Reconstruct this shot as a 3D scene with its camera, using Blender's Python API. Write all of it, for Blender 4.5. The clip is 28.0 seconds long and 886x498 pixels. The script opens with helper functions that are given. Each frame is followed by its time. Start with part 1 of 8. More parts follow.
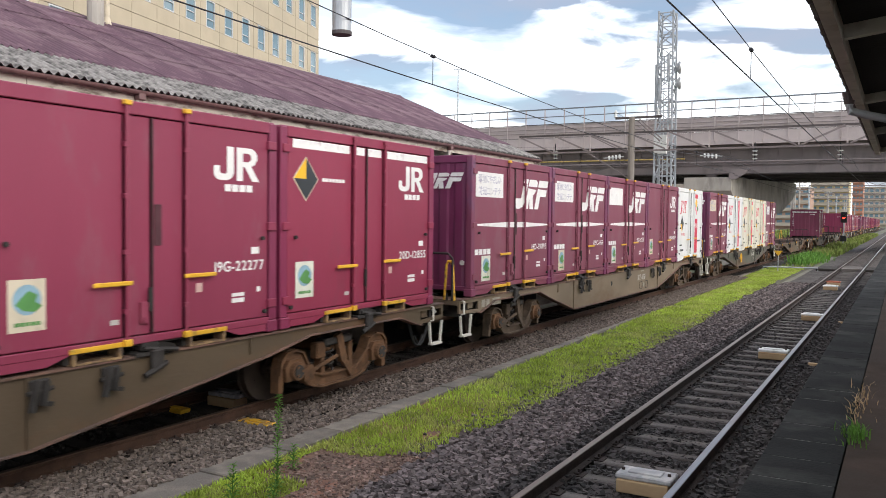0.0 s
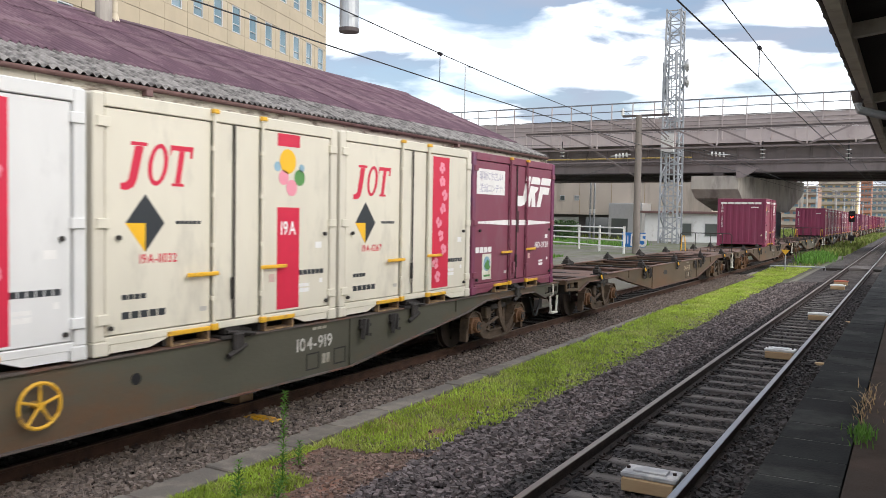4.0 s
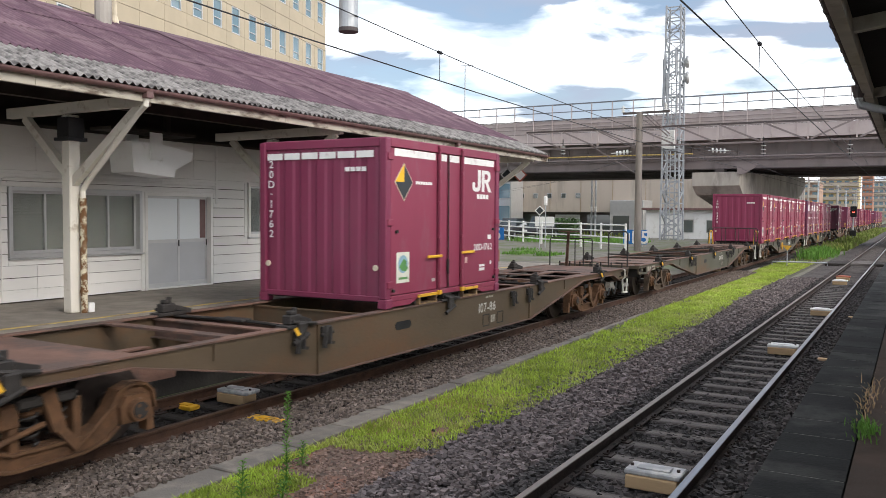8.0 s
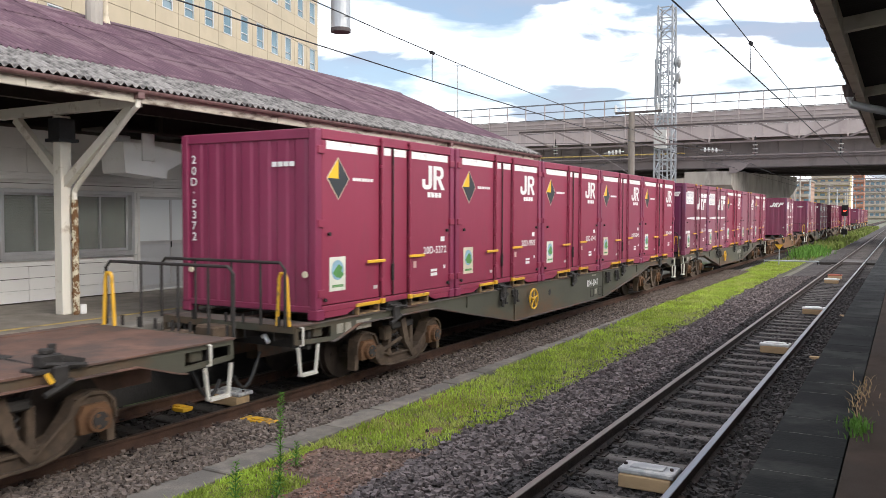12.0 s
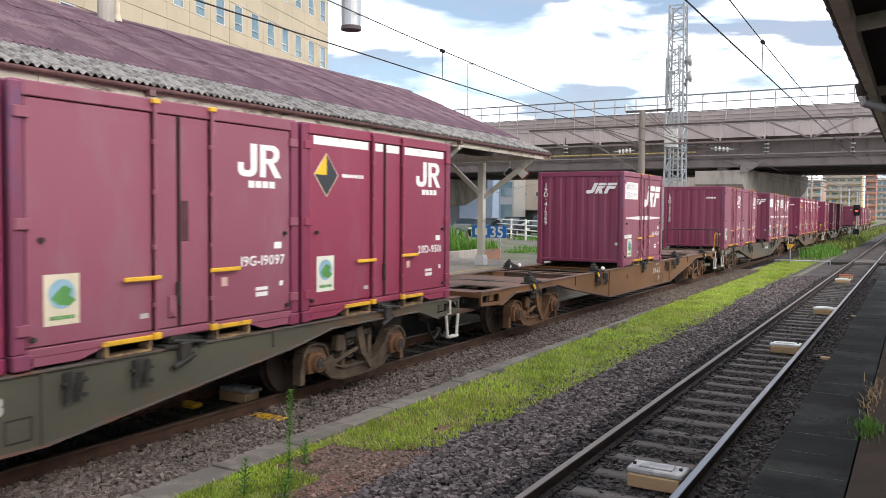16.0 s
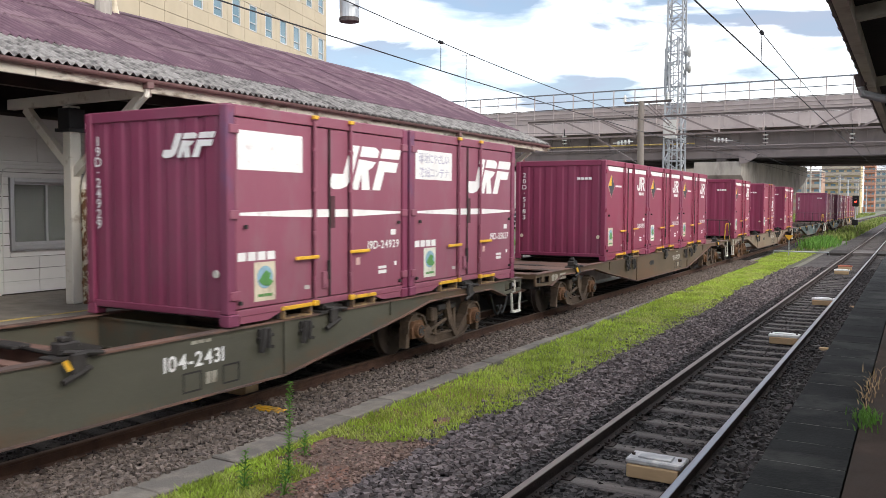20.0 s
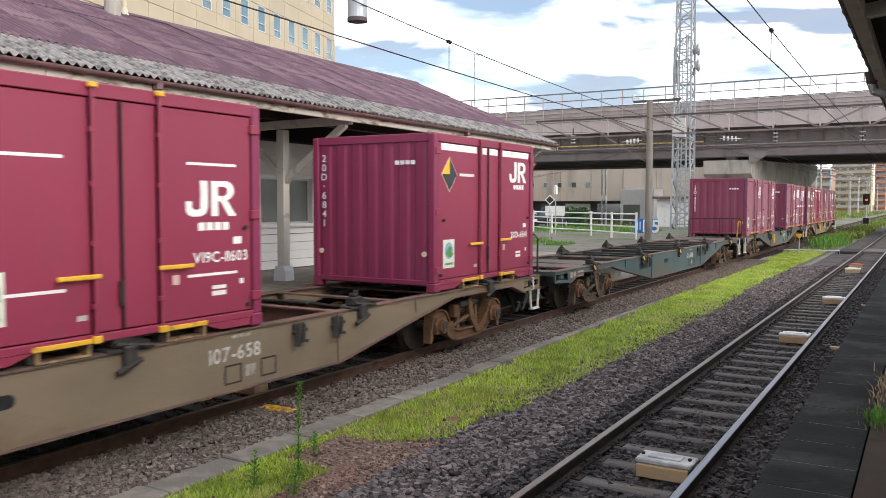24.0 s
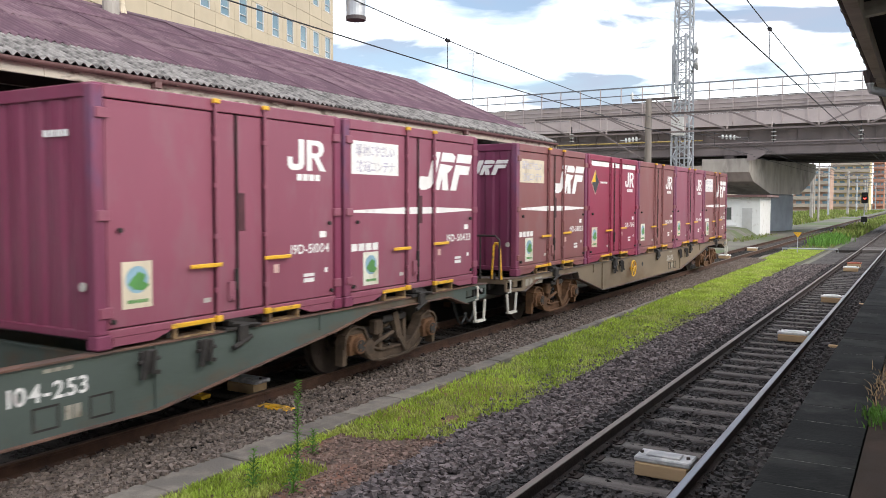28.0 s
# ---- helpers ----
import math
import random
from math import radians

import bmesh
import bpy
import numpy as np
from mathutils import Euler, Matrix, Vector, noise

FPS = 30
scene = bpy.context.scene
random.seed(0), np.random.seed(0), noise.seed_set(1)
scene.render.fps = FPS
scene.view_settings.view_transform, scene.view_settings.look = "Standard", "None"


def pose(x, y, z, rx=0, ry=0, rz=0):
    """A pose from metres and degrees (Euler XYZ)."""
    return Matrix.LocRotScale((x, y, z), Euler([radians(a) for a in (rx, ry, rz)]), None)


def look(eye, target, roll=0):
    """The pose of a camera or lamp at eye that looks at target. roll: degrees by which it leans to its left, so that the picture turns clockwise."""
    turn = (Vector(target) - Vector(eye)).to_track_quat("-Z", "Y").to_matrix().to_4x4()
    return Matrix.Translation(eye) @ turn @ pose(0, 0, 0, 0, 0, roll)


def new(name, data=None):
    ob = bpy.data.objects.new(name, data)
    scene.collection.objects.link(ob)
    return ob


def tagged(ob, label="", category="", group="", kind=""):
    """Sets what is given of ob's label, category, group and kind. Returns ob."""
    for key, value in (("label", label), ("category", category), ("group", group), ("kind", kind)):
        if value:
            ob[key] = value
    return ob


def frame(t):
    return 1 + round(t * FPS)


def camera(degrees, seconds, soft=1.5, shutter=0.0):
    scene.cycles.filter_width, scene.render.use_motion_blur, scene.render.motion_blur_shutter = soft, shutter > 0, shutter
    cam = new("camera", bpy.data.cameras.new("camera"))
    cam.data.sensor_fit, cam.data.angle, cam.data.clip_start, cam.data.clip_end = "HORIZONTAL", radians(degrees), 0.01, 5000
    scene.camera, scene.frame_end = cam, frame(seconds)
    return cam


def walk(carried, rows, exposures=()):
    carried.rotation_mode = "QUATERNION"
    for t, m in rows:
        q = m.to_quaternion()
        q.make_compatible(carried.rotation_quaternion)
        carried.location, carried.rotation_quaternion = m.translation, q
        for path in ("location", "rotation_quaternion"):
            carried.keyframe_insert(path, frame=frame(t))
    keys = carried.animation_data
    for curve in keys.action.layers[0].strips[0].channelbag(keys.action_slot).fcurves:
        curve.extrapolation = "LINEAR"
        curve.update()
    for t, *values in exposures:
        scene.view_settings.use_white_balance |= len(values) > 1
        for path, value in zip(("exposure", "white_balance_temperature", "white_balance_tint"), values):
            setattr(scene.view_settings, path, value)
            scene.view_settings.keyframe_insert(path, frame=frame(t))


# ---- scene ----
FOV = 57.03
cam = camera(FOV, 28.0, 0.85, 0.14)
EYE = (0.0, 0.0, 2.424)


def aim(pan, tilt, lean):
    """The camera on its platform: degrees to the left of the track, upwards, and of lean."""
    a, b = radians(pan), radians(tilt)
    d = Vector((-math.sin(a) * math.cos(b), math.cos(a) * math.cos(b), math.sin(b)))
    return look(EYE, Vector(EYE) + 50 * d, lean)


walk(cam, [
    (0.0, aim(29.414, -2.231, 0.697)),
    (0.5, aim(29.599, -2.244, 0.719)),
    (1.0, aim(29.770, -2.293, 0.805)),
    (1.5, aim(29.950, -2.308, 0.814)),
    (2.0, aim(29.996, -2.346, 0.801)),
    (2.5, aim(29.519, -2.341, 0.869)),
    (3.0, aim(29.664, -2.349, 0.890)),
    (3.5, aim(29.767, -2.388, 0.925)),
    (5.5, aim(30.094, -2.452, 0.995)),
    (6.0, aim(30.151, -2.461, 0.997)),
    (6.5, aim(30.188, -2.453, 0.897)),
    (7.0, aim(30.188, -2.434, 0.673)),
    (7.5, aim(30.054, -2.483, 0.549)),
    (8.0, aim(29.956, -2.491, 0.410)),
    (8.5, aim(29.956, -2.493, 0.304)),
    (9.0, aim(29.947, -2.498, 0.317)),
    (9.5, aim(29.768, -2.497, 0.364)),
    (10.0, aim(29.421, -2.502, 0.374)),
    (10.5, aim(29.425, -2.507, 0.394)),
    (11.0, aim(29.386, -2.508, 0.336)),
    (11.5, aim(29.385, -2.507, 0.318)),
    (12.0, aim(29.470, -2.478, 0.223)),
    (12.5, aim(29.561, -2.518, 0.240)),
    (14.5, aim(30.037, -2.502, 0.441)),
    (15.0, aim(30.127, -2.552, 0.452)),
    (15.5, aim(30.237, -2.577, 0.434)),
    (16.0, aim(30.128, -2.610, 0.448)),
    (16.5, aim(30.028, -2.594, 0.511)),
    (17.0, aim(30.134, -2.707, 0.475)),
    (17.5, aim(30.220, -2.810, 0.389)),
    (18.0, aim(30.303, -2.905, 0.318)),
    (18.5, aim(30.433, -2.988, 0.220)),
    (19.0, aim(30.478, -3.090, 0.255)),
    (19.5, aim(30.681, -3.155, 0.264)),
    (20.0, aim(30.055, -3.172, 0.289)),
    (20.5, aim(29.954, -3.225, 0.379)),
    (21.0, aim(30.207, -3.221, 0.320)),
    (21.5, aim(30.436, -3.217, 0.238)),
    (23.5, aim(30.425, -3.206, 0.116)),
    (24.0, aim(30.666, -3.208, 0.106)),
    (24.5, aim(30.701, -3.240, 0.078)),
    (25.0, aim(30.768, -3.243, 0.096)),
    (25.5, aim(30.492, -3.247, 0.191)),
    (26.0, aim(30.621, -3.238, 0.211)),
    (26.5, aim(30.819, -3.238, 0.148)),
    (27.0, aim(30.542, -3.254, 0.128)),
    (27.5, aim(30.428, -3.289, 0.058)),
    (28.0, aim(30.572, -3.300, 0.088)),
], exposures=((0.0, 0.39), (2.0, 0.36), (4.0, 0.35), (8.0, 0.40), (8.8, 0.54), (28.0, 0.54)))

# ---- plan: metres, y along the track, z = 0 on the rail heads ----
XC = -7.822          # middle of the goods train's track
XN = -2.298          # middle of the empty track
PLAT = 0.84          # both platforms
XW = -13.276         # station wall
XCOL = -11.33        # canopy posts
XEAVE = -9.45        # canopy edge
GROUND = -0.28
YB = 76.0            # near face of the road bridge

# ---- light ----
world = bpy.data.worlds.new("sky")
scene.world = world
world.use_nodes = True
wn, wl = world.node_tree.nodes, world.node_tree.links
wn.clear()
SUN_ELEV, SUN_TURN = radians(30), radians(103)
w_sky = wn.new("ShaderNodeTexSky")
w_sky.sky_type, w_sky.sun_disc = "NISHITA", False
w_sky.sun_elevation, w_sky.sun_rotation = SUN_ELEV, SUN_TURN
w_sky.air_density, w_sky.dust_density = 1.0, 1.5
w_bg = wn.new("ShaderNodeBackground")
w_bg.inputs["Strength"].default_value = 0.13
w_cl = wn.new("ShaderNodeBackground")
w_cl.inputs["Color"].default_value = (0.93, 0.95, 1.0, 1)
w_cl.inputs["Strength"].default_value = 2.25
w_co = wn.new("ShaderNodeTexCoord")
w_map = wn.new("ShaderNodeMapping")
w_map.inputs["Scale"].default_value = (1.0, 1.0, 4.0)
w_map.inputs["Rotation"].default_value = (0.0, 0.0, 1.42)
w_no = wn.new("ShaderNodeTexNoise")
w_no.inputs["Scale"].default_value, w_no.inputs["Detail"].default_value = 2.9, 12.0
w_no.inputs["Roughness"].default_value, w_no.inputs["Distortion"].default_value = 0.55, 0.25
w_ra = wn.new("ShaderNodeValToRGB")
w_ra.color_ramp.elements[0].position, w_ra.color_ramp.elements[1].position = 0.39, 0.59
w_ra.color_ramp.elements[0].color = (0.22, 0.22, 0.22, 1)
w_no2 = wn.new("ShaderNodeTexNoise")
w_no2.inputs["Scale"].default_value, w_no2.inputs["Detail"].default_value, w_no2.inputs["Distortion"].default_value = 5.4, 12.0, 0.3
w_ra2 = wn.new("ShaderNodeValToRGB")
w_ra2.color_ramp.elements[0].position, w_ra2.color_ramp.elements[1].position = 0.435, 0.54
w_ra2.color_ramp.elements[0].color, w_ra2.color_ramp.elements[1].color = (0.17, 0.19, 0.24, 1), (0.97, 0.98, 1.0, 1)
w_mix, w_out = wn.new("ShaderNodeMixShader"), wn.new("ShaderNodeOutputWorld")
for a, b in ((w_co.outputs["Generated"], w_map.inputs["Vector"]), (w_map.outputs[0], w_no.inputs["Vector"]),
             (w_map.outputs[0], w_no2.inputs["Vector"]), (w_no.outputs["Fac"], w_ra.inputs["Fac"]),
             (w_no2.outputs["Fac"], w_ra2.inputs["Fac"]), (w_ra2.outputs["Color"], w_cl.inputs["Color"]),
             (w_sky.outputs["Color"], w_bg.inputs["Color"]), (w_ra.outputs["Color"], w_mix.inputs["Fac"]),
             (w_bg.outputs[0], w_mix.inputs[1]), (w_cl.outputs[0], w_mix.inputs[2]), (w_mix.outputs[0], w_out.inputs["Surface"])):
    wl.new(a, b)
sun_data = bpy.data.lights.new("sun", "SUN")
sun_data.energy, sun_data.angle, sun_data.color = 1.35, radians(30), (1.0, 0.94, 0.86)
sun = new("sun", sun_data)
sun_from = Vector((math.sin(SUN_TURN) * math.cos(SUN_ELEV), math.cos(SUN_TURN) * math.cos(SUN_ELEV), math.sin(SUN_ELEV)))
sun.matrix_world = look(100 * sun_from, (0, 0, 0))


# ---- materials ----
def surf(name, base, rough=0.6, metal=0.0, var=0.18, scale=2.0, bump=0.15, bscale=30.0, second=None, amount=0.5, sscale=0.8,
         stretch=(1, 1, 1), soft=0.12, per_piece=0.0, island=False, spec=None):
    """A weathered surface: grain round a base colour, stains of a second colour, fine relief."""
    m = bpy.data.materials.new(name)
    m.use_nodes = True
    n, l = m.node_tree.nodes, m.node_tree.links
    b = n["Principled BSDF"]
    b.inputs["Roughness"].default_value, b.inputs["Metallic"].default_value = rough, metal
    if spec is not None:
        b.inputs["Specular IOR Level"].default_value = spec
    co, mp = n.new("ShaderNodeTexCoord"), n.new("ShaderNodeMapping")
    mp.inputs["Scale"].default_value = stretch
    l.new(co.outputs["Object"], mp.inputs["Vector"])
    n1 = n.new("ShaderNodeTexNoise")
    n1.inputs["Scale"].default_value, n1.inputs["Detail"].default_value = scale, 6
    l.new(mp.outputs[0], n1.inputs["Vector"])
    r1 = n.new("ShaderNodeValToRGB")
    lo, hi = [max(0.0, c * (1 - var)) for c in base], [min(1.0, c * (1 + var)) for c in base]
    r1.color_ramp.elements[0].color, r1.color_ramp.elements[1].color = (*lo, 1), (*hi, 1)
    r1.color_ramp.elements[0].position, r1.color_ramp.elements[1].position = 0.3, 0.7
    l.new(n1.outputs["Fac"], r1.inputs["Fac"])
    out = r1.outputs["Color"]
    if second:
        n2 = n.new("ShaderNodeTexNoise")
        n2.inputs["Scale"].default_value, n2.inputs["Detail"].default_value, n2.inputs["Roughness"].default_value = sscale, 8, 0.62
        l.new(mp.outputs[0], n2.inputs["Vector"])
        r2 = n.new("ShaderNodeValToRGB")
        r2.color_ramp.elements[0].position, r2.color_ramp.elements[1].position = 0.62 - 0.3 * amount, 0.62 - 0.3 * amount + soft
        l.new(n2.outputs["Fac"], r2.inputs["Fac"])
        mx = n.new("ShaderNodeMix")
        mx.data_type = "RGBA"
        mx.inputs["B"].default_value = (*second, 1)
        l.new(r2.outputs["Color"], mx.inputs["Factor"])
        l.new(out, mx.inputs["A"])
        out = mx.outputs["Result"]
    if per_piece:
        if island:
            rnd = n.new("ShaderNodeNewGeometry").outputs["Random Per Island"]
        else:
            rnd = n.new("ShaderNodeObjectInfo").outputs["Random"]
        mr = n.new("ShaderNodeMapRange")
        mr.inputs["To Min"].default_value, mr.inputs["To Max"].default_value = 1 - per_piece, 1 + per_piece
        l.new(rnd, mr.inputs["Value"])
        hs = n.new("ShaderNodeHueSaturation")
        l.new(mr.outputs[0], hs.inputs["Value"])
        l.new(out, hs.inputs["Color"])
        out = hs.outputs["Color"]
    l.new(out, b.inputs["Base Color"])
    if bump:
        n3, bp = n.new("ShaderNodeTexNoise"), n.new("ShaderNodeBump")
        n3.inputs["Scale"].default_value, n3.inputs["Detail"].default_value = bscale, 4
        l.new(mp.outputs[0], n3.inputs["Vector"])
        bp.inputs["Strength"].default_value, bp.inputs["Distance"].default_value = bump, 0.02
        l.new(n3.outputs["Fac"], bp.inputs["Height"])
        l.new(bp.outputs[0], b.inputs["Normal"])
    return m


def glass(name, tint, rough=0.06):
    m = bpy.data.materials.new(name)
    m.use_nodes = True
    b = m.node_tree.nodes["Principled BSDF"]
    b.inputs["Base Color"].default_value = (*tint, 1)
    b.inputs["Roughness"].default_value = rough
    b.inputs["Specular IOR Level"].default_value = 0.7
    return m


def leafy(m, share=0.4):
    """Let a part of the light through the thin blades."""
    n, l = m.node_tree.nodes, m.node_tree.links
    b, out = n["Principled BSDF"], n["Material Output"]
    tr, mx = n.new("ShaderNodeBsdfTranslucent"), n.new("ShaderNodeMixShader")
    l.new(b.inputs["Base Color"].links[0].from_socket, tr.inputs["Color"])
    mx.inputs["Fac"].default_value = share
    l.new(b.outputs[0], mx.inputs[1])
    l.new(tr.outputs[0], mx.inputs[2])
    l.new(mx.outputs[0], out.inputs["Surface"])


RUST = (0.11, 0.048, 0.024)
M = dict(
    board_upper=surf("dull_upper_boards", (0.77, 0.755, 0.725), 0.6, var=0.05, scale=1.2, bump=0.1, bscale=40, second=(0.66, 0.64, 0.60), amount=0.2, sscale=1.5, stretch=(1, 0.3, 1), per_piece=0.04),
    case_white=surf("enamelled_white", (0.88, 0.88, 0.87), 0.4, var=0.02, scale=3, bump=0.02, second=(0.74, 0.72, 0.68), amount=0.12, sscale=4),
    tower_steel=surf("tower_steel", (0.38, 0.40, 0.43), 0.6, 0.2, var=0.15, scale=3, bump=0.05),
    rail_blue=surf("blue_grey_rail", (0.17, 0.185, 0.21), 0.55, 0.3, var=0.1, scale=2, bump=0.03),
    pole=surf("weathered_pole", (0.22, 0.195, 0.175), 0.9, var=0.15, scale=1.5, bump=0.25, bscale=25, second=(0.14, 0.12, 0.105), amount=0.4, sscale=0.8, stretch=(1, 1, 0.3)),
    letter_faint=surf("faint_lettering", (0.34, 0.315, 0.26), 0.7, var=0.12, scale=6, bump=0, second=(0.2, 0.17, 0.13), amount=0.4, sscale=7),
    mortar=surf("pale_mortar", (0.24, 0.23, 0.215), 0.9, var=0.35, scale=4, bump=0.1, second=(0.03, 0.03, 0.03), amount=0.5, sscale=6),
    # sleeper wood darkened to carry the shade under the wagons
    sleeper_dark=surf("sleeper_shaded", (0.032, 0.027, 0.023), 0.92, var=0.35, scale=4, bump=0.6, bscale=30, stretch=(0.3, 3, 1), per_piece=0.25),
    # gutter brown darkened for the shade on the near canopy's underside
    gutter_dark=surf("shaded_gutter", (0.045, 0.03, 0.028), 0.6, var=0.2, scale=4, bump=0.05),
    meadow=surf("meadow_grass", (0.19, 0.245, 0.06), 0.75, var=0.35, scale=0.8, bump=0, second=(0.27, 0.27, 0.11), amount=0.4, sscale=0.4, per_piece=0.35, island=True, spec=0.2),
    # near-black colour stands in for the deep shade under the near canopy
    near_soffit=surf("shaded_soffit", (0.022, 0.020, 0.018), 0.95, var=0.25, scale=3, bump=0.3, bscale=20),
    # platform wall concrete, with the shade behind the train in its colour
    dark_wall=surf("shaded_concrete", (0.035, 0.032, 0.030), 0.95, var=0.25, scale=2, bump=0.3, bscale=20),
    ballast=surf("ballast_bed", (0.075, 0.064, 0.060), 0.95, var=0.4, scale=9, bump=0.9, bscale=28, second=(0.04, 0.033, 0.031), amount=0.5, sscale=1.2),
    # oily bed, its colour lowered further for the shade under the wagons
    ballast_oily_shaded=surf("ballast_bed_oily_shaded", (0.022, 0.018, 0.016), 0.95, var=0.4, scale=9, bump=0.9, bscale=28, second=(0.018, 0.015, 0.014), amount=0.5, sscale=1.2),
    stone=surf("ballast_stone", (0.140, 0.115, 0.112), 0.92, var=0.3, scale=14, bump=0.4, bscale=60, per_piece=0.6, island=True),
    stone_track=surf("ballast_stone_darker", (0.055, 0.048, 0.047), 0.92, var=0.3, scale=14, bump=0.4, bscale=60, per_piece=0.6, island=True),
    # oily stones, blackened more to stand in for shade beneath the train
    stone_dark=surf("ballast_stone_oily_shaded", (0.022, 0.018, 0.016), 0.9, var=0.3, scale=14, bump=0.4, bscale=60, per_piece=0.45, island=True),
    stone_brown=surf("ballast_stone_brown", (0.180, 0.142, 0.120), 0.95, var=0.3, scale=14, bump=0.4, bscale=60, per_piece=0.4, island=True),
    stone_red=surf("reddish_stone", (0.23, 0.155, 0.125), 0.95, var=0.3, scale=14, bump=0.4, bscale=60, per_piece=0.45, island=True),
    soil=surf("soil", (0.15, 0.105, 0.08), 0.95, var=0.4, scale=6, bump=0.8, bscale=25, second=(0.26, 0.125, 0.085), amount=0.6, sscale=1.1),
    grass=surf("grass_blades", (0.42, 0.54, 0.085), 0.7, var=0.35, scale=1.5, bump=0, second=(0.52, 0.57, 0.16), amount=0.45, sscale=1.4, per_piece=0.35, island=True, spec=0.2),
    weed=surf("weed_leaves", (0.13, 0.27, 0.05), 0.6, var=0.3, scale=5, bump=0, per_piece=0.3, island=True, spec=0.2),
    curb=surf("kerb_concrete", (0.235, 0.205, 0.172), 0.9, var=0.2, scale=5, bump=0.5, bscale=45, second=(0.17, 0.15, 0.13), amount=0.55, sscale=1.6, per_piece=0.14),
    concrete=surf("concrete", (0.40, 0.37, 0.33), 0.88, var=0.15, scale=1.5, bump=0.25, bscale=25, second=(0.24, 0.22, 0.20), amount=0.4, sscale=0.5, stretch=(1, 1, 0.35)),
    rail_rust=surf("rail_rust", (0.075, 0.038, 0.024), 0.85, 0.2, var=0.3, scale=6, bump=0.4, bscale=60),
    rail_dark=surf("rail_dark", (0.042, 0.028, 0.024), 0.8, 0.2, var=0.3, scale=6, bump=0.4, bscale=60),
    rail_top=surf("rail_polished", (0.19, 0.155, 0.135), 0.45, 0.7, var=0.08, scale=20, bump=0.03, stretch=(1, 0.1, 1)),
    rail_top_bright=surf("rail_bright", (0.22, 0.228, 0.255), 0.3, 0.95, var=0.1, scale=14, bump=0.03, stretch=(1, 0.05, 1), second=(0.17, 0.15, 0.15), amount=0.45, sscale=3),
    rail_top_dull=surf("rail_dull", (0.115, 0.075, 0.055), 0.5, 0.6, var=0.2, scale=20, bump=0.05, stretch=(1, 0.1, 1)),
    sleeper=surf("sleeper_wood", (0.115, 0.100, 0.093), 0.92, var=0.35, scale=4, bump=0.6, bscale=30, stretch=(0.3, 3, 1), second=(0.145, 0.128, 0.117), amount=0.4, sscale=3, per_piece=0.25),
    asphalt=surf("platform_asphalt", (0.27, 0.238, 0.205), 0.8, var=0.25, scale=3, bump=0.5, bscale=70, second=(0.17, 0.15, 0.13), amount=0.35, sscale=0.6, soft=0.3),
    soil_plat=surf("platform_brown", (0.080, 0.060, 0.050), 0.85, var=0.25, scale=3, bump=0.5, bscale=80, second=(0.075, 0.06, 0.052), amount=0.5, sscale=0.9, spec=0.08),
    # dark slabs, lowered further to hold the shade under the near canopy
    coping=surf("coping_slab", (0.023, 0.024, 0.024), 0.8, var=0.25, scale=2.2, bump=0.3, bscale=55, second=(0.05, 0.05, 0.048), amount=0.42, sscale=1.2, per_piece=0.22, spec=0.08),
    coping_far=surf("coping_concrete", (0.27, 0.25, 0.22), 0.85, var=0.2, scale=3, bump=0.3, bscale=45, per_piece=0.1),
    line_yellow=surf("line_yellow", (0.50, 0.36, 0.12), 0.7, var=0.2, scale=5, bump=0.1, second=(0.20, 0.16, 0.11), amount=0.4, sscale=3),
    board=surf("painted_boards", (0.80, 0.785, 0.76), 0.55, var=0.035, scale=1.2, bump=0.1, bscale=40, second=(0.66, 0.64, 0.60), amount=0.15, sscale=2.5, stretch=(1, 0.2, 1.5), per_piece=0.035),
    cream=surf("cream_timber", (0.70, 0.665, 0.59), 0.6, var=0.08, scale=2, bump=0.15, bscale=30, second=(0.46, 0.40, 0.32), amount=0.12, sscale=4, per_piece=0.06),
    fascia=surf("fascia_timber", (0.52, 0.48, 0.40), 0.65, var=0.12, scale=3, bump=0.2, bscale=30, second=(0.17, 0.13, 0.10), amount=0.42, sscale=5, stretch=(1, 0.4, 1.5)),
    # rafter and soffit tones lowered to carry the shade under the roof
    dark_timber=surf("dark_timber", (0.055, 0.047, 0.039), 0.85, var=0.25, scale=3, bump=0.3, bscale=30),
    soffit=surf("soffit_boards_shaded", (0.032, 0.028, 0.024), 0.9, var=0.25, scale=3, bump=0.3, bscale=20),
    gutter=surf("gutter_brown", (0.16, 0.09, 0.085), 0.5, var=0.2, scale=4, bump=0.05),
    roof=surf("roof_maroon", (0.118, 0.064, 0.090), 0.8, var=0.2, scale=1.6, bump=0.2, bscale=24, second=(0.19, 0.12, 0.145), amount=0.45, sscale=1.3, per_piece=0.07),
    roof_grey=surf("roof_weathered", (0.26, 0.245, 0.235), 0.9, var=0.35, scale=9, bump=0.4, bscale=26, second=(0.065, 0.06, 0.06), amount=0.5, sscale=6, soft=0.2, per_piece=0.12),
    alu=surf("aluminium", (0.62, 0.62, 0.62), 0.45, 0.6, var=0.05, scale=3, bump=0.02),
    door_grey=surf("door_grey", (0.52, 0.53, 0.55), 0.5, var=0.04, scale=2, bump=0.02),
    door_glass=glass("frosted_glass", (0.78, 0.82, 0.84), 0.35),
    win_dark=glass("window_glass", (0.10, 0.115, 0.11), 0.06),
    win_blind=surf("blind", (0.36, 0.37, 0.33), 0.6, var=0.08, scale=2, bump=0.1),
    black=surf("black_steel", (0.02, 0.02, 0.022), 0.6, 0.3, var=0.3, scale=5, bump=0.1),
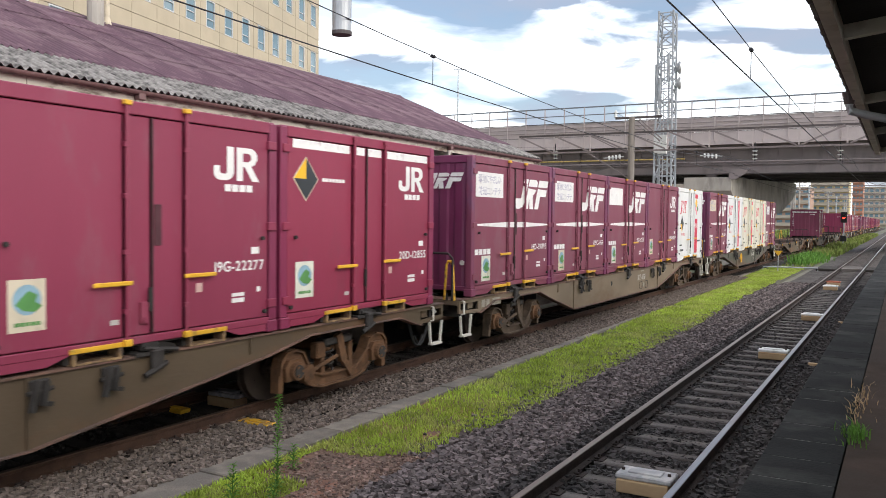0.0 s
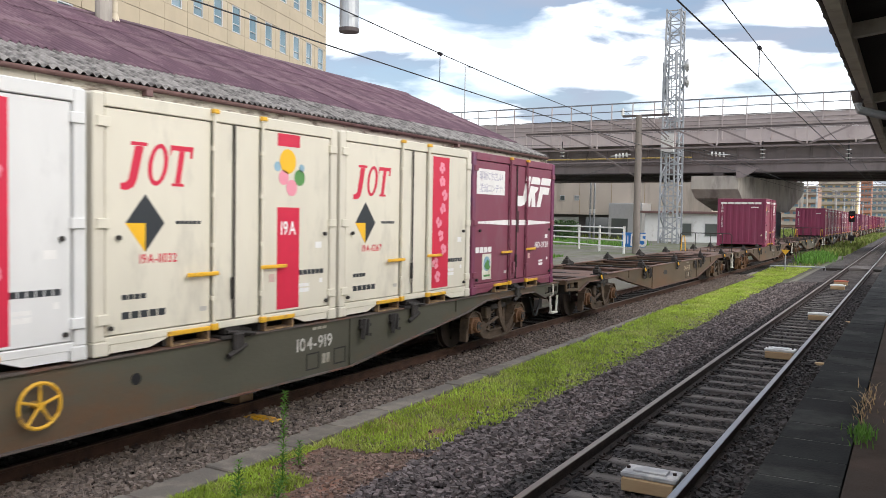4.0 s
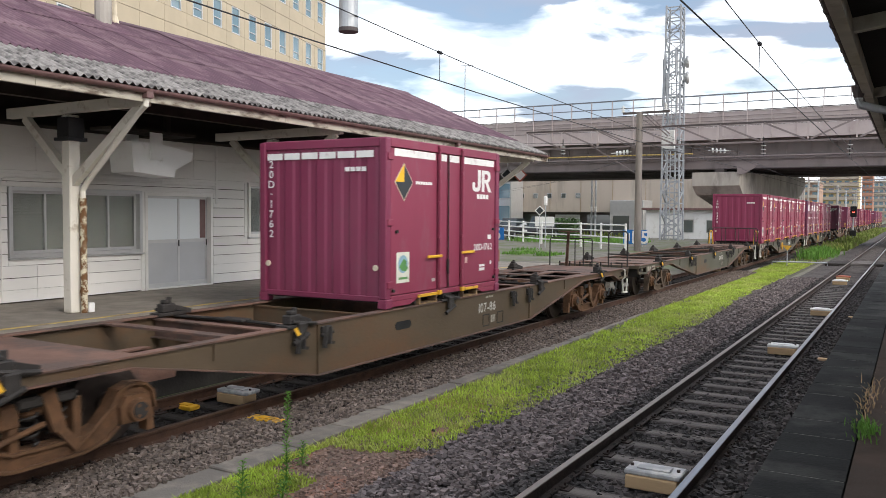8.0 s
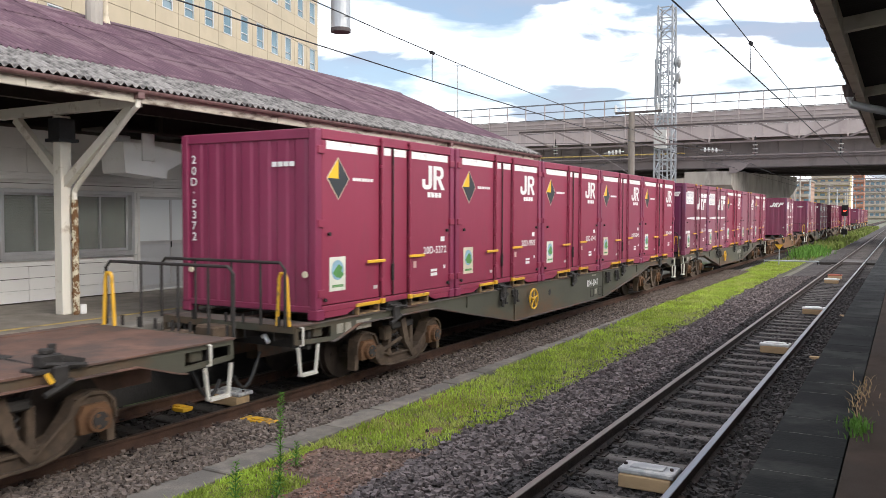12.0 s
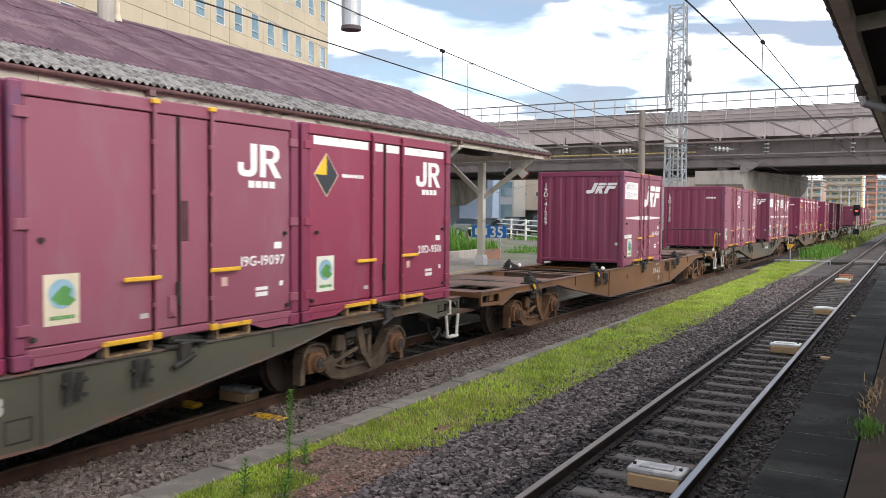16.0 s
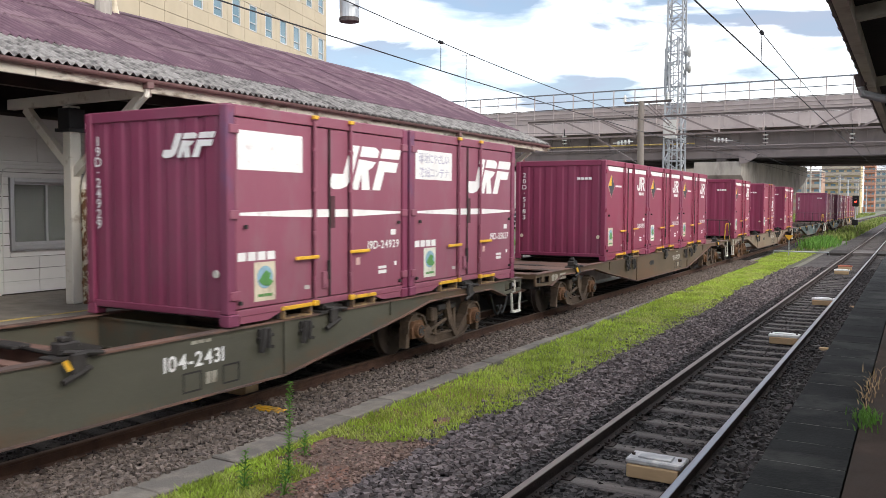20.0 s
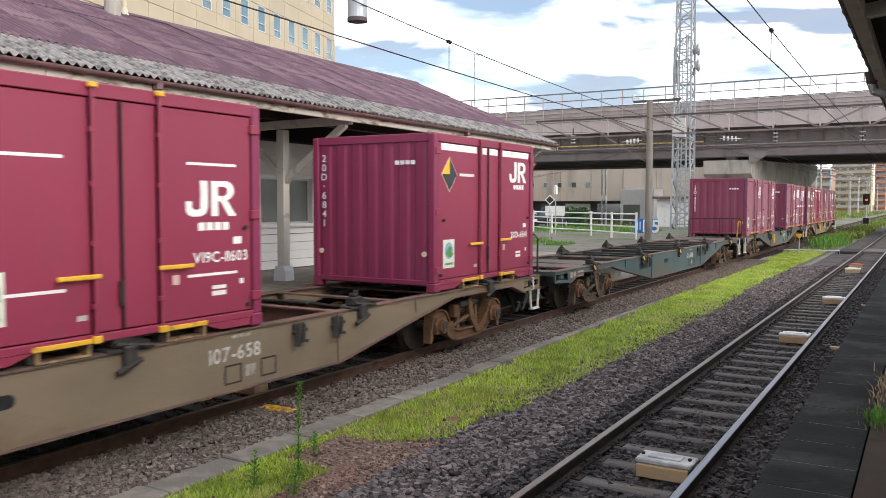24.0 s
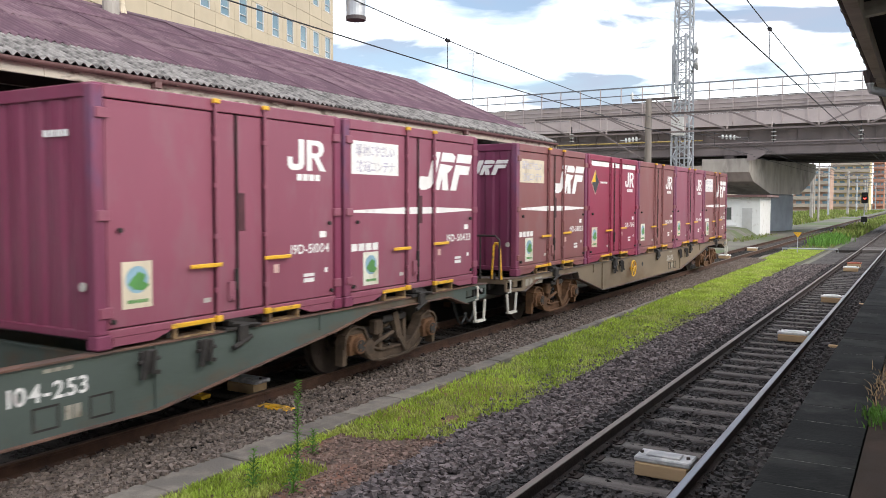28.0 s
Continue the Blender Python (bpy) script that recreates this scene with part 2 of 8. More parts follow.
    white=surf("white_paint", (0.80, 0.80, 0.79), 0.5, var=0.03, scale=3, bump=0.03, second=(0.62, 0.60, 0.57), amount=0.2, sscale=2),
    steel=surf("galvanised", (0.46, 0.48, 0.50), 0.5, 0.6, var=0.15, scale=3, bump=0.05),
    wire=surf("wire", (0.035, 0.035, 0.04), 0.6, 0.5, var=0.1, bump=0),
    porcelain=surf("porcelain", (0.75, 0.76, 0.76), 0.25, var=0.03, bump=0),
    girder=surf("girder_paint", (0.215, 0.18, 0.18), 0.6, var=0.1, scale=0.6, bump=0.05, bscale=8, second=(0.155, 0.128, 0.128), amount=0.35, sscale=0.4, stretch=(1, 1, 0.3)),
    # girder paint darkened for shade under the deck; also serves other dark parts
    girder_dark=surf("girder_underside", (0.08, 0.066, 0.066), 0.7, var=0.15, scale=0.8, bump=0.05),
    parapet=surf("parapet_panel", (0.45, 0.385, 0.38), 0.6, var=0.06, scale=1, bump=0.04, second=(0.37, 0.31, 0.305), amount=0.3, sscale=0.5, per_piece=0.05),
    yellow=surf("yellow_paint", (0.75, 0.42, 0.03), 0.5, var=0.1, scale=4, bump=0.05, second=(0.30, 0.18, 0.06), amount=0.25, sscale=6),
    blue=surf("blue_sign", (0.015, 0.16, 0.50), 0.45, var=0.06, scale=2, bump=0.02),
    letter=surf("white_lettering", (0.80, 0.79, 0.77), 0.55, var=0.05, scale=6, bump=0.0, second=(0.60, 0.52, 0.52), amount=0.12, sscale=5),
    letter_worn=surf("worn_lettering", (0.52, 0.50, 0.46), 0.65, var=0.12, scale=6, bump=0.0, second=(0.30, 0.26, 0.22), amount=0.35, sscale=7),
    red=surf("red_print", (0.62, 0.02, 0.06), 0.5, var=0.05, scale=3, bump=0),
    pink=surf("pink_print", (0.80, 0.30, 0.38), 0.5, var=0.05, scale=3, bump=0),
    amber=surf("amber_print", (0.85, 0.48, 0.02), 0.5, var=0.05, scale=3, bump=0),
    ink=surf("black_print", (0.03, 0.035, 0.04), 0.5, var=0.1, bump=0),
    green=surf("green_print", (0.10, 0.28, 0.08), 0.5, var=0.15, scale=6, bump=0),
    aqua=surf("aqua_print", (0.26, 0.42, 0.52), 0.5, var=0.15, scale=6, bump=0),
    paper=surf("sticker_paper", (0.72, 0.72, 0.62), 0.55, var=0.06, scale=6, bump=0, second=(0.55, 0.52, 0.38), amount=0.3, sscale=4),
    tan_plate=surf("faded_plate", (0.66, 0.58, 0.44), 0.6, var=0.08, scale=5, bump=0, second=(0.50, 0.42, 0.31), amount=0.3, sscale=4),
    rubber=surf("black_rubber", (0.02, 0.02, 0.02), 0.6, var=0.1, bump=0),
    # bogie dirt and rust, both darkened to carry the shade below the deck
    bogie=surf("bogie_dirt_shaded", (0.105, 0.072, 0.048), 0.9, 0.1, var=0.35, scale=4, bump=0.4, bscale=25, second=(0.035, 0.027, 0.022), amount=0.5, sscale=3.5, soft=0.35),
    bogie_rust_shaded=surf("bogie_rust_shaded", (0.15, 0.075, 0.036), 0.9, 0.1, var=0.3, scale=4, bump=0.4, bscale=25, second=(0.045, 0.027, 0.018), amount=0.5, sscale=3.5, soft=0.35),
    wheel=surf("wheel_steel", (0.06, 0.045, 0.038), 0.7, 0.5, var=0.25, scale=6, bump=0.2),
    clamp=surf("twistlock_dark", (0.042, 0.037, 0.034), 0.75, 0.3, var=0.3, scale=6, bump=0.3),
)
for key in ("grass", "weed", "meadow"):
    leafy(M[key])


# ---- building blocks ----
def bbox(bm, x0, x1, y0, y1, z0, z1, chamfer=0.0):
    """A box into bm, with chamfered edges if asked."""
    t = bm if not chamfer else bmesh.new()
    v = [t.verts.new((x, y, z)) for z in (z0, z1) for y in (y0, y1) for x in (x0, x1)]
    for f in ((0, 2, 3, 1), (4, 5, 7, 6), (0, 1, 5, 4), (2, 6, 7, 3), (0, 4, 6, 2), (1, 3, 7, 5)):
        t.faces.new([v[i] for i in f])
    if chamfer:
        bmesh.ops.bevel(t, geom=t.edges[:], offset=chamfer, segments=1, affect="EDGES")
        merge(bm, t)
    return bm


def merge(bm, other):
    me = bpy.data.meshes.new("t")
    other.to_mesh(me)
    other.free()
    bm.from_mesh(me)
    bpy.data.meshes.remove(me)


def rod(bm, p, q, r, n=10, r2=None):
    """A round bar from p to q, tapering to r2."""
    p, q = Vector(p), Vector(q)
    d = (q - p).normalized()
    side = d.cross(Vector((0, 0, 1)) if abs(d.z) < 0.95 else Vector((1, 0, 0))).normalized()
    up = side.cross(d)
    r2 = r if r2 is None else r2
    rings = []
    for c, s in ((p, r), (q, r2)):
        rings.append([bm.verts.new(c + s * (math.cos(2 * math.pi * i / n) * side + math.sin(2 * math.pi * i / n) * up)) for i in range(n)])
    for i in range(n):
        bm.faces.new((rings[0][i], rings[0][(i + 1) % n], rings[1][(i + 1) % n], rings[1][i]))
    bm.faces.new(rings[0][::-1])
    bm.faces.new(rings[1])
    return bm


def bar(bm, p, q, w, h):
    """A squared timber or steel bar from p to q, w wide (level) and h high."""
    p, q = Vector(p), Vector(q)
    d = (q - p).normalized()
    side = d.cross(Vector((0, 0, 1)) if abs(d.z) < 0.98 else Vector((0, 1, 0))).normalized()
    up = side.cross(d)
    a, b = side * w / 2, up * h / 2
    v = [bm.verts.new(c + s * a + t * b) for c in (p, q) for s, t in ((-1, -1), (1, -1), (1, 1), (-1, 1))]
    for f in ((0, 1, 2, 3), (7, 6, 5, 4), (0, 4, 5, 1), (1, 5, 6, 2), (2, 6, 7, 3), (3, 7, 4, 0)):
        bm.faces.new([v[i] for i in f])
    return bm


def prism(bm, outline, axis, a0, a1):
    """An outline of (u, v) swept along an axis from a0 to a1. x: (y, z); y: (x, z); z: (x, y)."""
    put = {"x": lambda u, v, a: (a, u, v), "y": lambda u, v, a: (u, a, v), "z": lambda u, v, a: (u, v, a)}[axis]
    lo = [bm.verts.new(put(u, v, a0)) for u, v in outline]
    hi = [bm.verts.new(put(u, v, a1)) for u, v in outline]
    k = len(outline)
    for i in range(k):
        bm.faces.new((lo[i], lo[(i + 1) % k], hi[(i + 1) % k], hi[i]))
    bm.faces.new(lo[::-1])
    bm.faces.new(hi)
    return bm


def tube(bm, points, r, n=8):
    """A bent round pipe through points, in one skin."""
    pts = [Vector(p) for p in points]
    rings = []
    for i, p in enumerate(pts):
        d = (pts[min(i + 1, len(pts) - 1)] - pts[max(i - 1, 0)]).normalized()
        side = d.cross(Vector((0, 0, 1)) if abs(d.z) < 0.9 else Vector((1, 0, 0))).normalized()
        if rings and side.dot(last) < 0:
            side = -side
        last = side
        up = side.cross(d)
        rings.append([bm.verts.new(p + r * (math.cos(2 * math.pi * k / n) * side + math.sin(2 * math.pi * k / n) * up)) for k in range(n)])
    for a, b in zip(rings, rings[1:]):
        for k in range(n):
            bm.faces.new((a[k], a[(k + 1) % n], b[(k + 1) % n], b[k]))
    bm.faces.new(rings[0][::-1])
    bm.faces.new(rings[-1])
    return bm


def mesh_of(name, bm, material):
    bmesh.ops.recalc_face_normals(bm, faces=bm.faces[:])
    me = bpy.data.meshes.new(name)
    bm.to_mesh(me)
    bm.free()
    me.materials.append(material)
    return me


def part(name, bm, material, parent, label=""):
    ob = new(name, mesh_of(name, bm, material) if isinstance(bm, bmesh.types.BMesh) else bm)
    ob.parent = parent
    if label:
        ob["label"] = label
    return ob


def thing(name, label, category, m=None, group="", kind=""):
    ob = new(name)
    ob.matrix_basis = m or Matrix()
    ob.empty_display_size = 0.2
    return tagged(ob, label, category, group, kind)


def solid(name, bm, material, label="", category="", kind="", group=""):
    return tagged(new(name, mesh_of(name, bm, material)), label, category, group, kind)


def from_arrays(name, verts, faces, material):
    me = bpy.data.meshes.new(name)
    me.from_pydata(np.asarray(verts).tolist(), [], np.asarray(faces).tolist())
    me.materials.append(material)
    return me


rng = np.random.default_rng(7)


# ---- ground ----
bm = bmesh.new()
bbox(bm, -900, 900, -60, 2500, GROUND - 1.2, GROUND)
solid("ground", bm, surf("far_ground", (0.16, 0.15, 0.12), 0.95, var=0.25, scale=0.3, bump=0.3, bscale=12, second=(0.09, 0.13, 0.045), amount=0.5, sscale=0.06),
      "bare railway ground with sparse weeds", "ground", "structure")


def ballast_bed(name, x0, x1, y1, crown, label, material):
    """A ballast bed with sloping shoulders, a little uneven."""
    xs, ys = np.linspace(x0, x1, 13), np.concatenate([np.linspace(-12, 40, 105), np.linspace(42, y1, 60)])
    verts, faces = [], []
    for y in ys:
        for x in xs:
            e = min(x - x0, x1 - x)
            z = GROUND - 0.05 + (crown - GROUND + 0.05) * min(1.0, e / 0.45)
            verts.append((x, y, z + 0.022 * noise.noise((x * 2.3, y * 2.3, 0.0))))
    n = len(xs)
    for j in range(len(ys) - 1):
        for i in range(n - 1):
            a = j * n + i
            faces.append((a, a + 1, a + n + 1, a + n))
    return tagged(new(name, from_arrays(name, verts, faces, material)), label, "ballast", "", "structure")


ballast_bed("ballast_bed_far", XC - 1.75, -6.32, 420, -0.20, "brown crushed stone ballast under the goods track", M["ballast_oily_shaded"])
ballast_bed("ballast_bed_near", -4.55, -0.72, 420, -0.20, "dark grey crushed stone ballast under the empty track", M["ballast"])


def scatter(name, material, count, spot, size, label, category, flat=0.75):
    """Loose crushed stones, each an uneven little block, in one mesh."""
    base = np.array([(-1, -1, -1), (1, -1, -1), (1, 1, -1), (-1, 1, -1), (-1, -1, 1), (1, -1, 1), (1, 1, 1), (-1, 1, 1)], float) * 0.5
    quads = np.array([(0, 3, 2, 1), (4, 5, 6, 7), (0, 1, 5, 4), (1, 2, 6, 5), (2, 3, 7, 6), (3, 0, 4, 7)])
    xyz = spot(count)
    count = len(xyz)
    s = rng.uniform(size[0], size[1], (count, 1, 1)) * rng.uniform(0.65, 1.25, (count, 1, 3)) * np.array([1, 1, flat])
    v = base[None] * s * rng.uniform(0.55, 1.0, (count, 8, 1))
    a, b = rng.uniform(0, 2 * np.pi, count), rng.uniform(-0.6, 0.6, count)
    ca, sa, cb, sb = np.cos(a)[:, None], np.sin(a)[:, None], np.cos(b)[:, None], np.sin(b)[:, None]
    x, y, z = v[..., 0], v[..., 1], v[..., 2]
    y, z = y * cb - z * sb, y * sb + z * cb
    x, y = x * ca - y * sa, x * sa + y * ca
    v = np.stack([x, y, z], -1) + xyz[:, None, :]
    f = (quads[None] + 8 * np.arange(count)[:, None, None]).reshape(-1, 4)
    return tagged(new(name, from_arrays(name, v.reshape(-1, 3), f, material)), label, category, "", "stuff")


def near_stones(n):
    y = 3.2 + 34 * rng.random(n) ** 1.7
    x = rng.uniform(-4.55, -0.8, n) - np.where(y > 7.7, 0.5, 0.0) * rng.random(n) ** 1.5
    z = np.where(x < -4.25, np.maximum(GROUND + (x + 4.55) * 0.35, GROUND + 0.025), np.where(np.abs(x - XN) < 0.52, -0.205, -0.165)) + rng.uniform(-0.02, 0.022, n)
    return np.stack([x, y, z], -1)


def far_stones(n):
    y = 4.0 + 36 * rng.random(n) ** 1.5
    x = rng.uniform(XC + 0.5, -6.22, n)
    z = np.where(x > -6.6, -0.20, -0.165) + rng.uniform(-0.02, 0.02, n)
    return np.stack([x, y, z], -1)


NEAR = near_stones(62000)
scatter("ballast_stones_near", M["stone"], 0, lambda n: NEAR[NEAR[:, 0] < -3.3], (0.034, 0.082), "dark grey crushed ballast stones", "ballast")
scatter("ballast_stones_track", M["stone_track"], 0, lambda n: NEAR[NEAR[:, 0] >= -3.3], (0.034, 0.082), "darker ballast stones between the rails and by the platform", "ballast")
def oily_shaded_stones(n):
    y = 4.0 + 40 * rng.random(n) ** 1.5
    x = rng.uniform(XC - 1.0, XC + 0.55, n)
    return np.stack([x, y, np.where(np.abs(x - XC) < 0.52, -0.20, -0.16) + rng.uniform(-0.02, 0.02, n)], -1)


scatter("ballast_stones_oily", M["stone_dark"], 9000, oily_shaded_stones, (0.035, 0.08), "oily ballast stones between the goods rails, darkened for wagon shade", "ballast")
def soil_stones(n):
    y, x = rng.uniform(4.6, 7.9, n), rng.uniform(-5.75, -4.5, n)
    return np.stack([x, y, GROUND + 0.03 + rng.uniform(-0.012, 0.01, n)], -1)


scatter("soil_stones", M["stone_red"], 4200, soil_stones, (0.015, 0.05), "small reddish stones lying on bare soil", "stones")
scatter("ballast_stones_far", M["stone_brown"], 26000, far_stones, (0.028, 0.064), "brownish crushed ballast stones", "ballast")


# ---- rails ----
RAIL = [(-0.062, -0.153), (0.062, -0.153), (0.062, -0.142), (0.012, -0.122), (0.009, -0.045), (0.032, -0.034), (0.033, -0.012),
        (-0.033, -0.012), (-0.032, -0.034), (-0.009, -0.045), (-0.012, -0.122), (-0.062, -0.142)]
HEAD = [(-0.033, -0.0118), (0.033, -0.0118), (0.0325, -0.003), (0.025, 0.0), (-0.025, 0.0), (-0.0325, -0.003)]


def railway(name, xc, body, top, label, y1=430.0):
    t = thing(name, label, "railway track", pose(xc, 0, 0), "", "structure")
    for side in (-0.566, 0.566):
        bm = bmesh.new()
        prism(bm, [(u + side, v) for u, v in RAIL], "y", -12, y1)
        r = part("rail", bm, body, t)
        bm = bmesh.new()
        prism(bm, [(u + side, v) for u, v in HEAD], "y", -12, y1)
        part("rail_head", bm, top if side < 0 or top is not M["rail_top"] else M["rail_top_bright"], r, "worn running surface")
    return t


track_far = railway("track_far", XC, M["rail_rust"], M["rail_top_dull"], "goods track with rusty brown rails on ballast")
track_near = railway("track_near", XN, M["rail_dark"], M["rail_top"], "empty track with polished rail heads on ballast")


def sleeper_mesh(dull):
    bm = bmesh.new()
    bbox(bm, -1.02, 1.02, -0.105, 0.105, -0.31, -0.162, 0.012)
    return mesh_of("sleeper", bm, M["sleeper_dark"] if dull else M["sleeper"])


def clip_mesh():
    bm = bmesh.new()
    for s in (-1, 1):
        bbox(bm, s * 0.07 - 0.03, s * 0.07 + 0.03, -0.05, 0.05, -0.153, -0.128, 0.006)
        rod(bm, (s * 0.085, 0, -0.15), (s * 0.085, 0, -0.10), 0.013, 6)
    bbox(bm, -0.15, 0.15, -0.075, 0.075, -0.163, -0.149)
    return mesh_of("rail_clip", bm, M["rail_dark"])


# ---- kerb and grass between the tracks ----
KX0, KX1 = -5.86, -6.44      # the kerb's right edge at y = 6 and at y = 33


def kerb_x(y):
    return KX0 + (KX1 - KX0) * (y - 6) / 27


kerb = thing("kerb", "weathered concrete kerb slabs between ballast and grass", "kerb", None, "", "structure")
for i in range(46):
    y = -2 + i * 1.0
    bm = bmesh.new()
    w = random.uniform(-0.012, 0.012)
    a, b = kerb_x(y + 0.01) + w, kerb_x(y + 0.985) + w
    top = GROUND + 0.075 + random.uniform(-0.008, 0.008)
    lo = [bm.verts.new(p) for p in ((a - 0.42, y + 0.01, GROUND - 0.1), (a, y + 0.01, GROUND - 0.1), (b, y + 0.985, GROUND - 0.1), (b - 0.42, y + 0.985, GROUND - 0.1))]
    hi = [bm.verts.new((v.co.x, v.co.y, top)) for v in lo]
    for k in range(4):
        bm.faces.new((lo[k], lo[(k + 1) % 4], hi[(k + 1) % 4], hi[k]))
    bm.faces.new(hi)
    bmesh.ops.bevel(bm, geom=[e for e in bm.edges if all(v.co.z > GROUND for v in e.verts)], offset=0.012, segments=1, affect="EDGES")
    part("kerb_slab", bm, M["curb"], kerb)

bm = bmesh.new()
prism(bm, [(-6.2, GROUND - 0.2), (-4.3, GROUND - 0.2), (-4.3, GROUND + 0.004), (-5.0, GROUND + 0.035), (-5.86, GROUND + 0.03), (-6.2, GROUND + 0.01)], "y", 2, 11)
solid("soil_strip", bm, M["soil"], "bare reddish soil strip between the kerb and the ballast", "soil", "structure")
bm = bmesh.new()
prism(bm, [(-6.6, GROUND - 0.2), (-4.6, GROUND - 0.2), (-4.6, GROUND + 0.004), (-5.0, GROUND + 0.03), (-5.9, GROUND + 0.028), (-6.6, GROUND + 0.004)], "y", 11.002, 62)
solid("grass_bed", bm, surf("grass_bed_soil", (0.085, 0.08, 0.05), 0.95, var=0.35, scale=6, bump=0.7, bscale=25), "dark soil under the grass strip", "soil", "structure")


def blades(name, material, spots, height, label, category, lean=0.5, width=0.010):
    """Grass blades: each a bent, tapering strip; one mesh."""
    n = len(spots)
    a = rng.uniform(0, 2 * np.pi, n)
    h = rng.uniform(height[0], height[1], n)
    ln = rng.uniform(0.1, lean, n) * h
    w = width * rng.uniform(0.7, 1.5, n)
    dx, dy = np.cos(a), np.sin(a)
    px, py = -dy, dx
    v = np.zeros((n, 5, 3))
    for k, (s, u, wf) in enumerate(((-1, 0, 1.0), (1, 0, 1.0), (1, 0.55, 0.8), (-1, 0.55, 0.8), (0, 1.0, 0))):
        v[:, k, 0] = spots[:, 0] + s * wf * w * px + dx * ln * u * u
        v[:, k, 1] = spots[:, 1] + s * wf * w * py + dy * ln * u * u
        v[:, k, 2] = spots[:, 2] + h * u * (1 - 0.15 * u)
    base = 5 * np.arange(n)
    q = np.stack([base, base + 1, base + 2, base + 3], -1).tolist()
    t = np.stack([base + 3, base + 2, base + 4], -1).tolist()
    me = bpy.data.meshes.new(name)
    me.from_pydata(v.reshape(-1, 3).tolist(), [], q + t)
    me.materials.append(material)
    return tagged(new(name, me), label, category, "", "stuff")


def strip_spots(n):
    """Where the grass grows: a strip with ragged edges, thinner at its near end."""
    y = 4.6 + 47 * rng.random(n) ** 1.4
    right = np.interp(y, [4.5, 6.5, 7.3, 7.8, 9.4, 11, 14, 17, 18.6, 20, 26, 34, 52], [-5.0, -5.05, -5.25, -4.6, -4.45, -4.4, -4.34, -4.16, -4.06, -4.38, -4.7, -4.8, -4.8])
    left = KX0 + (KX1 - KX0) * (y - 6) / 27 + 0.02
    u = rng.random(n)
    x = left + (right - left) * u
    keep = np.ones(n, bool)
    for i in range(n):
        r = noise.noise((x[i] * 1.6, y[i] * 0.8, 3.0)) + 0.5 * noise.noise((x[i] * 5, y[i] * 5, 1.0))
        edge = min(u[i], 1 - u[i]) * 3
        keep[i] = r > -0.20 - edge * 0.8 and not (6.3 < y[i] < 7.35 and x[i] > -5.72 + 0.15 * r) and not ((x[i] + 4.95) ** 2 * 4 + (y[i] - 8.55) ** 2 < 0.035)
    return np.stack([x, y, np.full(n, GROUND + 0.012)], -1)[keep]


blades("grass_strip", M["grass"], strip_spots(96000), (0.03, 0.115), "bright green short grass strip beside the kerb", "grass", 0.9, 0.0065)


# ---- platforms ----
plat_near = thing("platform_near", "dark platform with slab coping and brown surface, darkened for canopy shade", "platform", None, "", "structure")
bm = bmesh.new()
bbox(bm, -0.74, 9.0, -14, 45, GROUND - 0.2, PLAT - 0.07)
part("platform_body", bm, M["concrete"], plat_near)
bm = bmesh.new()
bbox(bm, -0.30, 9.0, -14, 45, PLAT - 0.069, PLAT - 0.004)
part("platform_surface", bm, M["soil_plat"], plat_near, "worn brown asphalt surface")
bm = bmesh.new()
bbox(bm, -0.782, -0.315, -9.0, 44.4, PLAT - 0.02, PLAT - 0.0002)
part("mortar", bm, M["mortar"], plat_near, "pale mortar in the slab joints")
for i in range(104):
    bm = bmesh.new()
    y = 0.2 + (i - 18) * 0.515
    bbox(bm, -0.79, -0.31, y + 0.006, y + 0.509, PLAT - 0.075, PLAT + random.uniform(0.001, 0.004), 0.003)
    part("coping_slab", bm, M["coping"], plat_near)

plat_far = thing("platform_far", "asphalt station platform with a pale edge and a faded yellow line", "platform", None, "", "structure")
bm = bmesh.new()
prism(bm, [(-8, GROUND - 0.2), (29.5, GROUND - 0.2), (29.5, 0.45), (24.6, PLAT - 0.004), (-8, PLAT - 0.004)], "x", -22, XC - 1.95)
part("platform_body", bm, M["asphalt"], plat_far)
for i in range(30):
    bm = bmesh.new()
    y = -6 + i * 0.95
    bbox(bm, XC - 1.95, XC - 1.52, y + 0.004, y + 0.946, PLAT - 0.12, PLAT + random.uniform(-0.003, 0.003), 0.01)
    part("coping_slab", bm, M["coping_far"], plat_far)
bm = bmesh.new()
bbox(bm, XC - 1.75, XC - 1.62, -8, 22.4, GROUND, PLAT - 0.12)
part("platform_wall", bm, M["dark_wall"], plat_far)
bm = bmesh.new()
bbox(bm, -10.52, -10.42, -8, 22.2, PLAT - 0.003, PLAT + 0.002)
part("safety_line", bm, M["line_yellow"], plat_far, "faded yellow safety line")


# ---- lettering with the built-in font ----
GLYPHS = {}


def glyph(ch):
    if ch not in GLYPHS:
        cu = bpy.data.curves.new("glyph", "FONT")
        cu.body = ch
        cu.offset = 0.018
        ob = new("glyph", cu)
        bpy.context.view_layer.update()
        me = bpy.data.meshes.new_from_object(ob.evaluated_get(bpy.context.evaluated_depsgraph_get()))
        pts = [tuple(v.co) for v in me.vertices]
        GLYPHS[ch] = (pts, [tuple(p.vertices) for p in me.polygons], (min([p[0] for p in pts], default=0), max([p[0] for p in pts], default=0.3)))
        bpy.data.objects.remove(ob)
        bpy.data.curves.remove(cu)
        bpy.data.meshes.remove(me)
    return GLYPHS[ch]


def letters(bm, words, m, size, upright=False, gap=0.10, wide=1.0, drop=0.97):
    """Writes words into bm, centred on m's origin, in m's xy plane; upright: the characters one below the other."""
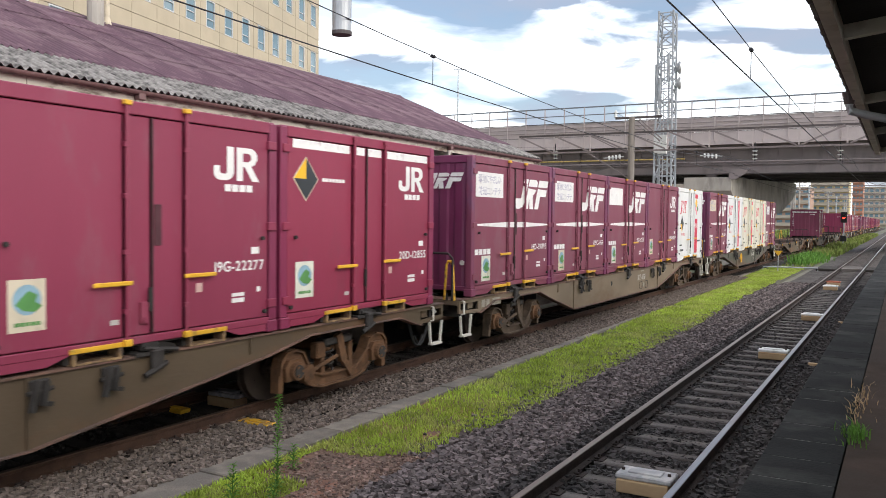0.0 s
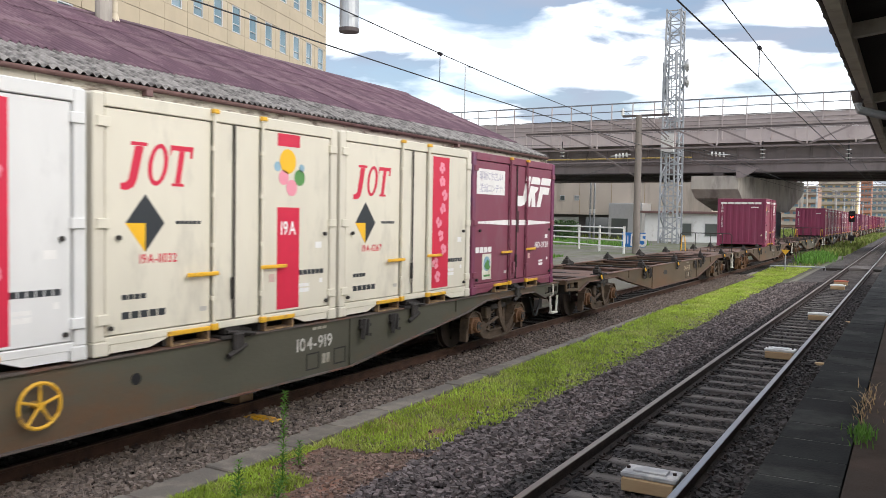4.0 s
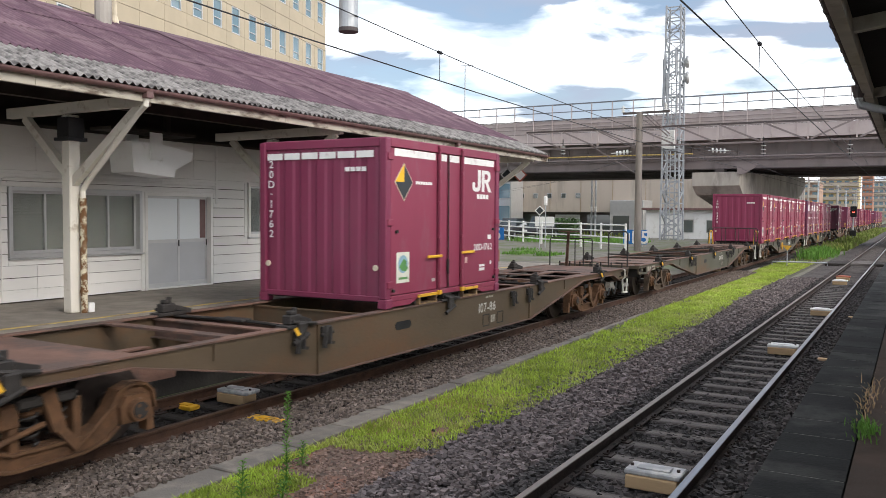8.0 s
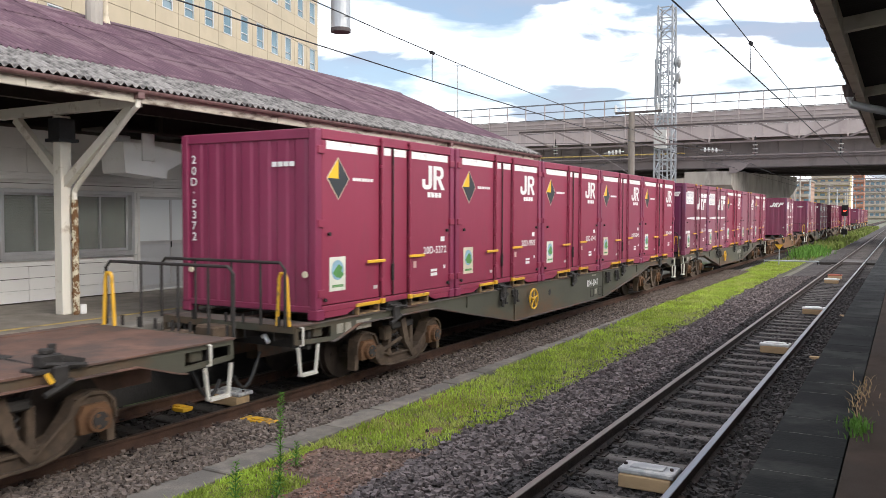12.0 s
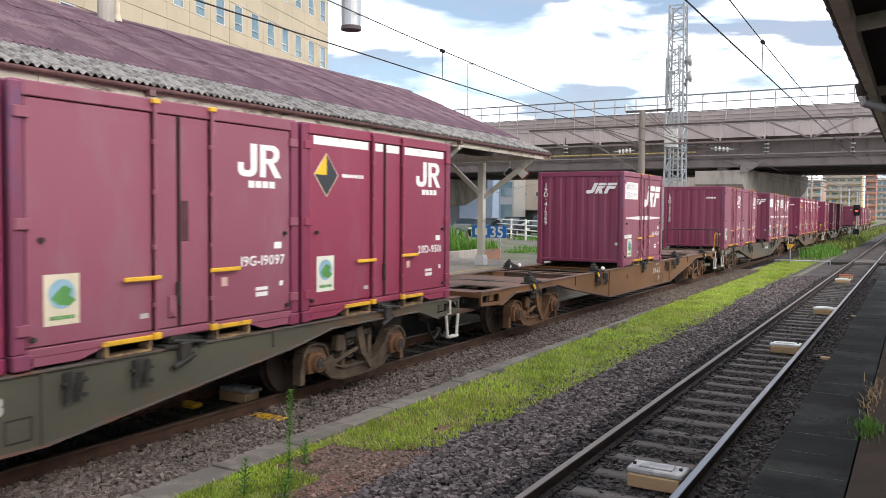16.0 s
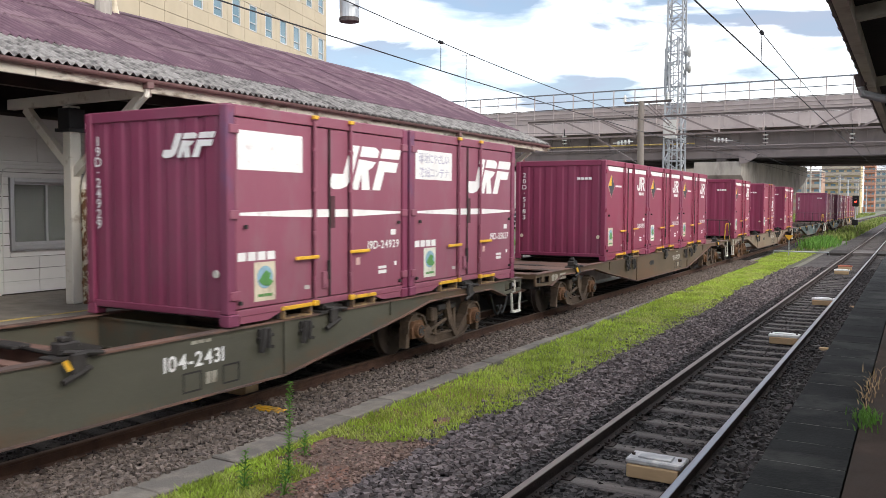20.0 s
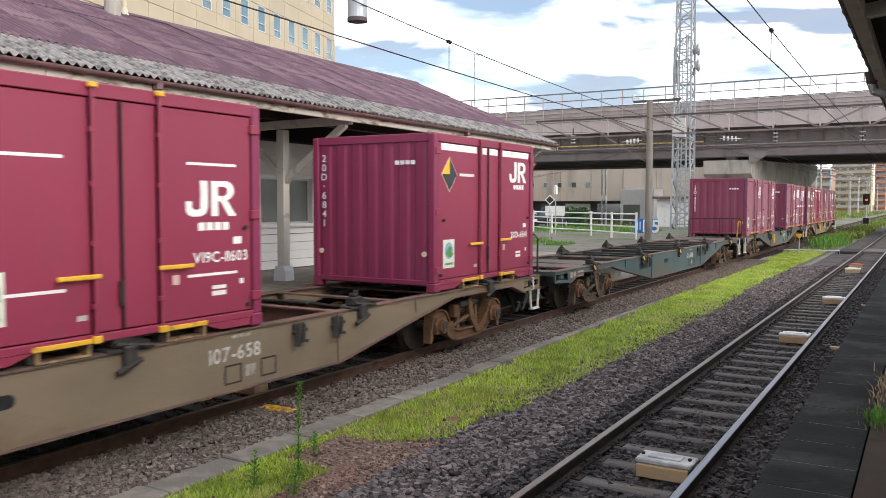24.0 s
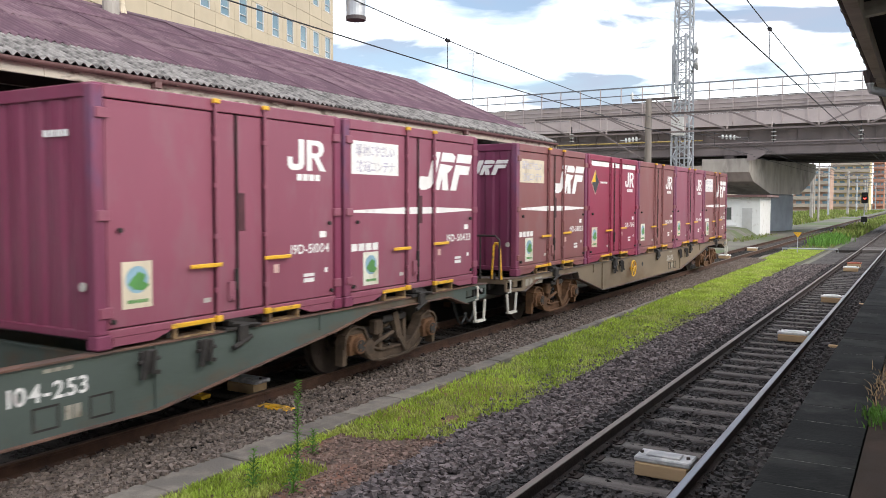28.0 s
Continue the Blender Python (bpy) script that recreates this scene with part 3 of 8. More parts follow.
    total = sum((glyph(c)[2][1] - glyph(c)[2][0] + gap) if c != " " else 0.4 for c in words) - gap
    x = -total / 2
    for k, c in enumerate(words):
        if c == " ":
            x += 0.4
            continue
        pts, polys, (a, b) = glyph(c)
        off = (-(a + b) / 2, -k * drop) if upright else (x - a, 0)
        vs = [bm.verts.new(m @ Vector(((p[0] + off[0]) * size * wide, (p[1] + off[1]) * size, 0))) for p in pts]
        for f in polys:
            try:
                bm.faces.new([vs[i] for i in f])
            except ValueError:
                pass
        x += b - a + gap
    return bm


# ---- station building ----
station = thing("station_building", "white weatherboarded wooden station building under a maroon corrugated roof", "station")
WALL_Y0, WALL_Y1, WALL_TOP = -2.0, 20.3, 3.87
WINDOWS = [(8.36, 10.98, 1.68, 2.76, "a"), (14.1, 15.93, 1.92, 3.02, "b"), (16.9, 18.62, 1.82, 2.92, "c"), (4.2, 7.85, 1.62, 2.9, "a")]
DOOR = (11.18, 12.86, PLAT, 2.74)
OPEN = [(a, b, c, d) for a, b, c, d, _ in WINDOWS] + [DOOR]
OPEN.sort()

# wall carcass: piers between the openings and panels above and below
bm = bmesh.new()
y = WALL_Y0
for a, b, c, d in OPEN:
    bbox(bm, XW - 0.16, XW - 0.03, y, a - 0.07, PLAT - 0.1, WALL_TOP)
    bbox(bm, XW - 0.16, XW - 0.03, a - 0.07, b + 0.07, d + 0.07, WALL_TOP)
    if c > PLAT + 0.1:
        bbox(bm, XW - 0.16, XW - 0.03, a - 0.07, b + 0.07, PLAT - 0.1, c - 0.07)
    y = b + 0.07
bbox(bm, XW - 0.16, XW - 0.03, y, WALL_Y1, PLAT - 0.1, WALL_TOP)
bbox(bm, XW - 4.5, XW - 0.16, WALL_Y1 - 0.16, WALL_Y1, PLAT - 0.1, WALL_TOP + 1.0)
bbox(bm, XW - 4.5, XW - 4.34, WALL_Y0, WALL_Y1 - 0.16, PLAT - 0.1, WALL_TOP)
bbox(bm, XW - 4.34, XW - 0.16, WALL_Y0, WALL_Y0 + 0.16, PLAT - 0.1, WALL_TOP)
# core coloured dark so the gaps between boards read as shadow lines
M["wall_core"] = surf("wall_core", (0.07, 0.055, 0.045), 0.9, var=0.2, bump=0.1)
wall = part("wall", bm, M["wall_core"], station)
# dark panel in place of the shade in the roof space
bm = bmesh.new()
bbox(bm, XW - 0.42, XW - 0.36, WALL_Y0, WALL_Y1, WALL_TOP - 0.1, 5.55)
part("roof_void", bm, M["soffit"], station, "dark panel standing in for the shaded roof space")
bm = bmesh.new()
bbox(bm, XW - 0.36, XW + 0.05, WALL_Y0, WALL_Y1, WALL_TOP + 0.002, WALL_TOP + 0.05)
part("wall_plate", bm, M["dark_timber"], station)


def board(y0, y1, z0, z1):
    """One lapped board on the wall, its lower edge proud."""
    bm = bmesh.new()
    gap = random.uniform(0.006, 0.017) if z1 < 3.1 else 0.003
    prism(bm, [(XW - 0.03, z0), (XW + 0.014, z0), (XW + 0.004, z1 - gap), (XW - 0.03, z1 - gap)], "y", y0, y1)
    part("board", bm, M["board"] if z0 < 3.1 else M["board_upper"], wall)


pitch = 0.207
COURSE_Z = [PLAT + 0.02 + r * pitch for r in range(11)] + [3.117, 3.52, WALL_TOP]
for z0, z1 in zip(COURSE_Z, COURSE_Z[1:]):
    cuts = [(WALL_Y0, WALL_Y0)]
    for a, b, c, d in OPEN:
        if z1 > c - 0.07 and z0 < d + 0.07:
            cuts.append((a - 0.09, b + 0.09))
            if z0 < c - 0.11:
                board(a - 0.086, b + 0.086, z0, c - 0.10)
            if z1 > d + 0.075:
                board(a - 0.086, b + 0.086, max(z0, d + 0.072), z1)
    cuts.append((WALL_Y1, WALL_Y1))
    for (p, q), (u, w) in zip(cuts, cuts[1:]):
        a, b = q, u
        while b - a > 0.05:
            e = min(b, a + 3.6)
            board(a + 0.004, e - 0.004, z0, z1)
            a = e
# upright battens and corner boards
for y, z0, z1 in ((8.06, PLAT, 3.86), (13.05, 2.6, 3.86), (16.78, PLAT, 2.95), (18.74, PLAT, 2.95), (20.22, PLAT, 3.86), (13.95, 1.85, 3.08), (11.06, PLAT, 2.9)):
    bm = bmesh.new()
    bbox(bm, XW - 0.02, XW + 0.022, y - 0.045, y + 0.045, z0, z1, 0.006)
    part("batten", bm, M["board"], wall)
bm = bmesh.new()
bbox(bm, XW - 0.02, XW + 0.03, 8.1, 13.0, 2.84, 2.90, 0.006)
part("head_trim", bm, M["board"], wall)
bm = bmesh.new()
bbox(bm, XW - 0.02, XW + 0.036, 8.1, 13.0, 3.05, 3.10, 0.006)
part("head_trim", bm, M["board"], wall)
bm = bmesh.new()
tube(bm, [(XW + 0.03, 8.14, PLAT + 0.05), (XW + 0.03, 8.14, 2.88), (XW + 0.03, 8.17, 2.96), (XW + 0.03, 8.25, 2.99), (XW + 0.03, 13.0, 2.99)], 0.016, 6)
part("moulding", bm, M["board"], wall)


def window(y0, y1, z0, z1, kind, leaves):
    w = thing_part("window", station)
    fr = 0.055
    bm = bmesh.new()
    for a, b, c, d in ((y0 - 0.07, y0, z0 - 0.07, z1 + 0.07), (y1, y1 + 0.07, z0 - 0.07, z1 + 0.07), (y0, y1, z1, z1 + 0.07), (y0, y1, z0 - 0.07, z0)):
        bbox(bm, XW - 0.14, XW + 0.03, a, b, c, d, 0.006)
    part("window_frame", bm, M["alu"] if kind != "b" else M["board"], w)
    bm = bmesh.new()
    bbox(bm, XW - 0.05, XW + 0.07, y0 - 0.09, y1 + 0.09, z0 - 0.10, z0 - 0.072, 0.006)
    part("window_sill", bm, M["alu"], w)
    step = (y1 - y0) / leaves
    for i in range(leaves):
        a, b = y0 + i * step - 0.02 * (i > 0), y0 + (i + 1) * step + 0.02 * (i < leaves - 1)
        xo = XW - 0.075 - 0.03 * (i % 2)
        bm = bmesh.new()
        for c, d, e, f in ((a, a + 0.04, z0, z1), (b - 0.04, b, z0, z1), (a + 0.04, b - 0.04, z1 - 0.04, z1), (a + 0.04, b - 0.04, z0, z0 + 0.05)):
            bbox(bm, xo - 0.012, xo + 0.012, c, d, e, f)
        part("sash", bm, M["alu"], w)
        bm = bmesh.new()
        bbox(bm, xo - 0.003, xo + 0.003, a + 0.04, b - 0.04, z0 + 0.05, z1 - 0.04)
        part("pane", bm, M["win_clear"], w)
    for k in range(int((z1 - z0) / 0.05)):
        zz = z1 - 0.03 - k * 0.05
        if kind == "c" and k > 99:
            break
        bm = bmesh.new()
        bar(bm, (XW - 0.17, y0 + 0.02, zz), (XW - 0.17, y1 - 0.02, zz), 0.006, 0.047)
        part("blind_slat", bm, M["win_blind"] if kind == "a" else M["win_blind_dark"], w)
    # solid dark block instead of an unlit room
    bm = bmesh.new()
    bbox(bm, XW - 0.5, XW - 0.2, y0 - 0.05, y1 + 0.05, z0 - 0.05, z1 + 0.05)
    part("room_dark", bm, M["room"], w, "dark block standing in for the unlit room behind the blind")


def thing_part(name, parent, m=None):
    ob = new(name)
    ob.parent = parent
    ob.matrix_basis = m or Matrix()
    return ob


M["win_clear"] = glass("clear_pane", (0.9, 0.92, 0.9), 0.03)
M["win_clear"].node_tree.nodes["Principled BSDF"].inputs["Transmission Weight"].default_value = 0.9
M["win_clear"].node_tree.nodes["Principled BSDF"].inputs["IOR"].default_value = 1.25
M["win_blind_dark"] = surf("blind_dark", (0.16, 0.175, 0.175), 0.6, var=0.08, scale=2, bump=0.1)
# dark colour that imitates the lack of light indoors
M["room"] = surf("unlit_room_tone", (0.06, 0.06, 0.055), 0.9, var=0.1, bump=0)
for (a, b, c, d, k), n in zip(WINDOWS, (4, 2, 2, 4)):
    window(a, b, c, d, k, n)

# sliding double door: frosted above, grey panel below
door = thing_part("sliding_door", station)
bm = bmesh.new()
y0, y1, z0, z1 = DOOR
for a, b, c, d in ((y0 - 0.07, y0, z0, z1 + 0.07), (y1, y1 + 0.07, z0, z1 + 0.07), (y0, y1, z1, z1 + 0.07), (y0, y1, z0, z0 + 0.03)):
    bbox(bm, XW - 0.14, XW + 0.03, a, b, c, d, 0.006)
part("door_frame", bm, M["board"], door)
mid = (y0 + y1) / 2
for i, (a, b) in enumerate(((y0, mid + 0.03), (mid - 0.03, y1))):
    xo = XW - 0.06 - 0.045 * i
    bm = bmesh.new()
    zs = z0 + 0.03
    for c, d, e, f in ((a, a + 0.05, zs, z1), (b - 0.05, b, zs, z1), (a + 0.05, b - 0.05, z1 - 0.05, z1), (a + 0.05, b - 0.05, zs, zs + 0.09), (a + 0.05, b - 0.05, 1.78, 1.85)):
        bbox(bm, xo - 0.016, xo + 0.016, c, d, e, f)
    leaf = part("door_leaf", bm, M["alu"], door)
    bm = bmesh.new()
    bbox(bm, xo - 0.004, xo + 0.004, a + 0.05, b - 0.05, 1.85, z1 - 0.05)
    part("pane", bm, M["door_glass"], leaf, "frosted glass pane")
    bm = bmesh.new()
    bbox(bm, xo - 0.008, xo + 0.008, a + 0.05, b - 0.05, zs + 0.09, 1.78)
    part("panel", bm, M["door_grey"], leaf, "grey lower panel")
    bm = bmesh.new()
    bbox(bm, xo + 0.014, xo + 0.03, b - 0.04, b - 0.015, 1.70, 1.83, 0.003)
    part("pull", bm, M["black"], leaf)
# another dark block, for the unlit hall
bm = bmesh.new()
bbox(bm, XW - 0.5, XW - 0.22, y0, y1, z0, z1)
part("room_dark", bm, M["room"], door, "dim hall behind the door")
bm = bmesh.new()
bbox(bm, XW - 0.10, XW - 0.095, y1 - 0.20, y1 - 0.05, 1.86, z1 - 0.05)
part("dark_strip", bm, M["gutter"], door, "brown strip behind the glass")

# ---- canopy posts with braces ----
COL_Y = [-1.25, 3.4, 8.10, 12.70, 17.36, 21.82]
BEAM_Z = 4.0
for i, y in enumerate(COL_Y):
    p = thing("canopy_post", "cream painted square timber post with two braces and a plinth", "post", pose(XCOL, y, 0), "canopy posts")
    zb = PLAT
    if i == 2:
        p["label"] = "cream timber post with a black collar beside a rusty drainpipe"
    bm = bmesh.new()
    bbox(bm, -0.095, 0.095, -0.095, 0.095, zb, BEAM_Z - 0.1, 0.012)
    part("shaft", bm, M["cream"], p)
    if i != 2:
        bm = bmesh.new()
        prism(bm, [(-0.16, zb - 0.02), (0.16, zb - 0.02), (0.145, zb + 0.20), (0.10, zb + 0.30), (-0.10, zb + 0.30), (-0.145, zb + 0.20)], "y", -0.14, 0.14)
        part("plinth", bm, M["white"], p, "white painted concrete plinth")
    bm = bmesh.new()
    bar(bm, (-1.55, 0, BEAM_Z), (1.74, 0, BEAM_Z + 0.02), 0.12, 0.16)
    part("cross_beam", bm, M["cream"], p)
    for s, ex in ((1, 1.60), (-1, -1.12)):
        bm = bmesh.new()
        bar(bm, (s * 0.06, 0, 2.86 if s > 0 else 2.98), (ex, 0, BEAM_Z - (0.05 if s > 0 else 0.09)), 0.10, 0.13)
        part("brace", bm, M["cream"], p)
    if i == 2:
        bm = bmesh.new()
        bbox(bm, -0.17, 0.17, -0.17, 0.17, 3.50, 3.55)
        bbox(bm, -0.14, 0.14, -0.14, 0.14, 3.55, 3.86, 0.01)
        part("collar", bm, M["black"], p, "black steel collar box")

# ---- drainpipes ----
M["pipe_rust"] = surf("pipe_rust", (0.62, 0.56, 0.42), 0.8, var=0.2, scale=5, bump=0.5, bscale=40, second=(0.15, 0.07, 0.025), amount=0.6, sscale=7, soft=0.08)
for i, y in ((2, 8.08), (4, 17.30)):
    t = thing("drainpipe", "rusty peeling drainpipe strapped to a canopy post" if i == 2 else "cream painted drainpipe along a brace", "drainpipe")
    bm = bmesh.new()
    x0 = XCOL + 0.17
    ye = 7.97 if i == 2 else 17.02
    tube(bm, [(XEAVE - 0.0, ye, 4.05), (XEAVE - 0.02, ye, 3.93), (XEAVE - 0.22, ye + 0.04, 3.84), (x0 + 0.10, y + 0.10, 2.86), (x0, y + 0.10, 2.74), (x0, y + 0.10, 2.6)], 0.042, 10)
    part("upper_pipe", bm, M["cream"], t)
    bm = bmesh.new()
    rod(bm, (x0, y + 0.10, PLAT + (0.0 if i == 2 else 0.02)), (x0, y + 0.10, 2.62), 0.052 if i == 2 else 0.04, 12)
    part("lower_pipe", bm, M["pipe_rust"] if i == 2 else M["cream"], t, "rust-streaked peeling lower pipe" if i == 2 else "")
    for z in (1.15, 1.95, 2.45) if i == 2 else (1.6,):
        bm = bmesh.new()
        rod(bm, (x0, y + 0.10, z), (x0, y + 0.10, z + 0.05), 0.062, 12)
        part("strap", bm, M["pipe_rust"], t)
    if i == 2:
        bm = bmesh.new()
        bbox(bm, x0 - 0.06, x0 + 0.06, y + 0.15, y + 0.25, PLAT, PLAT + 0.15, 0.01)
        part("foot_block", bm, M["white"], t)

# ---- roof of corrugated sheets ----
ROOF_Y0, ROOF_Y1 = -3.0, 22.4
RIDGE = (-14.38, 6.32)
EDGE = (XEAVE + 0.02, 4.19)
slope = (RIDGE[1] - EDGE[1]) / (RIDGE[0] - EDGE[0])
roof = thing("station_roof", "corrugated roof, maroon paint weathered to grey along the eaves", "roof", None, "", "structure")


def sheet_mesh(u0, u1, material, waves=8, wave=0.127, depth=0.024):
    """One corrugated sheet lying on the slope; u runs up it, its waves along y."""
    bm = bmesh.new()
    n = waves * 6
    rows = []
    for u, lift in ((u0, 0.02), (u1, 0.0)):
        x = EDGE[0] + (RIDGE[0] - EDGE[0]) * u
        z = EDGE[1] + (RIDGE[1] - EDGE[1]) * u + lift
        rows.append([[bm.verts.new((x, k * wave / 6, z + dz + depth * math.cos(2 * math.pi * k / 6))) for k in range(n + 1)] for dz in (0.0, -0.009)])
    for k in range(n):
        (a, b), (c, d) = rows
        bm.faces.new((a[k], a[k + 1], c[k + 1], c[k]))
        bm.faces.new((b[k], d[k], d[k + 1], b[k + 1]))
        bm.faces.new((a[k], b[k], b[k + 1], a[k + 1]))
    return mesh_of("sheet", bm, material)


COURSES = [(-0.012, 0.20, "roof_grey"), (0.185, 0.47, "roof"), (0.455, 0.74, "roof"), (0.725, 1.0, "roof")]
for u0, u1, mat_name in COURSES:
    me = sheet_mesh(u0, u1, M[mat_name])
    y = ROOF_Y0
    while y < ROOF_Y1 - 0.3:
        ob = part("sheet", me, None, roof)
        ob.matrix_basis = pose(0, y, random.uniform(0, 0.003), 0, random.uniform(-0.02, 0.02), 0)
        y += 1.016
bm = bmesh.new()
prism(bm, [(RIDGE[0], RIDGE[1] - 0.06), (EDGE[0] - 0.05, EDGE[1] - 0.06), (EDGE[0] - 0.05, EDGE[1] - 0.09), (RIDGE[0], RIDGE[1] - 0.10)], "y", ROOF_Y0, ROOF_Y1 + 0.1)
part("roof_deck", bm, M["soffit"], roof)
bm = bmesh.new()
prism(bm, [(RIDGE[0], RIDGE[1]), (RIDGE[0], RIDGE[1] - 0.1), (RIDGE[0] - 4.6, EDGE[1] - 0.1), (RIDGE[0] - 4.6, EDGE[1])], "y", ROOF_Y0, ROOF_Y1 + 0.1)
part("rear_slope", bm, M["roof"], roof)
bm = bmesh.new()
prism(bm, [(RIDGE[0] - 0.17, RIDGE[1] - 0.04), (RIDGE[0], RIDGE[1] + 0.05), (RIDGE[0] + 0.17, RIDGE[1] - 0.04), (RIDGE[0], RIDGE[1] + 0.02)], "y", ROOF_Y0, ROOF_Y1 + 0.15)
part("ridge_cap", bm, M["roof"], roof)
# gable verge board and gable wall of boards
bm = bmesh.new()
prism(bm, [(EDGE[0], EDGE[1] - 0.02), (RIDGE[0], RIDGE[1] - 0.02), (RIDGE[0], RIDGE[1] - 0.2), (EDGE[0], EDGE[1] - 0.2)], "y", ROOF_Y1 + 0.1, ROOF_Y1 + 0.14)
part("verge_board", bm, M["fascia"], roof)
# rafters under the eave
y = ROOF_Y0 + 0.2
while y < ROOF_Y1:
    bm = bmesh.new()
    bar(bm, (EDGE[0] - 0.12, y, EDGE[1] - 0.15), (XW - 0.3, y, EDGE[1] - 0.15 + slope * (XW - 0.3 - EDGE[0] + 0.12)), 0.06, 0.10)
    part("rafter", bm, M["dark_timber"], roof)
    y += 0.93
for x, z, w, h, mt in ((XCOL, 4.17, 0.14, 0.16, "dark_timber"), (XW + 0.12, 4.9, 0.1, 0.1, "dark_timber"), (XCOL + 1.05, 4.15, 0.1, 0.1, "dark_timber")):
    bm = bmesh.new()
    bbox(bm, x - w / 2, x + w / 2, ROOF_Y0, ROOF_Y1, z - h / 2, z + h / 2)
    part("purlin", bm, M[mt], roof)
# fascia in lengths, gutter on brackets
y = ROOF_Y0
while y < ROOF_Y1:
    e = min(y + 4.65, ROOF_Y1 + 0.14)
    bm = bmesh.new()
    bbox(bm, XEAVE - 0.07, XEAVE - 0.035, y + 0.003, e - 0.003, 3.975, 4.13, 0.006)
    part("fascia_board", bm, M["fascia"], roof)
    y = e
M["eave_lining"] = surf("eave_lining", (0.30, 0.265, 0.215), 0.8, var=0.15, scale=3, bump=0.2)
gut = thing("gutter", "brown half-round eaves gutter on brackets along the canopy", "gutter")
bm = bmesh.new()
ring = [(0.062 * math.cos(a), 0.062 * math.sin(a)) for a in np.linspace(math.pi, 2 * math.pi, 9)] + [(0.052 * math.cos(a), 0.052 * math.sin(a)) for a in np.linspace(2 * math.pi, math.pi, 9)]
prism(bm, [(u + XEAVE + 0.03, v + 4.15) for u, v in ring], "y", ROOF_Y0, ROOF_Y1 + 0.1)
part("trough", bm, M["gutter"], gut)
for y in np.arange(ROOF_Y0 + 0.5, ROOF_Y1, 0.9):
    bm = bmesh.new()
    bar(bm, (XEAVE - 0.04, y, 4.12), (XEAVE + 0.09, y, 4.10), 0.02, 0.012)
    part("bracket", bm, M["gutter"], gut)
for y in (7.97, 17.02):
    bm = bmesh.new()
    bbox(bm, XEAVE - 0.03, XEAVE + 0.08, y - 0.06, y + 0.06, 4.02, 4.14, 0.01)
    part("rain_head", bm, M["gutter"], gut)

# flue on the ridge
t = thing("roof_flue", "pale flue pipe standing on the ridge of the station roof", "flue")
bm = bmesh.new()
rod(bm, (RIDGE[0] + 0.1, 11.25, 6.25), (RIDGE[0] + 0.1, 11.25, 7.7), 0.05, 12)
part("pipe", bm, M["tan_plate"], t)
bm = bmesh.new()
rod(bm, (RIDGE[0] + 0.1, 11.25, 6.2), (RIDGE[0] + 0.1, 11.25, 6.42), 0.11, 12, 0.055)
part("flashing", bm, M["tan_plate"], t)

# ---- white sheet-metal display case hung under the canopy ----
t = thing("hanging_display_case", "white sheet-metal display case hung under the canopy", "display case", pose(-12.2, 0, 0))
bm = bmesh.new()
prism(bm, [(9.69, 3.66), (10.15, 3.66), (10.55, 3.62), (11.10, 3.54), (11.06, 3.38), (10.68, 3.20), (10.66, 3.05), (9.74, 3.12)], "x", -0.30, 0.30)
part("body", bm, M["case_white"], t)
for x in (-0.335, 0.305):
    bm = bmesh.new()
    bbox(bm, x, x + 0.03, 10.08, 10.36, 3.35, 3.84, 0.008)
    part("hanger_plate", bm, M["case_white"], t)
bm = bmesh.new()
bar(bm, (0, 9.3, 3.86), (0, 11.2, 3.86), 0.55, 0.05)
part("hanger_rail", bm, M["dark_timber"], t)
bm = bmesh.new()
bbox(bm, -0.05, 0.05, 9.9, 10.0, 3.88, 4.5)
part("hanger_rod", bm, M["dark_timber"], t)
bm = bmesh.new()
bbox(bm, -0.05, 0.05, 10.7, 10.8, 3.88, 4.5)
part("hanger_rod", bm, M["dark_timber"], t)

# ---- conduit down the wall and the cabinet beside it ----
t = thing("wall_conduit", "white painted conduit bent down the station wall", "conduit")
bm = bmesh.new()
tube(bm, [(XW + 0.05, 7.1, 2.98), (XW + 0.05, 7.75, 2.98), (XW + 0.05, 7.86, 2.90), (XW + 0.05, 7.87, 1.36), (XW + 0.08, 7.83, 1.24), (XW + 0.35, 7.5, 1.10), (XW + 0.40, 7.3, 1.02)], 0.03, 8)
part("pipe", bm, M["board"], t)
for z in (1.7, 2.4):
    bm = bmesh.new()
    bbox(bm, XW, XW + 0.085, 7.82, 7.92, z, z + 0.03)
    part("clip", bm, M["alu"], t)
t = thing("wall_cabinet", "pale grey metal cabinet standing against the station wall", "cabinet", pose(XW + 0.22, 7.22, PLAT))
bm = bmesh.new()
bbox(bm, -0.2, 0.2, -0.3, 0.3, 0.0, 0.62, 0.02)
part("body", bm, M["alu"], t)
bm = bmesh.new()
bbox(bm, 0.2, 0.215, -0.27, 0.27, 0.05, 0.58, 0.005)
part("door", bm, M["white"], t)


# ---- near canopy, over the camera's platform ----
M["cream_dim"] = surf("pale_canopy_paint", (0.70, 0.68, 0.60), 0.7, var=0.12, scale=3, bump=0.2, second=(0.55, 0.52, 0.44), amount=0.35, sscale=2.5)
canopy = thing("near_canopy", "dark platform canopy with timber rafters and a gutter", "canopy")
CX, CZ = -0.54, 4.07
# roof carried on out of view to x = 9 to deepen the shade
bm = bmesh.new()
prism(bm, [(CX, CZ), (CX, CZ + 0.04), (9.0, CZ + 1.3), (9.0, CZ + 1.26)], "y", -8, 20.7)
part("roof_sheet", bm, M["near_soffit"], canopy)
bm = bmesh.new()
bbox(bm, CX - 0.045, CX + 0.055, -8, 20.6, CZ - 0.14, CZ + 0.0)
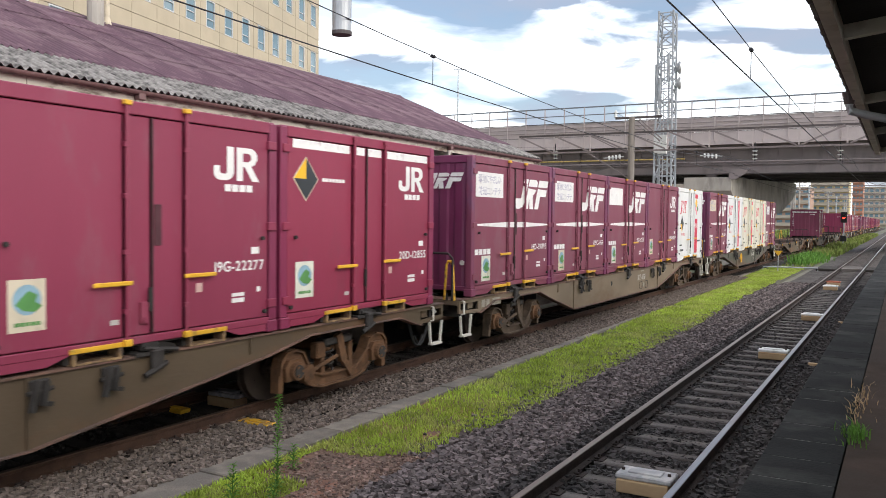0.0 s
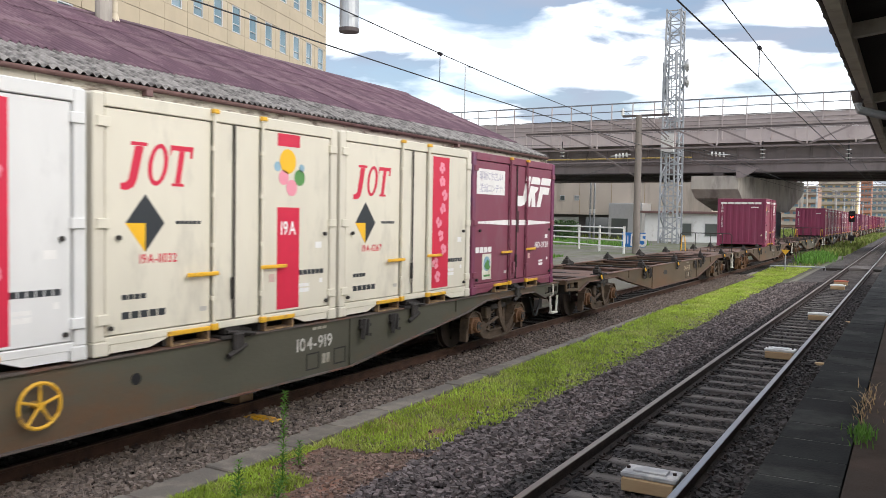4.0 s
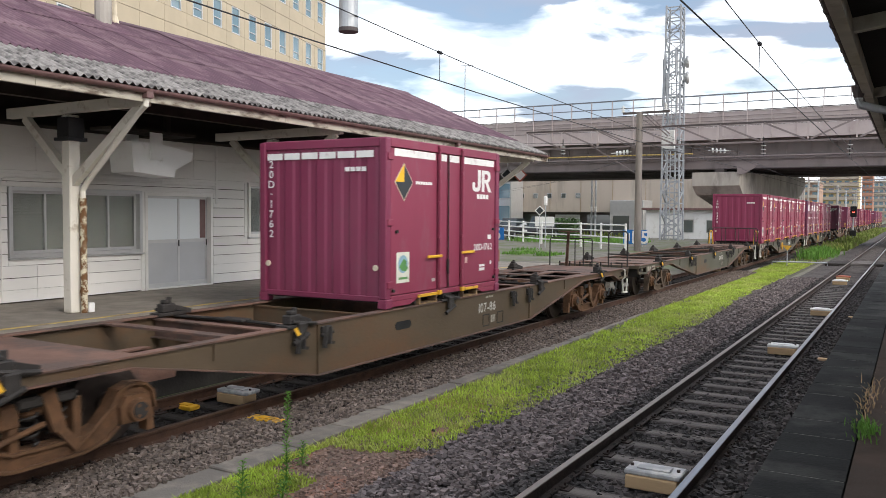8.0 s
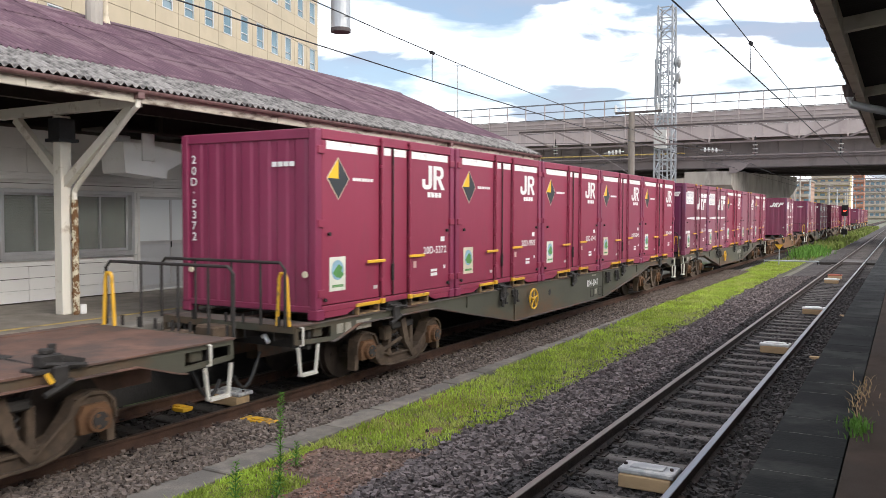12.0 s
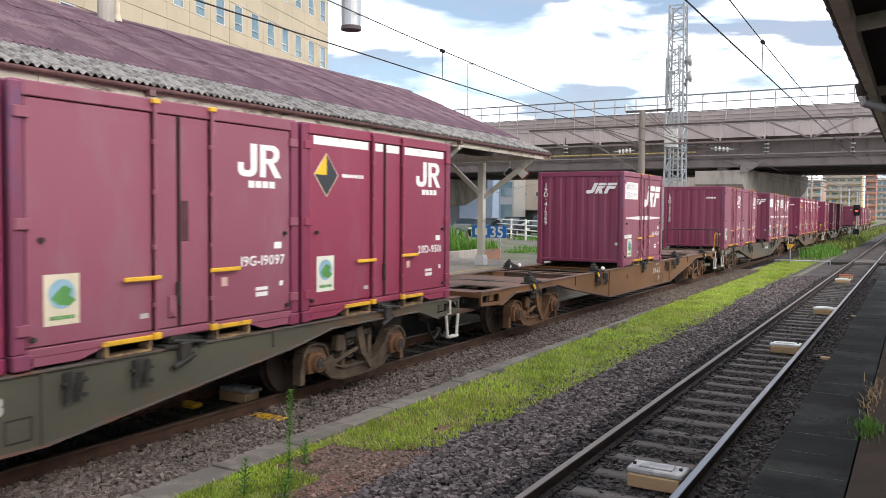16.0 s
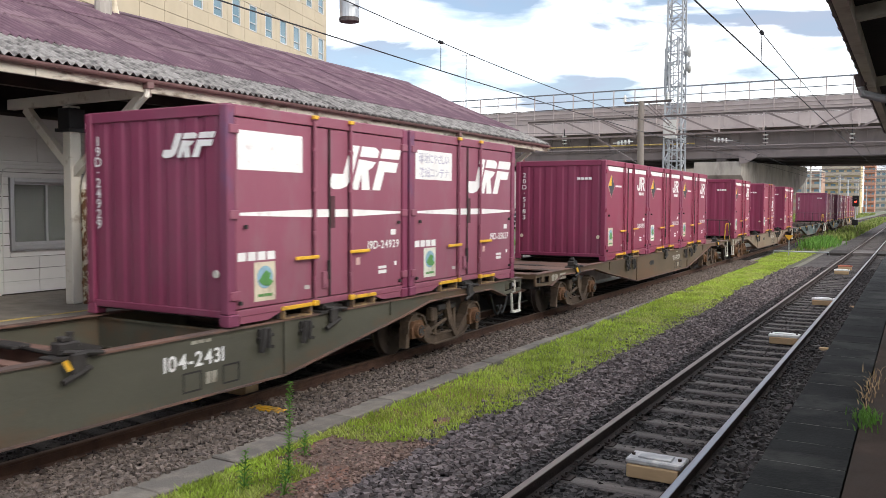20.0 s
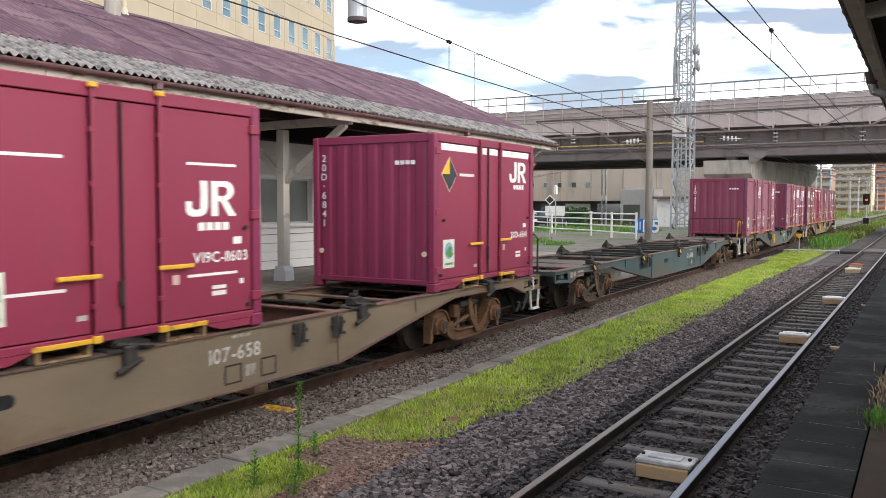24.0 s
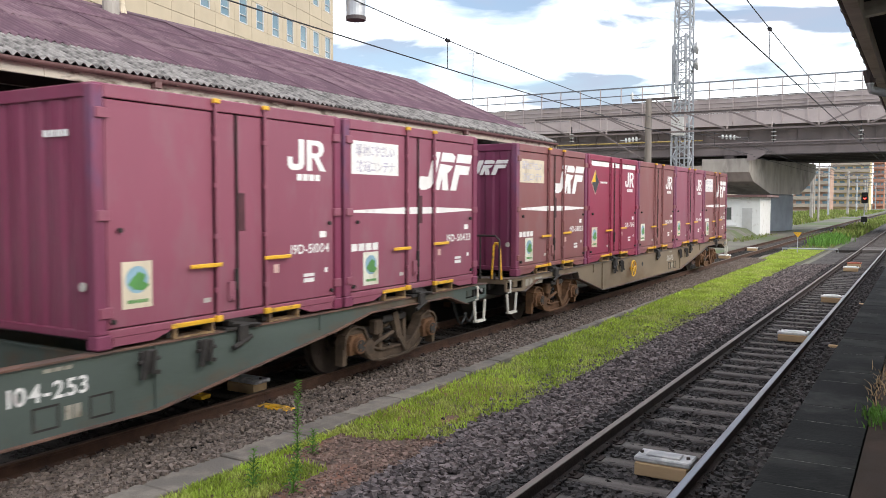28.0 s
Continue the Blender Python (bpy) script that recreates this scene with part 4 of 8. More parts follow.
part("eave_beam", bm, M["cream_dim"], canopy, "cream-painted timber eave beam")
bm = bmesh.new()
prism(bm, [(0.62 * u + CX - 0.088, 0.62 * v + CZ - 0.01) for u, v in ring], "y", -8, 20.6)
part("gutter", bm, M["gutter_dark"], canopy, "dark brown eaves gutter")
for k in range(48):
    y = -7.6 + 0.59 * k
    bm = bmesh.new()
    prism(bm, [(0.72 * u + CX - 0.088, 0.72 * v + CZ - 0.012) for u, v in ring], "y", y, y + 0.035)
    part("gutter_bracket", bm, M["gutter_dark"], canopy)
for k in range(7):
    y = 7.68 + 4.25 * (k - 3)
    bm = bmesh.new()
    bar(bm, (CX + 0.056, y, CZ - 0.055), (8.9, y, CZ + 1.13), 0.10, 0.115)
    part("rafter", bm, M["cream_dim"], canopy)
for x in (0.35, 1.6, 3.0):
    bm = bmesh.new()
    bbox(bm, x - 0.06, x + 0.06, -8, 20.6, CZ - 0.17 + (x - CX) * 0.1304 - 0.05, CZ - 0.03 + (x - CX) * 0.1304 - 0.05)
    part("purlin", bm, M["dark_timber"], canopy)
for y in (2.6, 7.3, 12.0, 16.7):
    if y < 4:
        continue
    bm = bmesh.new()
    bbox(bm, 2.9, 3.1, y - 0.1, y + 0.1, PLAT - 0.01, CZ + 0.7, 0.01)
    part("post", bm, M["dark_timber"], canopy)
# unseen walls, added to keep low light off the platform and wagons
for x0, x1, y0, y1 in ((9.0, 9.15, -14, 45), (-0.3, 9.0, -14.15, -14)):
    bm = bmesh.new()
    bbox(bm, x0, x1, y0, y1, GROUND, 3.1)
    part("rear_wall", bm, M["dark_timber"], canopy)
bm = bmesh.new()
tube(bm, [(CX - 0.088, 11.3, CZ - 0.05), (CX - 0.088, 11.3, CZ - 0.20), (CX - 0.07, 11.32, CZ - 0.27), (CX + 0.1, 11.37, CZ - 0.32), (2.9, 11.9, CZ - 1.15)], 0.05, 10)
part("downpipe", bm, M["steel"], canopy, "grey downpipe elbow")
bm = bmesh.new()
rod(bm, (CX - 0.088, 11.3, CZ - 0.19), (CX - 0.088, 11.3, CZ - 0.04), 0.055, 12, 0.085)
part("gutter_outlet", bm, M["gutter_dark"], canopy)

# ---- road bridge ----
bridge = thing("road_bridge", "road bridge with brown girders and pale pink parapet", "bridge")
BX0, BX1, BY1 = -110.0, 55.0, YB + 15.0
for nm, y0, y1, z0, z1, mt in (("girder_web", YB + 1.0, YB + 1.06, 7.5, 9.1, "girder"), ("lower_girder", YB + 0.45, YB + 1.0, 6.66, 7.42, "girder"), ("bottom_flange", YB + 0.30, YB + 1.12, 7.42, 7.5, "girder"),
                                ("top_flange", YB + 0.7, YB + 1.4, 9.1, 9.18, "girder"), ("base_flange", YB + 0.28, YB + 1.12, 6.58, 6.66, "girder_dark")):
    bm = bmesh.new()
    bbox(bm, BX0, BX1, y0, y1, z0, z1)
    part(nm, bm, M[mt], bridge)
# inner girders take the darkened paint, shade put into the colour
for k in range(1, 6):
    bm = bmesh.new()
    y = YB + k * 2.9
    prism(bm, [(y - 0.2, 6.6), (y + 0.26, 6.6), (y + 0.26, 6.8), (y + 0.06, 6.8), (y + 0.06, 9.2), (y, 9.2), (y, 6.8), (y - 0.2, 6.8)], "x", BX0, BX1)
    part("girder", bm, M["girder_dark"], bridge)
bm = bmesh.new()
bbox(bm, BX0, BX1, YB - 0.86, BY1 + 0.9, 9.18, 9.86)
part("deck_slab", bm, M["girder"], bridge)
for k in range(66):
    x = BX0 + 1.25 + k * 2.02
    if -60 < x < 12:
        bm = bmesh.new()
        bbox(bm, x - 0.02, x + 0.02, YB + 0.85, YB + 0.999, 7.5, 9.1)
        part("stiffener", bm, M["girder"], bridge)
        bm = bmesh.new()
        bbox(bm, x - 1.002, x + 1.002, YB - 0.95, YB - 0.87, 9.14, 10.28, 0.01)
        part("fascia_panel", bm, M["parapet"], bridge)
        bm = bmesh.new()
        bbox(bm, x - 1.0, x + 1.0, YB - 0.86, YB - 0.82, 10.36, 11.58)
        part("parapet_panel", bm, M["parapet"], bridge)
        bm = bmesh.new()
        bbox(bm, x - 1.045, x - 0.965, YB - 1.02, YB - 0.93, 9.45, 13.1)
        part("railing_post", bm, M["parapet"], bridge)
for z, w, mt in ((10.32, 0.07, "girder"), (10.78, 0.045, "girder"), (11.15, 0.045, "girder"), (11.62, 0.08, "girder_dark"), (12.36, 0.08, "rail_blue"), (13.1, 0.12, "rail_blue")):
    bm = bmesh.new()
    bbox(bm, BX0, BX1, YB - 0.99, YB - 0.93, z - w / 2, z + w / 2)
    part("rail_bar", bm, M[mt], bridge)
bm = bmesh.new()
bbox(bm, BX0, BX1, BY1, BY1 + 0.1, 6.4, 11.4)
part("rear_parapet", bm, M["girder"], bridge)
# service pipes under the parapet
bm = bmesh.new()
rod(bm, (BX0, YB - 0.5, 7.62), (BX1, YB - 0.5, 7.62), 0.08, 10)
part("pipe", bm, M["girder"], bridge)
bm = bmesh.new()
rod(bm, (BX0, YB - 0.36, 8.0), (-17.5, YB - 0.36, 8.0), 0.07, 10)
part("pipe", bm, M["line_yellow"], bridge, "yellow-banded service pipe")
M["pier_blue"] = surf("pier_concrete", (0.27, 0.30, 0.34), 0.85, var=0.12, scale=1, bump=0.15, bscale=15)
SKEW = 0.25          # the piers stand askew to the deck
for xp in (-15.35, -52.0, 24.0):
    def askew(bm):
        for v in bm.verts:
            v.co.x += SKEW * (v.co.y - YB)
        return bm
    bm = bmesh.new()
    prism(bm, [(YB - 0.3, 6.3), (YB - 0.3, 5.1), (YB + 0.5, 4.3), (YB + 4.2, 3.2), (YB + 10.8, 3.2), (BY1 - 1.2, 4.6), (BY1 - 0.3, 5.3), (BY1 - 0.3, 6.3)], "x", xp - 2.1, xp + 2.0)
    part("pier_cap", askew(bm), M["concrete"], bridge, "stained concrete hammerhead")
    bm = bmesh.new()
    bbox(bm, xp - 1.5, xp + 1.6, YB + 5.0, YB + 10.4, GROUND - 0.3, 3.2, 0.1)
    part("pier_column", askew(bm), M["pier_blue"], bridge, "grey-blue pier column")
    for k in range(6):
        bm = bmesh.new()
        y = YB + (0.55 if k == 0 else k * 2.9)
        bbox(bm, xp - 0.4, xp + 0.4, y - 0.3, y + 0.35, 6.3, 6.6 if k else 6.58)
        part("bearing", askew(bm), M["girder_dark"], bridge)
# cantilever bracket with drip tray by the pier
bm = bmesh.new()
prism(bm, [(-13.6, 7.0), (-11.9, 7.0), (-12.2, 6.6), (-13.0, 6.1), (-13.6, 6.1)], "y", YB - 0.5, YB - 0.34)
part("bracket", bm, M["girder"], bridge)

# ---- street lamps up on the bridge ----
for x in (-42.35, 0.9):
    t = thing("street_lamp", "slim grey road lamp standing on the bridge", "street lamp", pose(x, YB + 2, 0), "road lamps")
    bm = bmesh.new()
    rod(bm, (0, 0, 9.86), (0, 0, 18.4), 0.09, 8, 0.05)
    part("pole", bm, M["steel"], t)
    bm = bmesh.new()
    bar(bm, (-0.5, 0, 18.42), (0.7, 0, 18.36), 0.06, 0.05)
    part("arm", bm, M["steel"], t)
    bm = bmesh.new()
    bbox(bm, 0.4, 0.95, -0.1, 0.1, 18.26, 18.35, 0.02)
    part("lamp_head", bm, M["steel"], t)

# ---- catenary gantry ----
GY = 45.0
gantry = thing("catenary_gantry", "steel lattice gantry on concrete poles carrying the overhead wires", "gantry")
for x, top in ((-13.36, 8.15), (4.3, 8.0)):
    bm = bmesh.new()
    rod(bm, (x, GY, GROUND - 0.2), (x, GY, top), 0.21, 16, 0.17)
    part("concrete_pole", bm, M["pole"], gantry)
for z, w in ((6.27, 0.09), (7.28, 0.10)):
    bm = bmesh.new()
    bar(bm, (-20.2, GY, z), (4.4, GY, z - 0.03), w, w)
    part("chord", bm, M["girder"] if z < 7 else M["girder_dark"], gantry)
for i in range(11):
    x = -20.2 + i * 2.21
    bm = bmesh.new()
    bar(bm, (x, GY, 6.32), (x, GY, 7.22), 0.08, 0.08)
    part("upright", bm, M["parapet"], gantry)
    bm = bmesh.new()
    lo, hi = (7.22, 6.32) if x < -5 else (6.32, 7.22)
    bar(bm, (x + 0.12, GY - 0.06, lo), (x + 2.1, GY - 0.06, hi), 0.05, 0.09)
    part("lattice_bar", bm, M["girder"], gantry)
bm = bmesh.new()
bar(bm, (-14.3, GY, 8.1), (-11.7, GY, 8.1), 0.12, 0.12)
part("cross_arm", bm, M["girder_dark"], gantry)
for p, q in (((-13.36, GY, 6.0), (-15.8, GY, 7.2)), ((-12.95, GY - 0.1, 8.04), (-11.65, GY - 0.1, 6.85)), ((-13.1, GY + 0.1, 7.95), (-11.8, GY + 0.1, 6.75)), ((-13.3, GY, 4.6), (-16.2, GY, 6.4))):
    bm = bmesh.new()
    bar(bm, p, q, 0.06, 0.06)
    part("stay", bm, M["girder"], gantry)
for x in (-14.3, -11.9):
    bm = bmesh.new()
    rod(bm, (x, GY, 8.13), (x, GY, 8.55), 0.05, 8)
    for k in range(3):
        rod(bm, (x, GY, 8.18 + k * 0.12), (x, GY, 8.22 + k * 0.12), 0.11, 10)
    part("insulator", bm, M["porcelain"], gantry)
for x, z in ((-6.83, 6.3), (-2.82, 6.2), (-17.88, 6.6)):
    bm = bmesh.new()
    rod(bm, (x, GY, z + 0.2), (x, GY, z - 0.75), 0.03, 8)
    part("hanger", bm, M["black"], gantry)
    bm = bmesh.new()
    for k in range(3):
        rod(bm, (x, GY, z - 0.22 - 0.2 * k), (x, GY, z - 0.27 - 0.2 * k), 0.15, 12, 0.10)
    part("insulator", bm, M["porcelain"], gantry, "white porcelain insulator discs")
for x0, z0, s in ((-14.0, 5.95, -1), (-9.4, 5.9, 1)):
    bm = bmesh.new()
    for k in range(4):
        rod(bm, (x0 + s * 0.2 * k, GY, z0 - 0.02 * k), (x0 + s * (0.2 * k + 0.06), GY, z0 - 0.02 * k), 0.13, 10)
    rod(bm, (x0 - s * 0.2, GY, z0), (x0 + s * 0.95, GY, z0 - 0.06), 0.025, 6)
    part("insulator", bm, M["porcelain"], gantry, "white porcelain insulator string")

# ---- overhead wires ----
wires = thing("overhead_wires", "thin dark overhead contact and messenger wires with droppers", "overhead wire")


def span(points, r, name="wire"):
    bm = bmesh.new()
    tube(bm, points, r, 6)
    part(name, bm, M["wire"], wires)


def sag(x, y0, y1, z, dip, n=10, x1=None):
    x1 = x if x1 is None else x1
    return [(x + (x1 - x) * k / n, y0 + (y1 - y0) * k / n, z - dip * 4 * (k / n) * (1 - k / n)) for k in range(n + 1)]


for x, c0, cs, m0, ms, ym, marks in ((XN, 4.80, 0.0, 5.155, 0.0008, 27, (14.48, 38.0)), (XC, 4.81, 0.00042, 5.20, 0.0016, 26, (13.4, 36.0))):
    ys = [-6 + 3 * i for i in range(18)]
    span([(x, y, c0 + cs * (y - 30) ** 2) for y in ys], 0.0105)
    span([(x, y, m0 + ms * (y - ym) ** 2) for y in ys], 0.0085)
    for y in marks:
        lo, hi = Vector((x, y, c0 + cs * (y - 30) ** 2)), Vector((x, y, m0 + ms * (y - ym) ** 2))
        span([lo, hi], 0.007, "dropper")
        bm = bmesh.new()
        rod(bm, hi - Vector((0, 0.05, 0)), hi + Vector((0, 0.05, 0)), 0.035, 8)
        part("clamp", bm, M["wire"], wires)
    for y0, y1 in ((GY, 95), (95, 145), (145, 195)):
        span(sag(x, y0, y1, c0 + 0.02, 0.02), 0.011)
        span(sag(x, y0, y1, 5.55, 0.4), 0.010)
for pts in (sag(-14.2, GY, 100, 8.4, 1.2), [(-13.3, GY, 5.9), (-24.0, 62, 5.2), (-45, 85, 4.6)], [(-13.3, GY, 5.7), (-26.0, 62, 4.9), (-45, 85, 4.2)],
            [(-13.3, GY, 6.4), (-30, 40, 6.6), (-60, 30, 7.4)], [(-9, GY, 5.85), (XC, 62, 5.2), (XC, 95, 5.0)], [(-6.8, GY, 5.5), (XC, 30, 4.98)], [(-2.8, GY, 5.4), (XN, 30, 4.8)]):
    span(pts, 0.009)

# drop tube that carries the wires above the goods track
t = thing("drop_tube", "grey steel drop tube hanging above the goods track", "drop tube", pose(-7.985, 10.75, 0))
bm = bmesh.new()
rod(bm, (0, 0, 5.38), (0, 0, 9.0), 0.155, 20)
part("tube", bm, M["steel"], t)
bm = bmesh.new()
rod(bm, (0, 0, 5.34), (0, 0, 5.40), 0.162, 20)
part("end_cap", bm, M["girder_dark"], t)
bm = bmesh.new()
bar(bm, (-6, 0, 9.1), (8.6, 0, 9.1), 0.2, 0.25)
part("support_beam", bm, M["girder"], t)
for x in (-6, 8.6):
    bm = bmesh.new()
    rod(bm, (x, 0, GROUND if x < 0 else PLAT - 0.01), (x, 0, 9.2), 0.16, 12)
    part("mast", bm, M["concrete"], t)

# ---- lattice radio tower ----
tower = thing("lattice_tower", "grey galvanised lattice radio tower with dish antennas", "tower", pose(-16.85, 66.0, 0))
TW = 0.62
for sx in (-1, 1):
    for sy in (-1, 1):
        bm = bmesh.new()
        bar(bm, (sx * (TW + 0.12), sy * (TW + 0.12), GROUND - 0.1), (sx * TW * 0.9, sy * TW * 0.9, 19.0), 0.13, 0.13)
        part("leg", bm, M["tower_steel"], tower)
for k in range(22):
    z0, z1 = GROUND + 0.2 + k * 0.86, GROUND + 1.06 + k * 0.86
    for side in range(4):
        c, s = (1, 0, -1, 0)[side], (0, 1, 0, -1)[side]
        w = TW * (1.06 - 0.008 * k)
        a, b = Vector((c * w - s * w, s * w + c * w, 0)), Vector((c * w + s * w, s * w - c * w, 0))
        up0, up1 = Vector((0, 0, z0)), Vector((0, 0, z1))
        for p, q in ((a + up0, b + up1) if (k + side) % 2 else (a + up1, b + up0), (a + up1, b + up1)):
            bm = bmesh.new()
            bar(bm, p, q, 0.075, 0.075)
            part("lattice_bar", bm, M["tower_steel"], tower)
for x, y in ((-0.35, -0.2), (0.1, 0.25), (0.3, -0.3), (-0.1, -0.35), (0.2, 0.0)):
    bm = bmesh.new()
    rod(bm, (x, y, GROUND), (x, y, 15.6 + x), 0.04, 6)
    part("cable", bm, M["steel"], tower)
for z in np.arange(1, 16, 0.7):
    bm = bmesh.new()
    bar(bm, (-0.45, -0.38, z), (0.1, -0.38, z), 0.03, 0.03)
    part("rung", bm, M["tower_steel"], tower)
for z, x in ((14.54, 0.72), (13.3, 0.74)):
    bm = bmesh.new()
    rod(bm, (x, -0.1, z), (x + 0.26, -0.02, z), 0.2, 16, 0.52)
    rod(bm, (x + 0.26, -0.02, z), (x + 0.38, 0.02, z), 0.52, 16, 0.50)
    part("dish_antenna", bm, M["alu"], tower, "white drum dish antenna")
for x, y, z0, z1 in ((-0.82, -0.1, 11.2, 14.9), (-0.8, 0.3, 12.0, 15.4), (-0.35, -0.75, 11.4, 13.6), (0.3, -0.75, 13.4, 15.6)):
    bm = bmesh.new()
    bbox(bm, x - 0.08, x + 0.08, y - 0.08, y + 0.06, z0, z1, 0.02)
    part("panel_antenna", bm, M["tower_steel"], tower)
bm = bmesh.new()
bbox(bm, -0.68, 0.36, -0.95, -0.70, 7.66, 9.12, 0.03)
part("equipment_box", bm, M["alu"], tower, "pale grey equipment cabinet")
bm = bmesh.new()
bbox(bm, -1.1, 1.1, -1.1, 1.1, GROUND - 0.1, GROUND + 0.15, 0.03)
part("footing", bm, M["concrete"], tower)

# ---- hotel block behind the station ----
HD = Vector((-0.257, 0.966, 0.0))         # along its front
HO = Vector((-34.9, 44.4, 0.0))           # its far front corner
hm = Matrix.Translation(HO) @ Matrix.Rotation(math.atan2(-HD.x, HD.y), 4, "Z")
hotel = thing("hotel_building", "tall cream tiled hotel block with rows of small windows", "building", hm)
M["hotel"] = surf("hotel_tiles", (0.47, 0.395, 0.285), 0.65, var=0.05, scale=1, bump=0.05, second=(0.43, 0.36, 0.26), amount=0.3, sscale=0.3, per_piece=0.03)
M["joint"] = surf("panel_joint", (0.36, 0.27, 0.16), 0.8, var=0.05, bump=0)
M["hotel_glass"] = glass("hotel_glass", (0.16, 0.25, 0.30), 0.05)
bm = bmesh.new()
bbox(bm, -22, -0.12, -48, -0.02, GROUND, 34)
part("core", bm, M["joint"], hotel)
STOREY, PW = 3.05, 1.86
sills = [15.02 + STOREY * k for k in range(-4, 4)]
panel_me, row_me = {}, {}
for r, zs in enumerate(sills):
    if zs < 8:
        continue
    for c in range(22):
        y1 = -c * PW
        y0 = y1 - PW
        # band between windows, tall pier, and the window itself
        bm = bmesh.new()
        bbox(bm, -0.12, 0.0, y0 + 0.012, y1 - 0.012, zs - (STOREY - 1.42) + 0.012, zs - 0.76)
        bbox(bm, -0.12, 0.0, y0 + 0.012, y1 - 0.012, zs - 0.735, zs - 0.012)
        bbox(bm, -0.12, 0.0, y0 + 0.012, y1 - 1.36, zs, zs + 1.40)
        bbox(bm, -0.12, 0.0, y1 - 0.50, y1 - 0.012, zs, zs + 1.40)
        part("facade_panel", bm, M["hotel"], hotel)
        bm = bmesh.new()
        for a, b, p, q in ((y1 - 1.36, y1 - 1.31, zs, zs + 1.4), (y1 - 0.55, y1 - 0.5, zs, zs + 1.4), (y1 - 1.31, y1 - 0.55, zs + 1.35, zs + 1.4), (y1 - 1.31, y1 - 0.55, zs, zs + 0.05), (y1 - 1.31, y1 - 0.55, zs + 0.42, zs + 0.46)):
            bbox(bm, -0.1, 0.015, a, b, p, q)
        w = part("window", bm, M["alu"], hotel)
        bm = bmesh.new()
        bbox(bm, -0.06, -0.05, y1 - 1.31, y1 - 0.55, zs + 0.05, zs + 1.35)
        part("pane", bm, M["hotel_glass"], w)
bm = bmesh.new()
for k in range(9):
    bbox(bm, -22, -0.005, -0.02, 0.0, 7 + k * STOREY + 0.02, 7 + (k + 1) * STOREY - 0.02)
part("gable_panels", bm, M["hotel"], hotel)
bm = bmesh.new()
bbox(bm, -22, 0.02, -48, 0.01, GROUND, 8.2)
part("lower_storeys", bm, M["hotel"], hotel)

# ---- office block beyond the bridge ----
M["beige"] = surf("beige_render", (0.52, 0.45, 0.38), 0.8, var=0.06, scale=0.4, bump=0.05, second=(0.40, 0.345, 0.29), amount=0.35, sscale=0.5, stretch=(1, 1, 0.15))
block = thing("warehouse_building", "long beige concrete building with small square windows", "building", pose(-48, 104, 0))
bm = bmesh.new()
bbox(bm, -0.95, 26.5, 0, 18, 2.75, 11)
part("wall", bm, M["beige"], block)
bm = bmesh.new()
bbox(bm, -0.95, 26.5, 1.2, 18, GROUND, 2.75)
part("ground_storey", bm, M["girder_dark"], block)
for k in range(5):
    bm = bmesh.new()
    x = 0.72 + k * 2.05
    bbox(bm, x - 0.36, x + 0.36, -0.05, 0.05, 4.6, 5.32)
    w = part("window", bm, M["alu"], block)
    bm = bmesh.new()
    bbox(bm, x - 0.29, x + 0.29, -0.07, -0.051, 4.67, 5.25)
    part("pane", bm, M["win_dark"], w)
for k in range(6):
    bm = bmesh.new()
    bbox(bm, 0.5 + k * 4.4 - 0.03, 0.5 + k * 4.4 + 0.03, -0.03, 0.0, 2.75, 11)
    part("joint_strip", bm, M["joint"], block)
for k in range(4):
    bm = bmesh.new()
    bbox(bm, 0.6 + k * 4.6, 4.2 + k * 4.6, 1.14, 1.2, 0.3, 2.4)
    part("shutter", bm, M["alu"] if k % 2 else M["win_dark"], block)
bm = bmesh.new()
bbox(bm, 14.7, 19.0, -4.0, -0.1, GROUND, 4.25, 0.03)
part("annex", bm, M["alu"], block, "pale grey annex with a dark gateway")
bm = bmesh.new()
bbox(bm, 15.1, 17.2, -4.06, -4.001, GROUND, 2.3)
part("gateway", bm, M["win_dark"], block)
side = thing("stair_block", "grey office block with glazed stair and blue wall", "building", pose(-58, 100, 0))
bm = bmesh.new()
bbox(bm, 8.8, 10.9, 0, 3.9, GROUND, 11)
part("wall", bm, M["alu"], side)
for z in (1.6, 4.6, 7.6):
    bm = bmesh.new()
    bbox(bm, 9.0, 10.7, -0.06, 0, z, z + 1.9)
    part("window", bm, M["hotel_glass"], side)
bm = bmesh.new()
bbox(bm, 2.6, 8.75, -2, 3, GROUND, 7.2)
M["blue_wall"] = surf("blue_wall", (0.36, 0.45, 0.60), 0.7, var=0.05, bump=0.03)
part("blue_wall", bm, M["blue_wall"], side, "pale blue rendered wall")
bm = bmesh.new()
for k in range(4):
    bbox(bm, -12 + k * 3.2, -11.2 + k * 3.2, -2, -1.2, GROUND, 6.5)
bbox(bm, -14, 1, -2.4, 4, 6.5, 8.2)
part("arcade", bm, M["concrete"], side)
bm = bmesh.new()
bbox(bm, -14, 1, 2, 4, GROUND, 6.5)
part("arcade_back", bm, M["win_dark"], side)


# ---- beyond the bridge ----
def flats(name, label, x0, x1, y, top, storeys, bays, wall, band, depth=12.0):
    """A far block of flats with a slab balcony and a row of openings on every floor."""
    t = thing(name, label, "building", pose(0, y, 0))
    bm = bmesh.new()
    bbox(bm, x0, x1, 0, depth, GROUND, top)
    part("wall", bm, wall, t)
    bm = bmesh.new()
    bbox(bm, x0 - 0.3, x1 + 0.3, -1.4, depth + 0.2, top, top + 0.5)
    part("roof", bm, band, t)
    h = (top - 1.0) / storeys
    w = (x1 - x0) / bays
